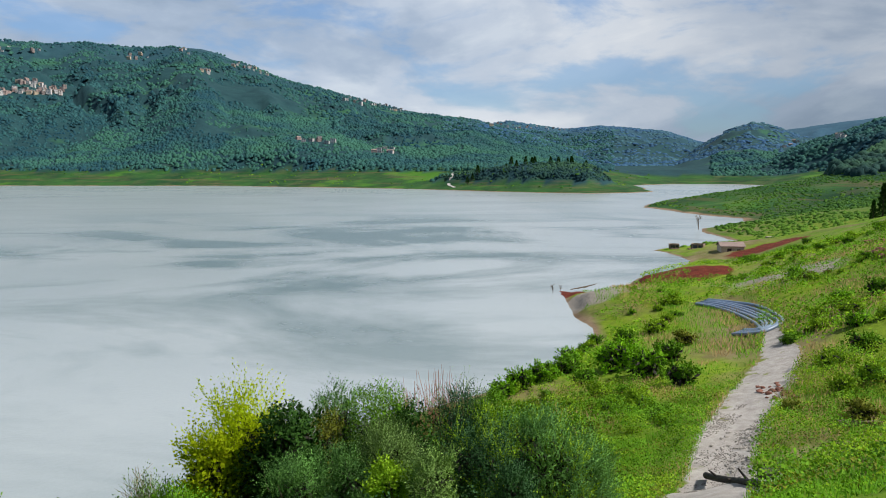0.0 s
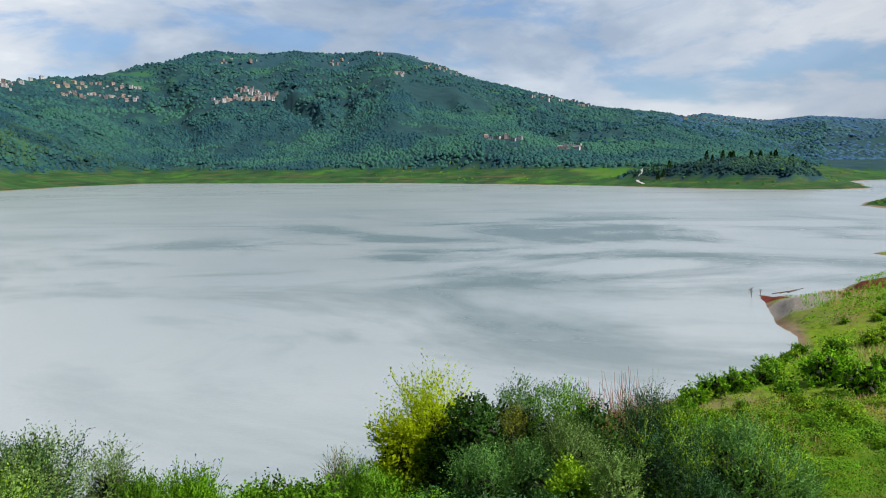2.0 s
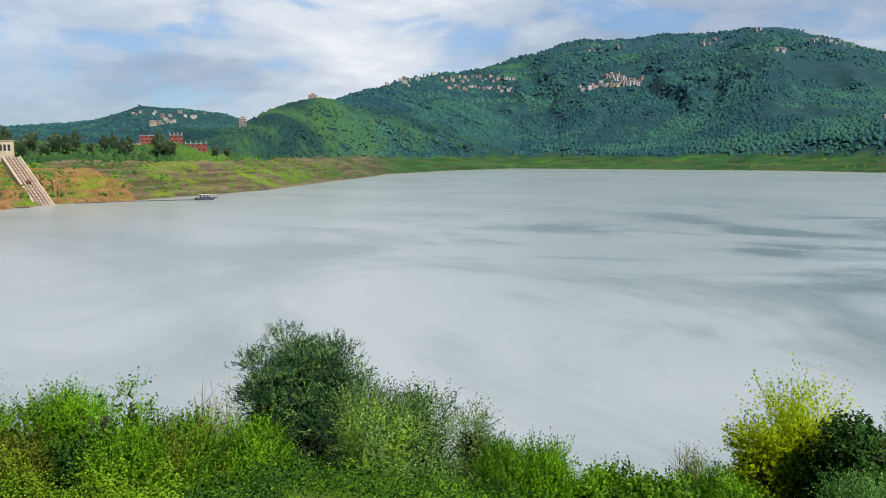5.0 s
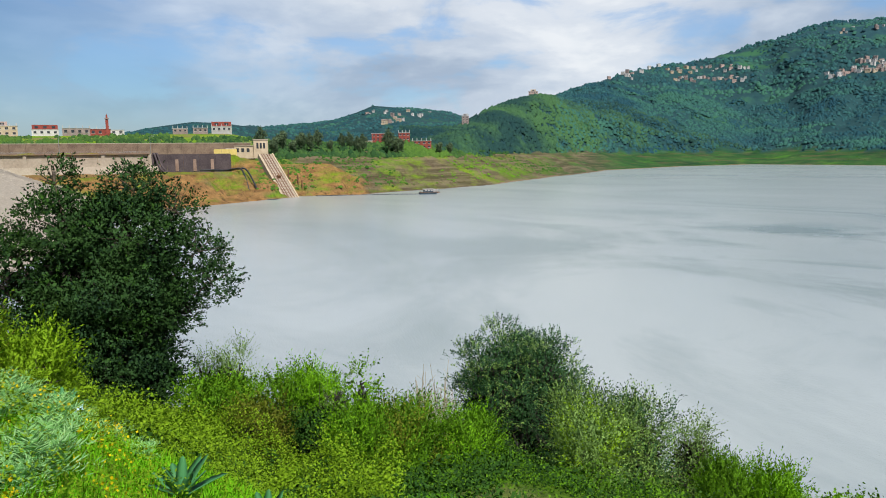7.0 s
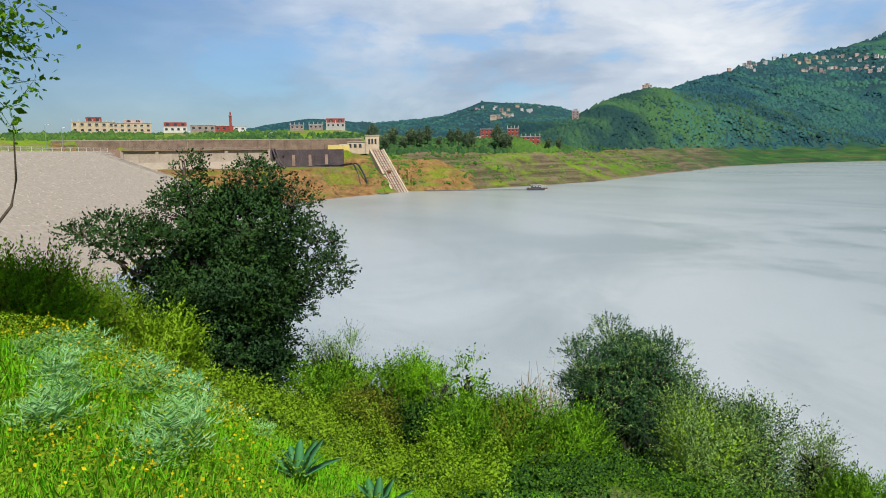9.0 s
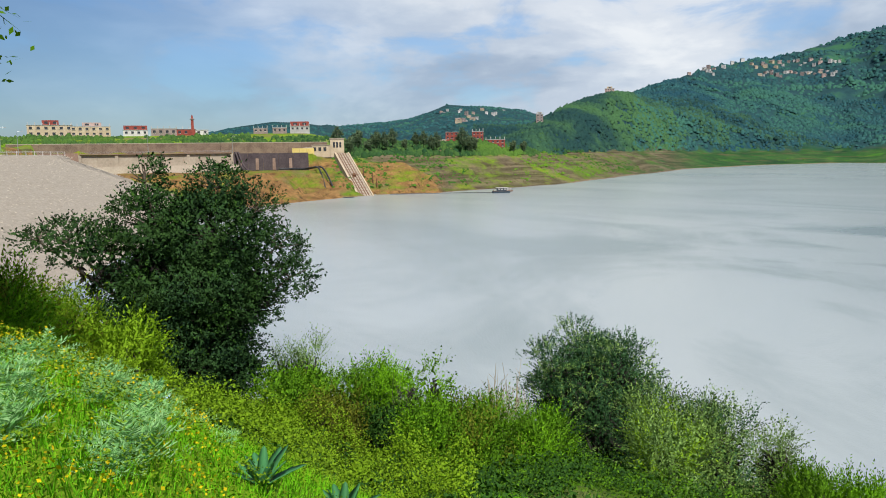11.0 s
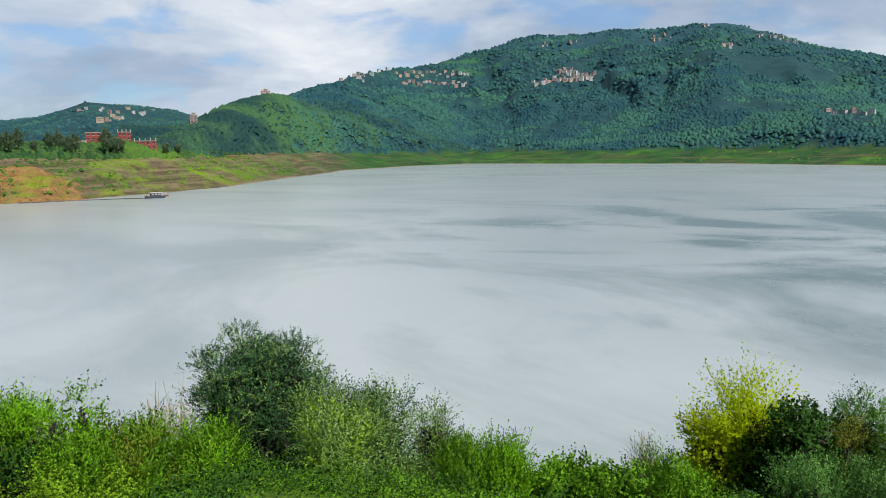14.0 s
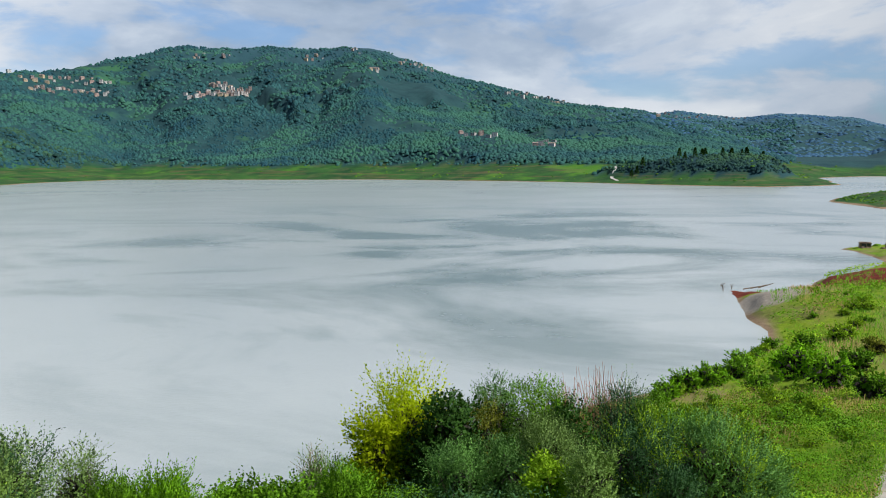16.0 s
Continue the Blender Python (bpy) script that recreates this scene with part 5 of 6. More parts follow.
for i, (nm, az_, d_, el_, r_, kind_, lab_, kw_) in enumerate(THICKET):
    m_ = at(az_, d_, lift=-0.15)
    h_ = EYE + d_ * math.tan(radians(el_)) - m_.translation.z
    plant(nm, m_, lab_, "tree" if nm in ("olive_tree", "sapling") else "bush", 100 + i, max(h_, 0.8), r_, kind_, **kw_)

# bare red-brown bush at the back of the thicket, and dry reeds
def bare_bush(m, h, r, n, mat_, label, seed, name="bare_bush"):
    rng = np.random.default_rng(seed)
    ob = thing(name, m, label, "bush")
    for k in range(6):
        bm = bmesh.new()
        for j in range(n // 6):
            a, q = rng.uniform(0, 2 * math.pi), rng.random() ** 0.5
            tip = Vector((math.cos(a) * q * r, math.sin(a) * q * r, h * rng.uniform(0.6, 1.0) * (1 - 0.35 * q)))
            b = Vector((tip.x * 0.15, tip.y * 0.15, -0.2))
            mid_ = b.lerp(tip, 0.5) + Vector((rng.normal() * 0.12, rng.normal() * 0.12, 0.15))
            tube(bm, curve_pts([b, mid_, tip], 3), 0.016, 4, 0.005, cap=False)
            for t in (0.55, 0.7, 0.85):
                s_ = b.lerp(tip, t)
                tube(bm, [s_, s_ + Vector((rng.normal() * 0.18, rng.normal() * 0.18, rng.uniform(0.2, 0.45)))], 0.009, 3, 0.004, cap=False)
        part("branch", bm, mat_, ob)
    return ob


for a, d, el, r, n, s_ in ((0.6, 28.0, -13.8, 2.0, 240, 1), (-1.2, 28.2, -14.9, 1.4, 84, 2), (2.6, 27.8, -15.0, 1.3, 72, 3)):
    m_ = at(a, d)
    bare_bush(m_, EYE + d * math.tan(radians(el)) - m_.translation.z, r, n, MAT["red_twig"], "leafless red-brown bush behind the green thicket", 40 + s_)
for a, d, el, r, n, s_ in ((61.0, 22.0, -15.0, 0.7, 48, 4), (59.4, 22.5, -14.6, 0.5, 36, 5), (23.4, 20.6, -20.6, 0.6, 36, 6)):
    m_ = at(a, d)
    bare_bush(m_, EYE + d * math.tan(radians(el)) - m_.translation.z, r, n, LEAF["reed"], "pale dry stalks standing between bushes", 50 + s_, "dry_stalks")

# the evergreen oak
def oak(m, h, r):
    rng = np.random.default_rng(77)
    ob = thing("oak_tree", m, "dark evergreen oak with an open uneven crown", "tree")
    lo = [(0.2, 0, 1.6, 1.6, 1.5), (0.4, 0.1, 3.2, 1.75, 1.2), (0.8, 0, 4.6, 1.35, 1.0), (-0.5, 0, 4.9, 0.95, 0.85), (-0.6, 0, 6.0, 0.42, 0.5), (1.1, 0, 5.8, 0.7, 0.55), (2.0, 0, 5.2, 0.62, 0.55),
          (2.45, 0, 4.2, 0.65, 0.55), (2.8, 0, 3.4, 0.62, 0.42), (2.0, 0.2, 2.6, 0.55, 0.5), (-1.5, 0, 4.3, 0.7, 0.55), (-2.4, 0, 4.6, 0.75, 0.52), (-3.0, 0, 4.7, 0.4, 0.3), (-1.0, 0.1, 3.0, 0.95, 0.85),
          (-1.1, 0, 2.0, 0.95, 0.9), (-0.9, -0.3, 1.0, 0.95, 0.8), (1.2, -0.2, 1.0, 0.85, 0.8)]
    k = h / 6.9
    lo = [tuple(c * k for c in q) for q in lo]
    trunk = part("trunk", tube(bmesh.new(), curve_pts([(0, 0, -0.5), (0.05, 0, 1.2 * k), (-0.05, 0.05, 2.6 * k), (-0.2, 0, 4.2 * k)], 4), 0.26, 9, 0.1), MAT["bark"], ob, smooth=True)
    for j, (x, y, z, a, b) in enumerate(lo):
        bm = tube(bmesh.new(), curve_pts([(0, 0, min(1.0 + 0.2 * j, z * 0.5)), (x * 0.45, y * 0.5, z * 0.62 + 0.3), (x, y, z)], 4), 0.07, 6, 0.02, cap=False)
        for q in range(7):
            d_ = unit(rng.normal(size=3))
            tube(bm, [(x, y, z), (x + d_[0] * a * 0.95, y + d_[1] * a * 0.95, z + abs(d_[2]) * b)], 0.025, 4, 0.008, cap=False)
        part("limb", bm, MAT["bark"], ob, smooth=True)
    me = foliage("crown", rng, lo, 19500, 7, 0.075, 0.05, 0.22, 0.2, LEAF["oak"], 0.6, 0.13, -0.8, 0.3)
    new("crown", me).parent = ob
    # the sunlit rim of the crown, painted with lighter leaves
    me = foliage("new_growth", rng, lo, 1800, 6, 0.07, 0.042, 0.24, 0.3, LEAF["dark"], 0.9, 0.4, 0.35)
    a2 = new("new_growth", me)
    a2.parent = ob
    tagged(a2, "lighter leaves that paint the lit edge of the crown")
    # inner twigs of the oak, their dark colour doubling as crown shade
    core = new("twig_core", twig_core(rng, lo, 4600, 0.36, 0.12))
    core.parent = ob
    return ob


m_ = at(85.3, 21.5, lift=-0.2)
oak(m_, EYE + 0.35 - m_.translation.z, 3.2)

# a branch of a near tree that hangs in from beyond the view's edge
near_tree = thing("roadside_tree", at(104.2, 9.0, lift=-0.2), "leafy roadside tree with hanging light green branches", "tree")
rng_ = np.random.default_rng(31)
lo_ = [(0, 0, 4.2, 1.3, 1.4), (0.55, -0.1, 3.1, 0.55, 0.7), (0.5, 0.2, 4.6, 0.6, 0.6), (0.75, 0, 2.3, 0.35, 0.4), (-0.8, 0, 3.6, 1.2, 1.0), (0, 0.4, 5.4, 1.0, 0.7), (0.62, 0, 3.9, 0.32, 0.3)]
part("trunk", tube(bmesh.new(), curve_pts([(0, 0, -0.3), (0.05, 0, 1.5), (0, 0, 3.2), (-0.1, 0, 4.6)], 4), 0.16, 8, 0.06), MAT["bark"], near_tree, smooth=True)
part("limbs", limbs(rng_, lo_, 26, 0.04, 0.05), MAT["bark"], near_tree, smooth=True)
new("crown", foliage("crown", rng_, lo_, 1700, 6, 0.075, 0.04, 0.35, 0.1, LEAF["green"], 0.45, 0.3, -0.9)).parent = near_tree


# ---- ground cover near the viewpoint ----
def stuff(name, me, label, category):
    return tagged(new(name, me), label, category, kind="stuff")


def scatter(rng, a0, a1, d0, d1, n):
    az = rng.uniform(a0, a1, n)
    d = np.sqrt(rng.uniform(d0 * d0, d1 * d1, n))
    x, y = polar(az, d)
    return x, y, height(x, y)[0], az, d


def cover(name, rng, area, n, tall, leaf, width, material, label, category, clump=2.2, up=0.35, thresh=0.0, seed=3, mask=None):
    """Leafy ground cover in mounds."""
    x, y, z, az, d = scatter(rng, *area, n)
    mound = 0.5 * fbm(x, y, clump, 3, seed) + 0.5 * fbm(x, y, clump * 0.28, 2, seed + 7)
    edge = np.minimum.reduce([(az - area[0]) / 4, (area[1] - az) / 4, (d - area[2]) / (0.12 * area[3]), (area[3] - d) / (0.12 * area[3])])
    keep = (mound > thresh) & (edge > 1.6 * fbm(x, y, 1.8, 3, seed + 30) - 0.3 + 0.3 * rng.random(len(x)))
    if mask is not None:
        keep &= mask(x, y, az, d)
    x, y, z, mound = x[keep], y[keep], z[keep], mound[keep]
    dome = lambda q: np.clip((q - thresh) / 0.16, 0.02, 1.2) ** 0.55 if thresh else np.clip((q - 0.30) * 2.6, 0.06, 1.3)
    hgt = tall * dome(mound) * rng.random(len(x)) ** (0.28 if thresh else 0.4)
    lump = lambda u, w: tall * dome(0.5 * fbm(u, w, clump, 3, seed) + 0.5 * fbm(u, w, clump * 0.28, 2, seed + 7))
    e = 0.06 * clump
    tilt = np.c_[lump(x - e, y) - lump(x + e, y), lump(x, y - e) - lump(x, y + e)] / (2 * e)
    tilt = np.c_[tilt * np.minimum(1, 1.6 / np.maximum(np.hypot(*tilt.T), 1e-6))[:, None], np.ones(len(x))]
    P = np.c_[x, y, z + hgt]
    A = unit(rng.normal(size=P.shape) * np.array((1, 1, 0.6)) + np.array((0, 0, up)))
    S = unit(np.cross(A, rng.normal(size=P.shape)))
    k = 0.6 + 0.8 * rng.random(len(P))
    G = np.cross(A, S)
    flip = np.where(G[:, 2:] < 0, -1.0, 1.0)
    N = unit(G * flip * 0.55 + unit(tilt))
    return stuff(name, quads_mesh(name, P, A, S * flip, leaf * k, width * k, material, N), label, category)


def blades(name, rng, area, n, tall, width, material, label, clump=1.5, thresh=0.0, seed=5, lean=0.35, mask=None):
    x, y, z, az, d = scatter(rng, *area, n)
    mound = fbm(x, y, clump, 3, seed)
    edge = np.minimum.reduce([(az - area[0]) / 4, (area[1] - az) / 4, (d - area[2]) / (0.12 * area[3]), (area[3] - d) / (0.12 * area[3])])
    keep = (mound > thresh) & (edge > 1.6 * fbm(x, y, 1.8, 3, seed + 30) - 0.3 + 0.3 * rng.random(len(x)))
    if mask is not None:
        keep &= mask(x, y, az, d)
    x, y, z, mound = x[keep], y[keep], z[keep], mound[keep]
    A = unit(np.c_[rng.normal(size=len(x)) * lean, rng.normal(size=len(x)) * lean, np.ones(len(x))])
    S = unit(np.cross(A, rng.normal(size=A.shape)))
    k = tall * (0.35 + 0.9 * rng.random(len(x))) * (0.5 + mound)
    G = np.cross(A, S)
    flip = np.where(G[:, 1:2] > 0, -1.0, 1.0)
    N = unit(G * flip * 0.5 + np.array((0.0, 0.0, 0.8)) + rng.normal(size=G.shape) * 0.2)
    return stuff(name, quads_mesh(name, np.c_[x, y, z - 0.03], A, S * flip, k, np.full(len(x), width), material, N), label, "grass")


def off_track(x, y, az, d):
    best = np.full(len(x), 9.0)
    for tx, ty, w in TRACK[::2]:
        best = np.minimum(best, np.hypot(x - tx, y - ty) / w)
    return best > 1.05


def clear_bank(x, y, az, d):
    # not on the track, the pipes beside it, or the bare gravel at the water
    pipes_ = (az < -15.5) & (az > -23.5) & (d > 60) & (d < 98)
    gravel_ = (az > -14.5) & (d > 100)
    red_ = (az > -21.5) & (az < -13) & (d > 112) & (d < 129)
    return off_track(x, y, az, d) & (inland(x, y) > 1.2) & ~pipes_ & ~gravel_ & ~red_


rg = np.random.default_rng(9)
cover("verge_weeds", rg, (68, 106, 3.0, 12), 80000, 0.30, 0.026, 0.010, LEAF["lime"], "small yellow-green weeds among the verge grass", "undergrowth", 1.2, seed=19, thresh=0.42)
cover("verge_flowers", rg, (82, 104, 3.5, 11), 7000, 0.34, 0.022, 0.018, leafy("yellow_petal", (0.55, 0.42, 0.006), (0.75, 0.60, 0.012)), "tiny yellow flowers among the verge grass", "flowers", 1.2, seed=27, thresh=0.47)
cover("bramble_cover", rg, (62, 93, 8.0, 19.5), 115000, 1.15, 0.042, 0.028, LEAF["lime"], "yellow-green brambles covering the bank", "undergrowth")
# a lower copy of the brambles, its dark leaves painting their shade
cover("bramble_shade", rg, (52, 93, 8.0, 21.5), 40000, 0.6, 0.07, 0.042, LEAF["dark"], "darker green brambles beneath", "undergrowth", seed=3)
# dark leaves mixed in to paint shade on the undergrowth
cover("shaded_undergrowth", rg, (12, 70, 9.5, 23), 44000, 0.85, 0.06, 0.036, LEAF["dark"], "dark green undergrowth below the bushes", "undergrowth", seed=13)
cover("low_undergrowth", rg, (12, 67, 9.5, 23), 46000, 0.8, 0.055, 0.034, LEAF["green"], "green undergrowth below the bushes", "undergrowth", seed=12)
cover("thicket_floor", rg, (-14, 20, 14, 28), 26000, 0.9, 0.07, 0.04, LEAF["olive"], "dull green undergrowth in the thicket", "undergrowth", seed=14)
blades("verge_grass", rg, (50, 106, 3.0, 12.5), 105000, 0.19, 0.0075, LEAF["grass"], "lush bright green grass on the verge")
blades("bank_grass", rg, (-36, -8, 12, 60), 60000, 0.34, 0.035, LEAF["meadow"], "bright green grass beside the dirt track", 4.0, 0.42, 6, mask=off_track)
cover("bank_weeds", rg, (-38, -8, 11, 62), 40000, 0.3, 0.07, 0.045, LEAF["bright"], "low green weeds on the grassy bank", "undergrowth", 3.0, seed=23, thresh=0.46, mask=off_track)
for nm_, kind_, n_, tall_, sd_, th_, lab_ in (("bank_scrub_green", "green", 110000, 1.35, 41, 0.47, "dense green low scrub mottling the bank"), ("bank_scrub_olive", "lime", 90000, 1.0, 45, 0.48, "yellow-green low scrub mottling the bank"), ("bank_scrub_brown", "brownish", 64000, 0.8, 52, 0.49, "brown-green dying scrub on the bank")):
    cover(nm_, rg, (-39, -5, 15, 66), n_, tall_, 0.10, 0.065, LEAF[kind_], lab_, "scrub", 6.0, seed=sd_, thresh=th_, mask=lambda x, y, az, d: clear_bank(x, y, az, d))
cover("far_bank_scrub", rg, (-37, -5, 58, 150), 70000, 1.1, 0.22, 0.14, LEAF["bright"], "green low scrub on the farther bank", "scrub", 9.0, seed=47, thresh=0.48, mask=lambda x, y, az, d: clear_bank(x, y, az, d))
cover("far_bank_weeds", rg, (-37, -8, 58, 150), 55000, 0.8, 0.22, 0.14, LEAF["lime"], "yellow-green weeds on the farther bank", "scrub", 9.0, seed=49, thresh=0.49, mask=lambda x, y, az, d: clear_bank(x, y, az, d))
blades("far_bank_grass", rg, (-36, -3, 55, 135), 50000, 0.5, 0.08, LEAF["green"], "green grass on the slope above the water", 6.0, 0.45, 7, mask=lambda x, y, az, d: off_track(x, y, az, d) & (inland(x, y) > 3))
blades("dry_bank_grass", rg, (-37, -6, 20, 130), 70000, 0.55, 0.05, LEAF["dry"], "brown dry grass in patches on the slope", 7.0, 0.52, 11, mask=lambda x, y, az, d: off_track(x, y, az, d) & (inland(x, y) > 6))

# silver-leaved wormwood on the verge
def frond_plant(m, seed, r, label):
    rng = np.random.default_rng(seed)
    ob = thing("wormwood_plant", m, label, "plant", "silver plants on the verge")
    P, W = [], []
    for k in range(44):
        a, e = rng.uniform(0, 2 * math.pi), rng.uniform(0.5, 1.4)
        way = np.array((math.cos(a) * math.cos(e), math.sin(a) * math.cos(e), math.sin(e)))
        L = r * rng.uniform(0.7, 1.25)
        for t in np.linspace(0.2, 1, 13):
            c = way * L * t - np.array((0, 0, 0.35 * L * t * t))
            sd_ = unit(np.cross(way, (0, 0, 1)))
            for s_ in (-1, 1):
                P.append(c)
                W.append(unit(way * 0.7 + sd_ * s_ + rng.normal(size=3) * 0.25) * (1.1 - 0.75 * t))
    P, W = np.array(P), np.array(W)
    ln = np.linalg.norm(W, axis=1)
    A = unit(W)
    S = unit(np.cross(A, rng.normal(size=A.shape)))
    G = np.cross(A, S)
    flip = np.where(G[:, 2:] < 0, -1.0, 1.0)
    me = quads_mesh("fronds", P, A, S * flip, ln * r * 0.30, ln * r * 0.036, LEAF["silver"], unit(G * flip * 0.7 + np.array((0, 0, 0.7))))
    new("fronds", me).parent = ob
    part("stem", tube(bmesh.new(), [(0, 0, -0.1), (0, 0, 0.35 * r)], 0.012, 5, 0.006), LEAF["silver"], ob)
    return ob


rs = random.Random(21)
fp = [frond_plant(at(92, 6.5), 60, 0.40, "silver-green feathery wormwood on the grassy verge"), frond_plant(at(89, 7.4), 61, 0.33, "small silver-green wormwood on the grassy verge")]
for k in range(38):
    a = rs.uniform(83.5, 99.5)
    d = rs.uniform(4.3, 10.5)
    if a < 88 and d < 6.5:
        continue
    m_ = at(a, d) @ pose(0, 0, 0, rs.uniform(-8, 8), rs.uniform(-8, 8), rs.uniform(0, 360)) @ Matrix.Scale(rs.uniform(0.7, 1.25), 4)
    o2 = copy_thing(fp[k % 2], m_)
    o2.matrix_basis = m_

# agaves
def agave(m, r, seed):
    rng = random.Random(seed)
    ob = thing("agave", m, "dark green agave with thick pointed leaves", "plant", "agaves on the bank")
    for k in range(13):
        a, e = 2.4 * k, 0.55 + 0.75 * (k / 13) + rng.uniform(-0.1, 0.1)
        L = r * rng.uniform(0.85, 1.1)
        bm = bmesh.new()
        prev = None
        for t in (0, 0.3, 0.65, 0.9, 1.0):
            w = r * 0.14 * (1 - t) ** 0.6 * (0.8 + t) if t < 1 else 0.004
            rad, zz = math.cos(e) * L * t, math.sin(e) * L * t - 0.12 * L * t * t
            c, s_ = Vector((math.cos(a) * rad, math.sin(a) * rad, zz)), Vector((-math.sin(a), math.cos(a), 0))
            lift = Vector((0, 0, w * 0.35))
            ring = [bm.verts.new(c - s_ * w + lift), bm.verts.new(c), bm.verts.new(c + s_ * w + lift), bm.verts.new(c - Vector((0, 0, w * 0.3)))]
            if prev:
                for i in range(4):
                    bm.faces.new((prev[i], prev[(i + 1) % 4], ring[(i + 1) % 4], ring[i]))
            prev = ring
        part("leaf", bm, LEAF["agave"], ob, smooth=True)
    return ob


agave(at(81.8, 5.8, lift=0.02), 0.36, 1)
agave(at(75.8, 5.9, lift=0.02), 0.36, 2)
agave(at(88.3, 10.8, lift=0.4), 0.4, 3)
scrap = thing("plastic_bag", at(87.4, 9.0, lift=0.42), "crumpled pale blue plastic bag caught on brambles", "bag")
bm = bmesh.new()
bmesh.ops.create_icosphere(bm, subdivisions=2, radius=0.09)
for v_ in bm.verts:
    v_.co = v_.co * (0.7 + 0.6 * noise.noise(v_.co * 20)) * 1.0
    v_.co.z *= 0.5
part("bag", bm, simple("pale_blue_plastic", (0.30, 0.48, 0.62), (0.45, 0.62, 0.75), 8.0, 0.4), scrap)
# ---- woods on the hills ----
def blobs(name, x, y, z, r, h, rng, material, label, category="woodland"):
    """Many small crowns as one mesh: each a lumpy dome of its own."""
    n = len(x)
    ring = np.arange(5) * 2 * np.pi / 5
    unit_v = np.vstack([[(0, 0, 1.0)], np.c_[0.72 * np.cos(ring), 0.72 * np.sin(ring), np.full(5, 0.62)], np.c_[np.cos(ring + 0.63), np.sin(ring + 0.63), np.full(5, -0.1)]])
    tri = [(0, 1 + k, 1 + (k + 1) % 5) for k in range(5)] + [(1 + k, 6 + k, 1 + (k + 1) % 5) for k in range(5)] + [(6 + k, 6 + (k + 1) % 5, 1 + (k + 1) % 5) for k in range(5)]
    tri = np.array(tri)
    a = rng.uniform(0, 2 * np.pi, n)
    v = unit_v[None] * (0.8 + 0.45 * rng.random((n, 11, 1)))
    vx = (v[..., 0] * np.cos(a)[:, None] - v[..., 1] * np.sin(a)[:, None]) * r[:, None] + x[:, None]
    vy = (v[..., 0] * np.sin(a)[:, None] + v[..., 1] * np.cos(a)[:, None]) * r[:, None] + y[:, None]
    vz = v[..., 2] * h[:, None] + z[:, None]
    co = np.stack([vx, vy, vz], -1).reshape(-1, 3)
    idx = (tri[None] + (np.arange(n) * 11)[:, None, None]).reshape(-1)
    me = bpy.data.meshes.new(name)
    me.vertices.add(len(co)); me.vertices.foreach_set("co", co.ravel())
    me.loops.add(len(idx)); me.loops.foreach_set("vertex_index", idx)
    nf = len(idx) // 3
    me.polygons.add(nf); me.polygons.foreach_set("loop_start", np.arange(0, 3 * nf, 3))
    me.update(calc_edges=True)
    me.polygons.foreach_set("use_smooth", np.ones(nf, bool))
    me.materials.append(material)
    return tagged(new(name, me), label, category, kind="stuff")


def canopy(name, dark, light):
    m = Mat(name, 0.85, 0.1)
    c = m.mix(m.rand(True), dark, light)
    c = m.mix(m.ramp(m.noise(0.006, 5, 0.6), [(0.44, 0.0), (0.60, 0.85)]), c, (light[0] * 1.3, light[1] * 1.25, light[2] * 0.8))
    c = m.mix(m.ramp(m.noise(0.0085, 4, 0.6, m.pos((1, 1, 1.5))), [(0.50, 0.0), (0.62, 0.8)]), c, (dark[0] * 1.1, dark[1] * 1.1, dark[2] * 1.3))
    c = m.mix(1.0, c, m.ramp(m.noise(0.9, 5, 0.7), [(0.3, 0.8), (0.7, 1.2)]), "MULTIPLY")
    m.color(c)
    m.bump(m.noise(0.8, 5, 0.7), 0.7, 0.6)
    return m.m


# the mountain's blue haze is mixed into this leaf colour
HAZED_MAQUIS = canopy("hazed_maquis_canopy", (0.012, 0.049, 0.060), (0.032, 0.104, 0.106))
GREEN_WOOD = canopy("green_wood_canopy", (0.009, 0.034, 0.034), (0.040, 0.100, 0.058))
# distance haze painted into the crowns of the farthest hills
HAZED_FAR_WOOD = canopy("hazed_far_wood_canopy", (0.034, 0.090, 0.160), (0.046, 0.112, 0.185))
HEDGE_DARK = canopy("dark_hedge_canopy", (0.016, 0.052, 0.018), (0.062, 0.130, 0.030))
HEDGE = canopy("hedge_canopy", (0.026, 0.084, 0.012), (0.085, 0.180, 0.020))


def wooded(name, area, n, r0, r1, material, label, seed, thin=0.36, need_zone=True, scale=170, tall=1.15, mask=None):
    rng = np.random.default_rng(seed)
    az = rng.uniform(area[0], area[1], n)
    d = rng.uniform(area[2], area[3], n)
    x, y = polar(az, d)
    z, zone, sd, dam = height(x, y)
    keep = (fbm(x, y, scale, 4, seed) > thin + 0.12 * (rng.random(n) - 0.5)) & (sd > 4)
    if need_zone:
        keep &= zone > 0.5
    if mask is not None:
        keep &= mask(x, y, z, az, d, sd)
    for hx, hy in HOMES:
        keep &= (np.abs(x - hx) > 11) | (np.abs(y - hy) > 11)
    x, y, z = x[keep], y[keep], z[keep]
    r = rng.uniform(r0, r1, len(x)) * (0.75 + 0.5 * rng.random(len(x)))
    return blobs(name, x, y, z - 0.2 * r, r, r * tall * rng.uniform(0.85, 1.3, len(x)), rng, material, label)


wooded("mountain_maquis", (-13, 50, 780, 1500), 46000, 1.9, 3.3, HAZED_MAQUIS, "dense maquis on the mountain's lower slopes, tinted blue for haze", 1, 0.28, tall=1.0)
wooded("upper_maquis", (-13, 56, 1400, 2600), 26000, 2.9, 5.0, HAZED_MAQUIS, "dark maquis and groves on the upper mountain", 2, 0.35, tall=1.0)
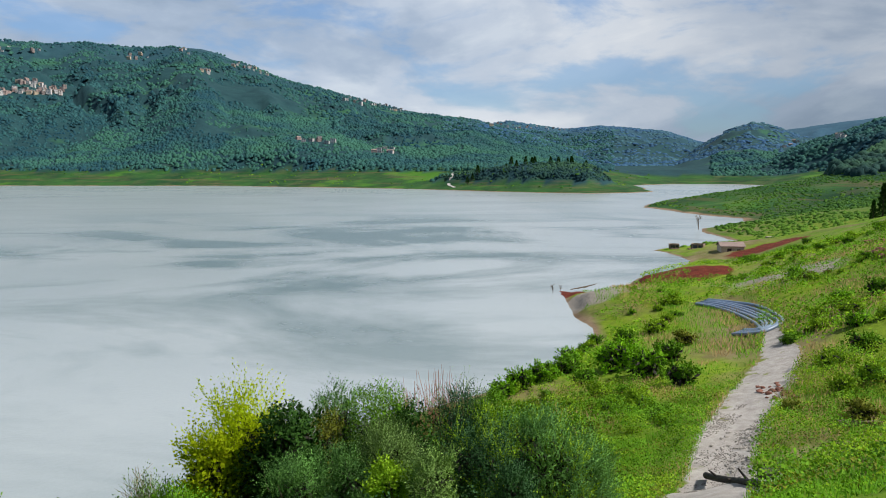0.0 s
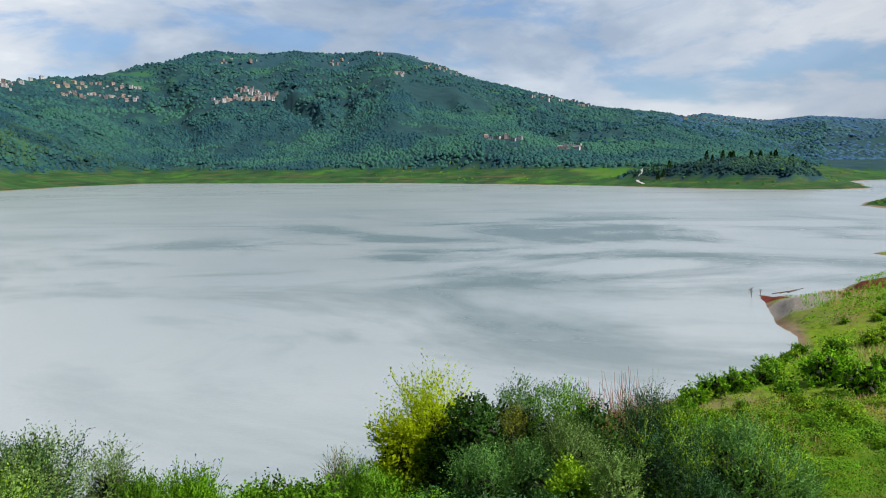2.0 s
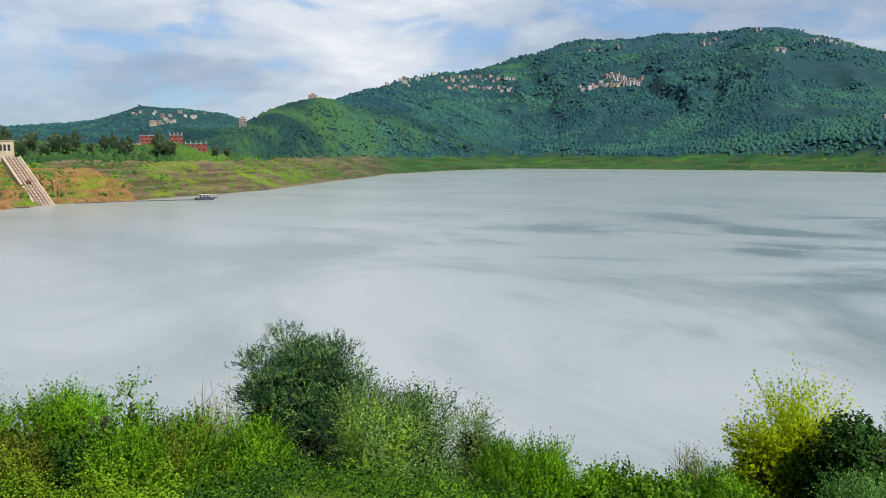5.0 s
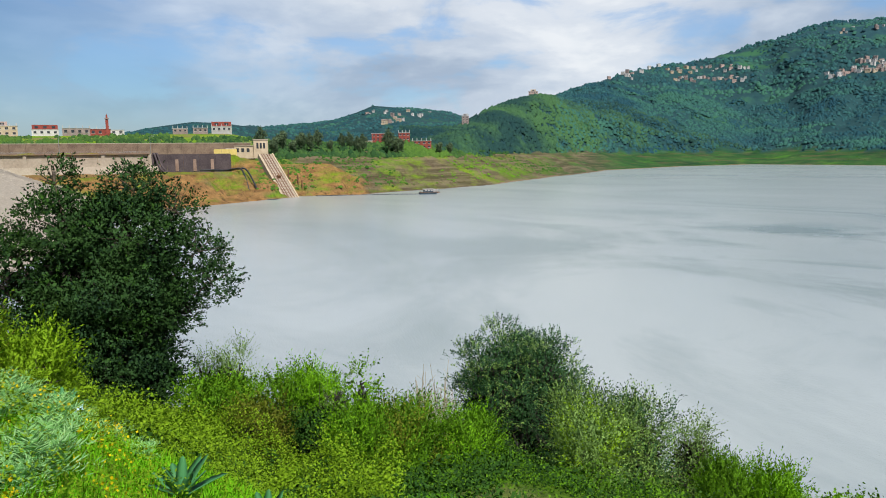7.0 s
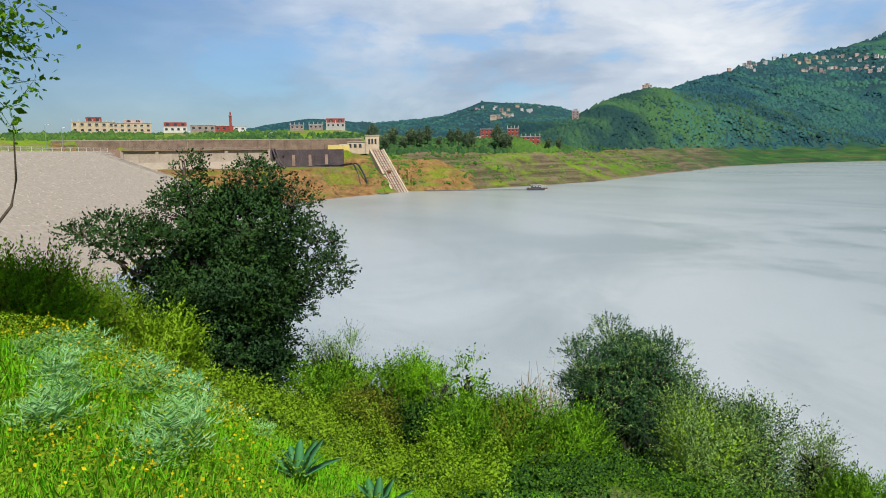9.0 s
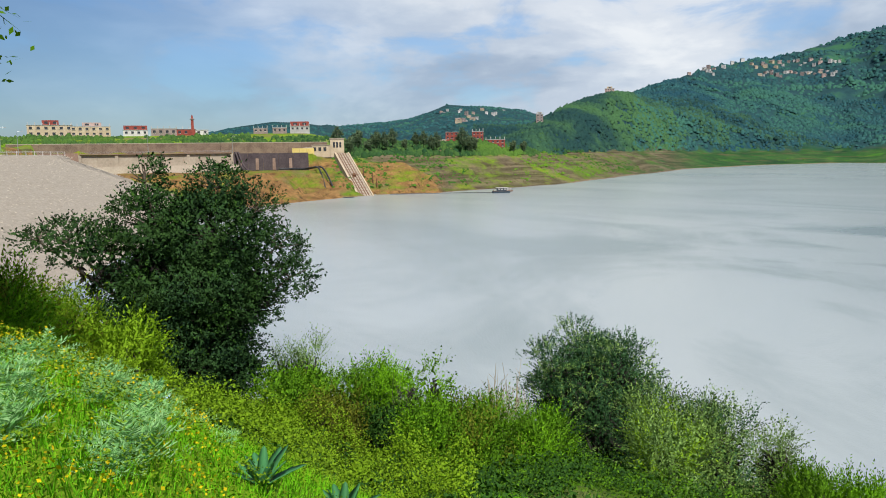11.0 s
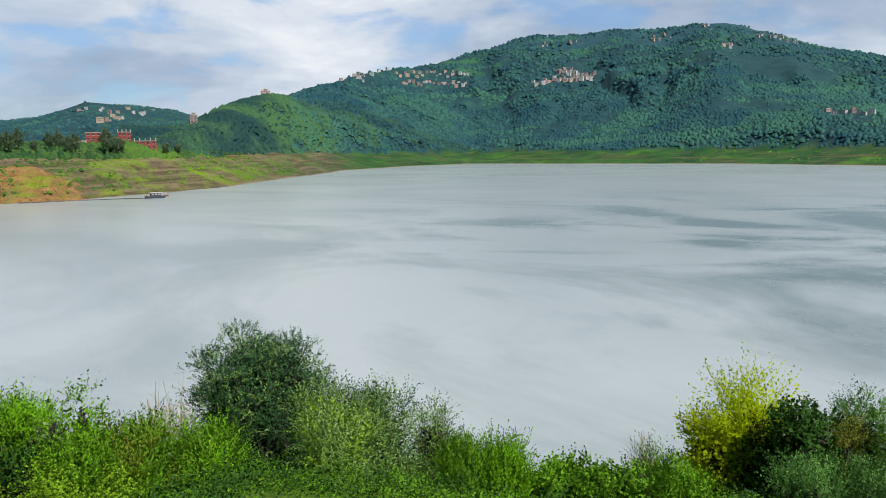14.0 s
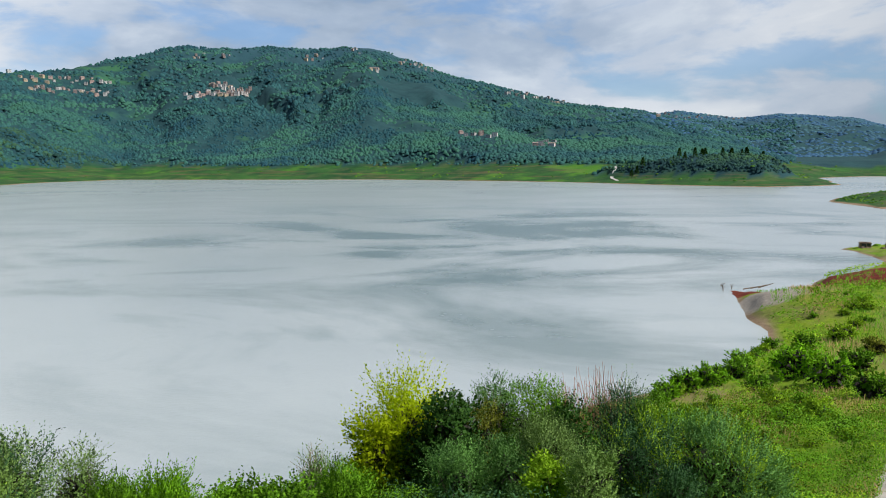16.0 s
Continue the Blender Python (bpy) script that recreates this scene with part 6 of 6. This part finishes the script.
wooded("headland_wood", (36, 62, 430, 1250), 42000, 1.6, 3.0, GREEN_WOOD, "green rounded oak scrub on the headland", 3, 0.27, scale=70, tall=1.2)
wooded("peninsula_scrub", (-16.5, 3, 640, 880), 11000, 0.9, 1.8, GREEN_WOOD, "green scrub on the low wooded point", 4, 0.25, scale=60, tall=0.95, mask=lambda x, y, z, az, d, sd: z > 10.5)
wooded("right_wood", (-38, -19, 400, 760), 7500, 1.8, 3.4, GREEN_WOOD, "dark green wood above the grassy shore", 5, 0.26, scale=80)
wooded("right_hill_wood", (-38, -20, 760, 1450), 9000, 2.4, 4.2, HAZED_MAQUIS, "wooded hill beyond the grassy shore", 6, 0.28, tall=0.85)
wooded("distant_woods", (-32, 0, 1500, 3400), 11000, 4.0, 7.0, HAZED_FAR_WOOD, "woods on distant hills with blue haze in their colour", 7, 0.34, scale=300, tall=0.5)
wooded("left_hill_woods", (54, 100, 900, 2050), 10000, 2.4, 4.4, HAZED_MAQUIS, "dark woods on the low hills beyond the dam", 8, 0.43, scale=200, tall=0.75)
wooded("terrace_scrub", (66, 100, 405, 600), 3600, 0.7, 2.0, HEDGE_DARK, "green bushes on the terrace above the spillway", 9, 0.42, False, 30, mask=lambda x, y, z, az, d, sd: ((d > 460) | (az < 72)) & (z > 20) & (d < 556) & (sd > 46))
wooded("slope_top_scrub", (53, 73.2, 380, 640), 4000, 0.9, 2.1, HEDGE_DARK, "dense dark green scrub along the top of the bank", 14, 0.30, False, 28, mask=lambda x, y, z, az, d, sd: (z > 17.5) & (sd > 36 + 8 * fbm(x, y, 20, 2, 5)) & (sd < 150))
wooded("bank_edge_scrub", (54.5, 73, 425, 530), 9500, 0.9, 2.2, HEDGE_DARK, "dense scrub hanging over the edge of the bank", 15, 0.33, False, 24, tall=1.3, mask=lambda x, y, z, az, d, sd: (z > 18.3 + 1.5 * fbm(x, y, 14, 2, 6)) & (sd < 80))
wooded("bank_scrub", (46, 73, 330, 700), 13000, 0.35, 1.1, HEDGE, "small green bushes on the eroded bank", 10, 0.46, False, 30, tall=0.8, mask=lambda x, y, z, az, d, sd: (z > 3) & (z < 22))
wooded("shore_scrub", (-36, -14, 190, 480), 14000, 0.35, 0.95, HEDGE, "low green bushes on the grassy point", 11, 0.38, False, 26, tall=0.7, mask=lambda x, y, z, az, d, sd: (z < 20) & (sd > 5))
wooded("belt_scrub", (-16, 40, 640, 1120), 2600, 0.8, 2.0, HEDGE, "low bushes on the drained shore", 12, 0.52, False, 40, tall=0.7, mask=lambda x, y, z, az, d, sd: (sd < 100) & (z > 3))


# ---- trees that stand out ----
def pine(m, h, r, seed, kind="dark", name="pine_tree", label="dark conical pine standing on the wooded point", group="pines on the point", tiers=7, n=900, leaf=0.55):
    rng = np.random.default_rng(seed)
    ob = thing(name, m, label, "tree", group)
    part("trunk", tube(bmesh.new(), [(0, 0, -0.5), (0.05, 0, h * 0.5), (0, 0, h * 0.97)], 0.03 * h, 7, 0.006 * h), MAT["bark"], ob, smooth=True)
    t = rng.random(n) ** 0.8
    a = rng.uniform(0, 2 * np.pi, n)
    tier = 0.75 + 0.25 * np.sin(t * tiers * 2 * np.pi)
    rad = r * (1 - t) ** 0.75 * tier * (0.35 + 0.65 * rng.random(n) ** 0.5)
    P = np.c_[np.cos(a) * rad, np.sin(a) * rad, h * (0.16 + 0.84 * t)]
    A = unit(np.c_[np.cos(a), np.sin(a), 0.25 + 0.5 * t] + rng.normal(size=(n, 3)) * 0.3)
    S = unit(np.cross(A, rng.normal(size=A.shape)))
    k = 0.7 + 0.7 * rng.random(n)
    new("crown", quads_mesh("crown", P, A, S, leaf * k, leaf * 0.45 * k, LEAF[kind])).parent = ob
    return ob


rp = random.Random(8)
pines = [pine(at(-5.3, 742), 9.5, 2.6, 1, leaf=0.9), pine(at(-8.9, 735), 9.0, 3.0, 2, leaf=0.9)]
for a in (-4.9, -5.7, -6.4, -7.1, -7.8, -8.3, -9.3, -9.9, -10.5, -11.0, -6.9, -9.6, -2.3, -2.7, -1.9):
    o_ = pines[rp.random() < 0.5]
    c_ = copy_thing(o_, at(a, rp.uniform(722, 755)))
    k = rp.uniform(0.65, 1.1)
    c_.scale = (k, k, k)
cyp = pine(at(-31.0, 205), 11.0, 1.9, 5, name="cypress_tree", label="dark dense cypress on the grassy slope", group="cypresses on the slope", n=3200, leaf=0.42)
for a, d, k in ((-31.6, 210, 0.85), (-30.45, 216, 0.7), (-32.2, 200, 0.9)):
    copy_thing(cyp, at(a, d)).scale = (k, k, k)


def broad_tree(m, h, r, seed, kind, name, label, group, n=520, leaf=0.6):
    rng = np.random.default_rng(seed)
    lo = [(0, 0, h * 0.62, r * 0.7, h * 0.25), (r * 0.4, 0.1, h * 0.78, r * 0.45, h * 0.16), (-r * 0.45, 0, h * 0.55, r * 0.45, h * 0.18), (0.1 * r, 0.2, h * 0.4, r * 0.5, h * 0.15), (-0.1 * r, 0, h * 0.86, r * 0.35, h * 0.13)]
    ob = thing(name, m, label, "tree", group)
    part("trunk", tube(bmesh.new(), [(0, 0, -0.5), (0.1, 0, h * 0.35), (0, 0.1, h * 0.8)], 0.028 * h, 7, 0.01 * h), MAT["bark"], ob, smooth=True)
    for k in range(5):
        x, y, z, a, b = lo[k]
        part("limb", tube(bmesh.new(), [(0, 0, h * 0.28), (x * 0.5, y, z * 0.8), (x, y, z)], 0.012 * h, 5, 0.004 * h, cap=False), MAT["bark"], ob)
    new("crown", foliage("crown", rng, lo, n, 4, leaf, leaf * 0.5, leaf * 1.4, 0.2, LEAF[kind], 0.4, 0.3, -0.8, 0.15)).parent = ob
    return ob


euca = [broad_tree(at(70.2, 436), 8.5, 2.8, 11, "euca", "eucalyptus_tree", "tall grey-green eucalyptus behind the bank", "eucalyptus trees"),
        broad_tree(at(65.3, 440), 10.5, 3.2, 12, "euca", "eucalyptus_tree", "tall dark eucalyptus beside the brick house", "eucalyptus trees")]
for a, d, k in ((71.6, 430, 0.9), (71.0, 445, 1.0), (69.6, 440, 0.95), (68.9, 436, 0.8), (68.3, 446, 0.85), (67.4, 440, 0.6), (65.9, 446, 0.75), (64.9, 436, 0.8), (62.9, 440, 1.0), (62.4, 438, 0.9), (62.0, 444, 0.75), (72.5, 446, 0.95), (59.0, 470, 0.7), (58.2, 480, 0.7), (66.5, 450, 0.7)):
    while ground_z(*polar(a, d)) < 18.5 and d < 520:
        d += 8
    copy_thing(euca[int(a * 10) % 2], at(a, d)).scale = (k * 1.25, k * 1.25, k * 1.45)

# ---- pale roads across the water ----
def road_strip(name, pts, w, label):
    bm = bmesh.new()
    prev = None
    line_ = curve_pts([(*polar(a, d), 0) for a, d in pts], 6)
    for i, p in enumerate(line_):
        q, o = line_[min(i + 1, len(line_) - 1)], line_[max(i - 1, 0)]
        way = (q - o).normalized()
        s_ = Vector((-way.y, way.x, 0)) * w / 2
        ring = []
        for e in (p - s_, p + s_):
            ring.append(bm.verts.new((e.x, e.y, max(ground_z(e.x, e.y), ground_z(p.x, p.y)) + 0.3)))
        if prev:
            bm.faces.new((prev[0], ring[0], ring[1], prev[1]))
        prev = ring
    me = bpy.data.meshes.new(name)
    bm.to_mesh(me); bm.free()
    me.materials.append(MAT["asphalt"])
    ob = tagged(new(name, me), label, "road", kind="structure")
    return ob


road_strip("road_point", [(-0.9, 830), (-0.5, 800), (-0.75, 770), (-0.45, 745), (-0.9, 722)], 3.0, "pale dirt road over the saddle of the point")
road_strip("road_headland", [(56.75, 705), (56.5, 690), (56.35, 675), (56.5, 660), (56.4, 645), (56.15, 632)], 3.0, "pale road round the headland")
road_strip("road_farm", [(11.9, 1270), (11.5, 1262), (11.0, 1262)], 6, "pale track beside a hillside farm")

# ---- ruined huts on the low spit ----
def hut(m, w, dp, h, label, roofed=True, seed=1):
    rng = random.Random(seed)
    ob = thing("ruined_hut", m, label, "hut", "ruined huts on the spit")
    t = 0.35
    for nm, c, s_ in (("front_wall", (0, -dp / 2, h / 2), (w, t, h)), ("back_wall", (0, dp / 2, h / 2), (w, t, h * 0.95)), ("side_wall", (-w / 2 + t / 2, 0, h / 2), (t, dp - t, h)), ("side_wall", (w / 2 - t / 2, 0, h / 2), (t, dp - t, h * 0.9))):
        bm = boxes(((c[0], c[1], c[2] - 0.3), (s_[0], s_[1], s_[2] + 0.6)))
        part(nm, bm, MAT["plaster" if roofed else "rubble"], ob)
    if roofed:
        for s_ in (-1, 1):
            bm = bmesh.new()
            o = 0.3
            vs = [bm.verts.new(q) for q in ((-w / 2 - o, s_ * (dp / 2 + o), h - 0.1), (w / 2 + o, s_ * (dp / 2 + o), h - 0.1), (w / 2 + o, 0, h + dp * 0.2), (-w / 2 - o, 0, h + dp * 0.2))]
            up2 = [bm.verts.new(v.co + Vector((0, 0, 0.12))) for v in vs]
            bm.faces.new(vs); bm.faces.new(up2)
            for k in range(4):
                bm.faces.new((vs[k], vs[(k + 1) % 4], up2[(k + 1) % 4], up2[k]))
            part("roof", bm, MAT["tile"], ob)
        bm = bmesh.new()
        vs = [bm.verts.new(q) for q in ((-w / 2, -dp / 2, h - .1), (-w / 2, dp / 2, h - .1), (-w / 2, 0, h + dp * 0.18))]
        bm.faces.new(vs)
        part("gable", bm, MAT["plaster"], ob)
        bm = bmesh.new()
        vs = [bm.verts.new(q) for q in ((w / 2, -dp / 2, h - .1), (w / 2, dp / 2, h - .1), (w / 2, 0, h + dp * 0.18))]
        bm.faces.new(vs)
        part("gable", bm, MAT["plaster"], ob)
    part("doorway", boxes(((-w * 0.15, -dp / 2 - 0.02, h * 0.4), (0.9, t + 0.06, h * 0.75))), MAT["pane"], ob)
    part("window", boxes(((w * 0.25, -dp / 2 - 0.02, h * 0.55), (0.7, t + 0.06, 0.6))), MAT["pane"], ob)
    for k in range(9):
        bm = bmesh.new()
        bmesh.ops.create_icosphere(bm, subdivisions=1, radius=rng.uniform(0.15, 0.4))
        for v in bm.verts:
            v.co = v.co * rng.uniform(0.7, 1.2) + Vector((0, 0, 0))
        sx = rng.uniform(-w * 0.6, w * 0.6)
        bmesh.ops.translate(bm, verts=bm.verts, vec=(sx, -dp / 2 - rng.uniform(0.3, 1.2), 0.05))
        part("fallen_stone", bm, MAT["rubble"], ob)
    return ob


hut(at(-21.55, 176, 0.9, 14), 4.9, 3.8, 2.1, "ruined plaster hut with a tiled gable roof on the spit")
hut(at(-19.3, 186, 0.9, -10), 2.9, 2.4, 1.35, "small roofless stone ruin on the spit", False, 2)
hut(at(-17.6, 189, 0.6, 6), 2.3, 2.0, 1.15, "low square stone ruin at the spit's end", False, 3)
slab = thing("concrete_slab", at(-24.4, 196, lift=0.1), "pale concrete slab lying in the grass", "slab")
part("slab", boxes(((0, 0, 0.25), (3.4, 2.0, 0.5), 0.3)), MAT["concrete"], slab)

# ---- dead trees standing in the shallows ----
def dead_tree(m, h, n, seed, label):
    rng = np.random.default_rng(seed)
    ob = thing("dead_tree", m, label, "tree")
    part("trunk", tube(bmesh.new(), curve_pts([(0, 0, -1.5), (0.1, 0, h * 0.4), (-0.1, 0, h * 0.75)], 4), 0.035 * h, 7, 0.015 * h), MAT["dead_wood"], ob)
    for k in range(n):
        a, e = rng.uniform(0, 2 * math.pi), rng.uniform(0.4, 1.2)
        b = Vector((0, 0, h * rng.uniform(0.15, 0.75)))
        L = h * rng.uniform(0.3, 0.55)
        tip = b + Vector((math.cos(a) * math.cos(e), math.sin(a) * math.cos(e), math.sin(e))) * L
        bm = tube(bmesh.new(), [b, b.lerp(tip, 0.5) + Vector((0, 0, 0.08 * h)), tip], 0.012 * h, 5, 0.004 * h, cap=False)
        for q in range(4):
            s_ = b.lerp(tip, rng.uniform(0.4, 0.95))
            tube(bm, [s_, s_ + Vector(rng.normal(size=3) * 0.07 * h) + Vector((0, 0, 0.08 * h))], 0.005 * h, 4, 0.003 * h, cap=False)
        part("branch", bm, MAT["dead_wood"], ob)
    return ob


dead_tree(at(-19.25, 258, 0.0), 4.6, 12, 3, "bare dead tree standing in shallow water")
dead_tree(at(-8.6, 119, 0.0), 1.5, 16, 4, "bare drowned bush standing in shallow water")
dead_tree(at(-9.2, 121, 0.0), 1.1, 12, 5, "bare drowned bush beside a red spit")
for k in range(3):
    x0, y0 = polar(-10.0 - 0.5 * k, 121.0 + k)
    x1, y1 = polar(-11.2 - 0.4 * k, 121.5 + k)
    lg = thing("driftwood", pose(0, 0, 0), "thin pale driftwood pole on the red spit", "log", "driftwood on the spit")
    part("pole", tube(bmesh.new(), [(x0, y0, 0.35), (x1, y1, 0.9 + 0.1 * k)], 0.09, 6, 0.05), MAT["dead_wood"], lg)

# ---- plastic pipes lying beside the track ----
def sight(az, el, d0=20.0, d1=240.0):
    return view_hit(az, el, d0, d1, 0.5)


PIPE_BEND = [(-19.8, -9.85), (-21.2, -9.95), (-22.8, -10.3), (-23.9, -10.75), (-24.35, -11.2), (-23.7, -11.7), (-22.3, -11.95)]
base_line = [Vector(sight(a, e)[:3]) for a, e in PIPE_BEND]
for k in range(6):
    pts_ = []
    for i, p in enumerate(base_line):
        q, o = base_line[min(i + 1, 6)], base_line[max(i - 1, 0)]
        way = (q - o).normalized()
        s_ = Vector((way.y, -way.x, 0)).normalized()
        e = p - s_ * (0.44 * (k - 2.5)) * (1.0 + 0.25 * math.sin(i + k))
        pts_.append((e.x, e.y, ground_z(e.x, e.y) + 0.2))
    pipe_line("plastic_pipe", pts_, 0.18, MAT["blue_pipe"], "long blue-grey plastic pipe lying beside the track", "plastic pipes by the track", 12, 10)

# ---- shrubs on the bank ----
bank_protos = [plant("bank_shrub", pose(0, -300 - 10 * k, -50), lab, "bush", 300 + k, h, r, kind, twigs=int(tw * 0.62), per=6, leaf=0.125, width=0.075, twig=0.36, up=0.4, stems=8, core=0.3, gap=0.1, group="shrubs on the bank")
               for k, (h, r, kind, tw, lab) in enumerate(((1.7, 1.5, "green", 420, "rounded green shrub on the grassy bank"), (2.1, 1.7, "bright", 480, "tall bright green shrub on the grassy bank"), (1.4, 1.5, "lime", 400, "lime-green shrub on the grassy bank"),
                                                          (1.2, 1.2, "lime", 330, "yellow-green shrub on the grassy bank"), (1.3, 1.3, "brownish", 330, "brownish shrub on the grassy bank")))]
# the larger shrubs between the track and the water, then the rest in clumps
for a, el, k, s_ in ((-6.2, -17.0, 1, 1.0), (-8.0, -16.4, 1, 1.0), (-10.0, -15.6, 0, 1.1), (-13.6, -15.2, 1, 1.45), (-15.8, -15.6, 1, 1.35), (-17.4, -14.3, 0, 1.2), (-18.4, -15.9, 0, 1.2), (-15.3, -17.8, 3, 1.1), (-12.4, -17.3, 2, 0.9), (-11.2, -16.5, 0, 0.9), (-14.2, -13.2, 0, 1.0), (-16.5, -12.2, 2, 1.1), (-18.6, -13.0, 4, 1.2),
                  (-28.5, -13.6, 2, 0.9), (-30.3, -12.4, 0, 1.0), (-29.4, -15.2, 3, 0.9), (-31.2, -14.2, 2, 1.0), (-27.6, -11.2, 3, 0.9), (-29.6, -9.8, 2, 0.9), (-31.0, -8.4, 0, 1.0), (-30.7, -17.0, 4, 0.9)):
    x, y, z, d = sight(a, el)
    copy_thing(bank_protos[k], pose(x, y, z, 0, 0, 70 * k + a * 31)).scale = (s_,) * 3
for k in range(16):
    a = -4.2 - 0.52 * k
    d = float(np.interp(-a, [4, 4.8, 9.2, 11.7, 12.6], [64, 66, 76, 87, 92])) - 4.5
    x, y = polar(a, d)
    s_ = 0.65 + 0.3 * ((k * 37) % 10) / 10
    copy_thing(bank_protos[(0, 1, 2, 0, 3)[k % 5]], pose(float(x), float(y), ground_z(x, y) - 0.1, 0, 0, 47 * k)).scale = (s_,) * 3
rb = np.random.default_rng(4)
cx, cy, cz, ca, cd = scatter(rb, -36, -5, 30, 150, 1500)
ok = off_track(cx, cy, ca, cd) & (inland(cx, cy) > 4.5) & (fbm(cx, cy, 9, 3, 40) > 0.53)
ok &= ~((cd < 45) & (ca > -25)) & ~((np.abs(ca + 12.2) < 2.4) & (cd > 97)) & ~((np.abs(ca + 17) < 4.6) & (cd > 108)) & ~((ca > -25.5) & (ca < -19) & (cd > 78) & (cd < 112))
for i in np.nonzero(ok)[0][:190]:
    s_ = float(rb.uniform(0.35, 0.8))
    copy_thing(bank_protos[int(rb.choice((0, 0, 1, 2, 2, 3, 3, 4)))], pose(float(cx[i]), float(cy[i]), float(cz[i]) - 0.1, 0, 0, float(rb.uniform(0, 360)))).scale = (s_, s_, s_ * float(rb.uniform(0.75, 1.1)))
for pr in bank_protos:
    for ch in (*pr.children_recursive, pr):
        bpy.data.objects.remove(ch)

# ---- logs, stones and gravel by the track ----
def log(a0, e0, a1, e1, r, mat_, label, seed=1):
    rng = random.Random(seed)
    p, q = Vector(sight(a0, e0, 10)[:3]), Vector(sight(a1, e1, 10)[:3])
    p.z, q.z = p.z + r * 0.8, q.z + r * 0.8
    ob = thing("log", pose(0, 0, 0), label, "log")
    pts_ = [p.lerp(q, t) + Vector((rng.uniform(-1, 1), rng.uniform(-1, 1), rng.uniform(-0.3, 0.6))) * r * 0.7 for t in (0, 0.25, 0.5, 0.75, 1)]
    part("trunk", tube(bmesh.new(), curve_pts(pts_, 5), r, 9, r * 0.6), MAT[mat_], ob, smooth=True)
    for k in range(3):
        b = p.lerp(q, rng.uniform(0.2, 0.9))
        part("branch_stub", tube(bmesh.new(), [b, b + Vector((rng.uniform(-.5, .5), rng.uniform(-.5, .5), rng.uniform(0.1, 0.4)))], r * 0.4, 6, r * 0.2), MAT[mat_], ob)
    return ob


log(-20.7, -22.4, -25.4, -22.5, 0.17, "char", "charred log lying across the track", 1)
log(-24.3, -21.9, -25.6, -21.0, 0.2, "char", "short charred stump on the track", 2)
log(-29.2, -17.5, -32.5, -17.2, 0.2, "dead_wood", "weathered brown log on the grassy slope", 3)
log(-28.9, -19.5, -30.2, -19.8, 0.14, "char", "dark rotten log in the grass", 4)
log(-30.9, -18.6, -33.0, -18.2, 0.12, "char", "dark branch lying on the slope", 5)


def stone(x, y, r, mat_, label, group, rng):
    ob = thing("stone", pose(x, y, ground_z(x, y) + r * 0.15, rng.uniform(-20, 20), rng.uniform(-20, 20), rng.uniform(0, 360)), label, "stone", group)
    bm = bmesh.new()
    bmesh.ops.create_icosphere(bm, subdivisions=2, radius=r)
    o = Vector((rng.uniform(0, 50), rng.uniform(0, 50), 0))
    for v in bm.verts:
        v.co *= 1 + 0.55 * noise.noise(v.co / r * 0.9 + o)
        v.co.z *= 0.65
    part("rock", bm, MAT[mat_], ob)
    return ob


rt = random.Random(14)
for k in range(34):
    x, y, z, d = sight(-25.1 + rt.gauss(0, 0.75), -15.95 + rt.gauss(0, 0.35))
    stone(x, y, rt.uniform(0.08, 0.24), "red_stone", "red-brown stone from a small rockfall", "red stones by the track", rt)
for k in range(70):
    x, y, z, d = sight(-23.3 + rt.gauss(0, 1.5), -19.6 + rt.gauss(0, 1.0), 12)
    stone(x, y, rt.uniform(0.04, 0.13), "stone", "grey broken stone on the washed-out track", "grey stones on the track", rt)
for k in range(16):
    x, y, z, d = sight(-30.6 + rt.gauss(0, 0.9), -5.4 + rt.gauss(0, 0.35))
    stone(x, y, rt.uniform(0.3, 0.8), "red_stone", "brown rock outcrop on the slope's edge", "rocks on the slope", rt)
xs, ys, zs, _, _ = scatter(np.random.default_rng(6), -27, -19, 22, 52, 9000)
on_t = ~off_track(xs, ys, None, None) & (fbm(xs, ys, 2.5, 3, 50) > 0.5)
xs, ys, zs = xs[on_t], ys[on_t], zs[on_t]
r6 = np.random.default_rng(7)
rr6 = r6.uniform(0.02, 0.06, len(xs))
blobs("track_gravel", xs, ys, zs, rr6, rr6 * 0.8, r6, MAT["stone"], "loose grey gravel on the track", "gravel")
# broken stone facing of the dam
dx, dy, dz, da, dd = scatter(np.random.default_rng(12), 84, 100, 100, 310, 5000)
hz = height(dx, dy)
dk = hz[3]
dx, dy, dz = dx[dk], dy[dk], dz[dk]
r8 = np.random.default_rng(13)
rr8 = r8.uniform(0.15, 0.34, len(dx))
blobs("dam_riprap", dx, dy, dz - 0.1, rr8, rr8 * 0.7, r8, simple("pale_riprap", (0.27, 0.235, 0.185), (0.43, 0.38, 0.31), 0.8, 0.95, island=True), "pale broken stone facing of the dam", "riprap")
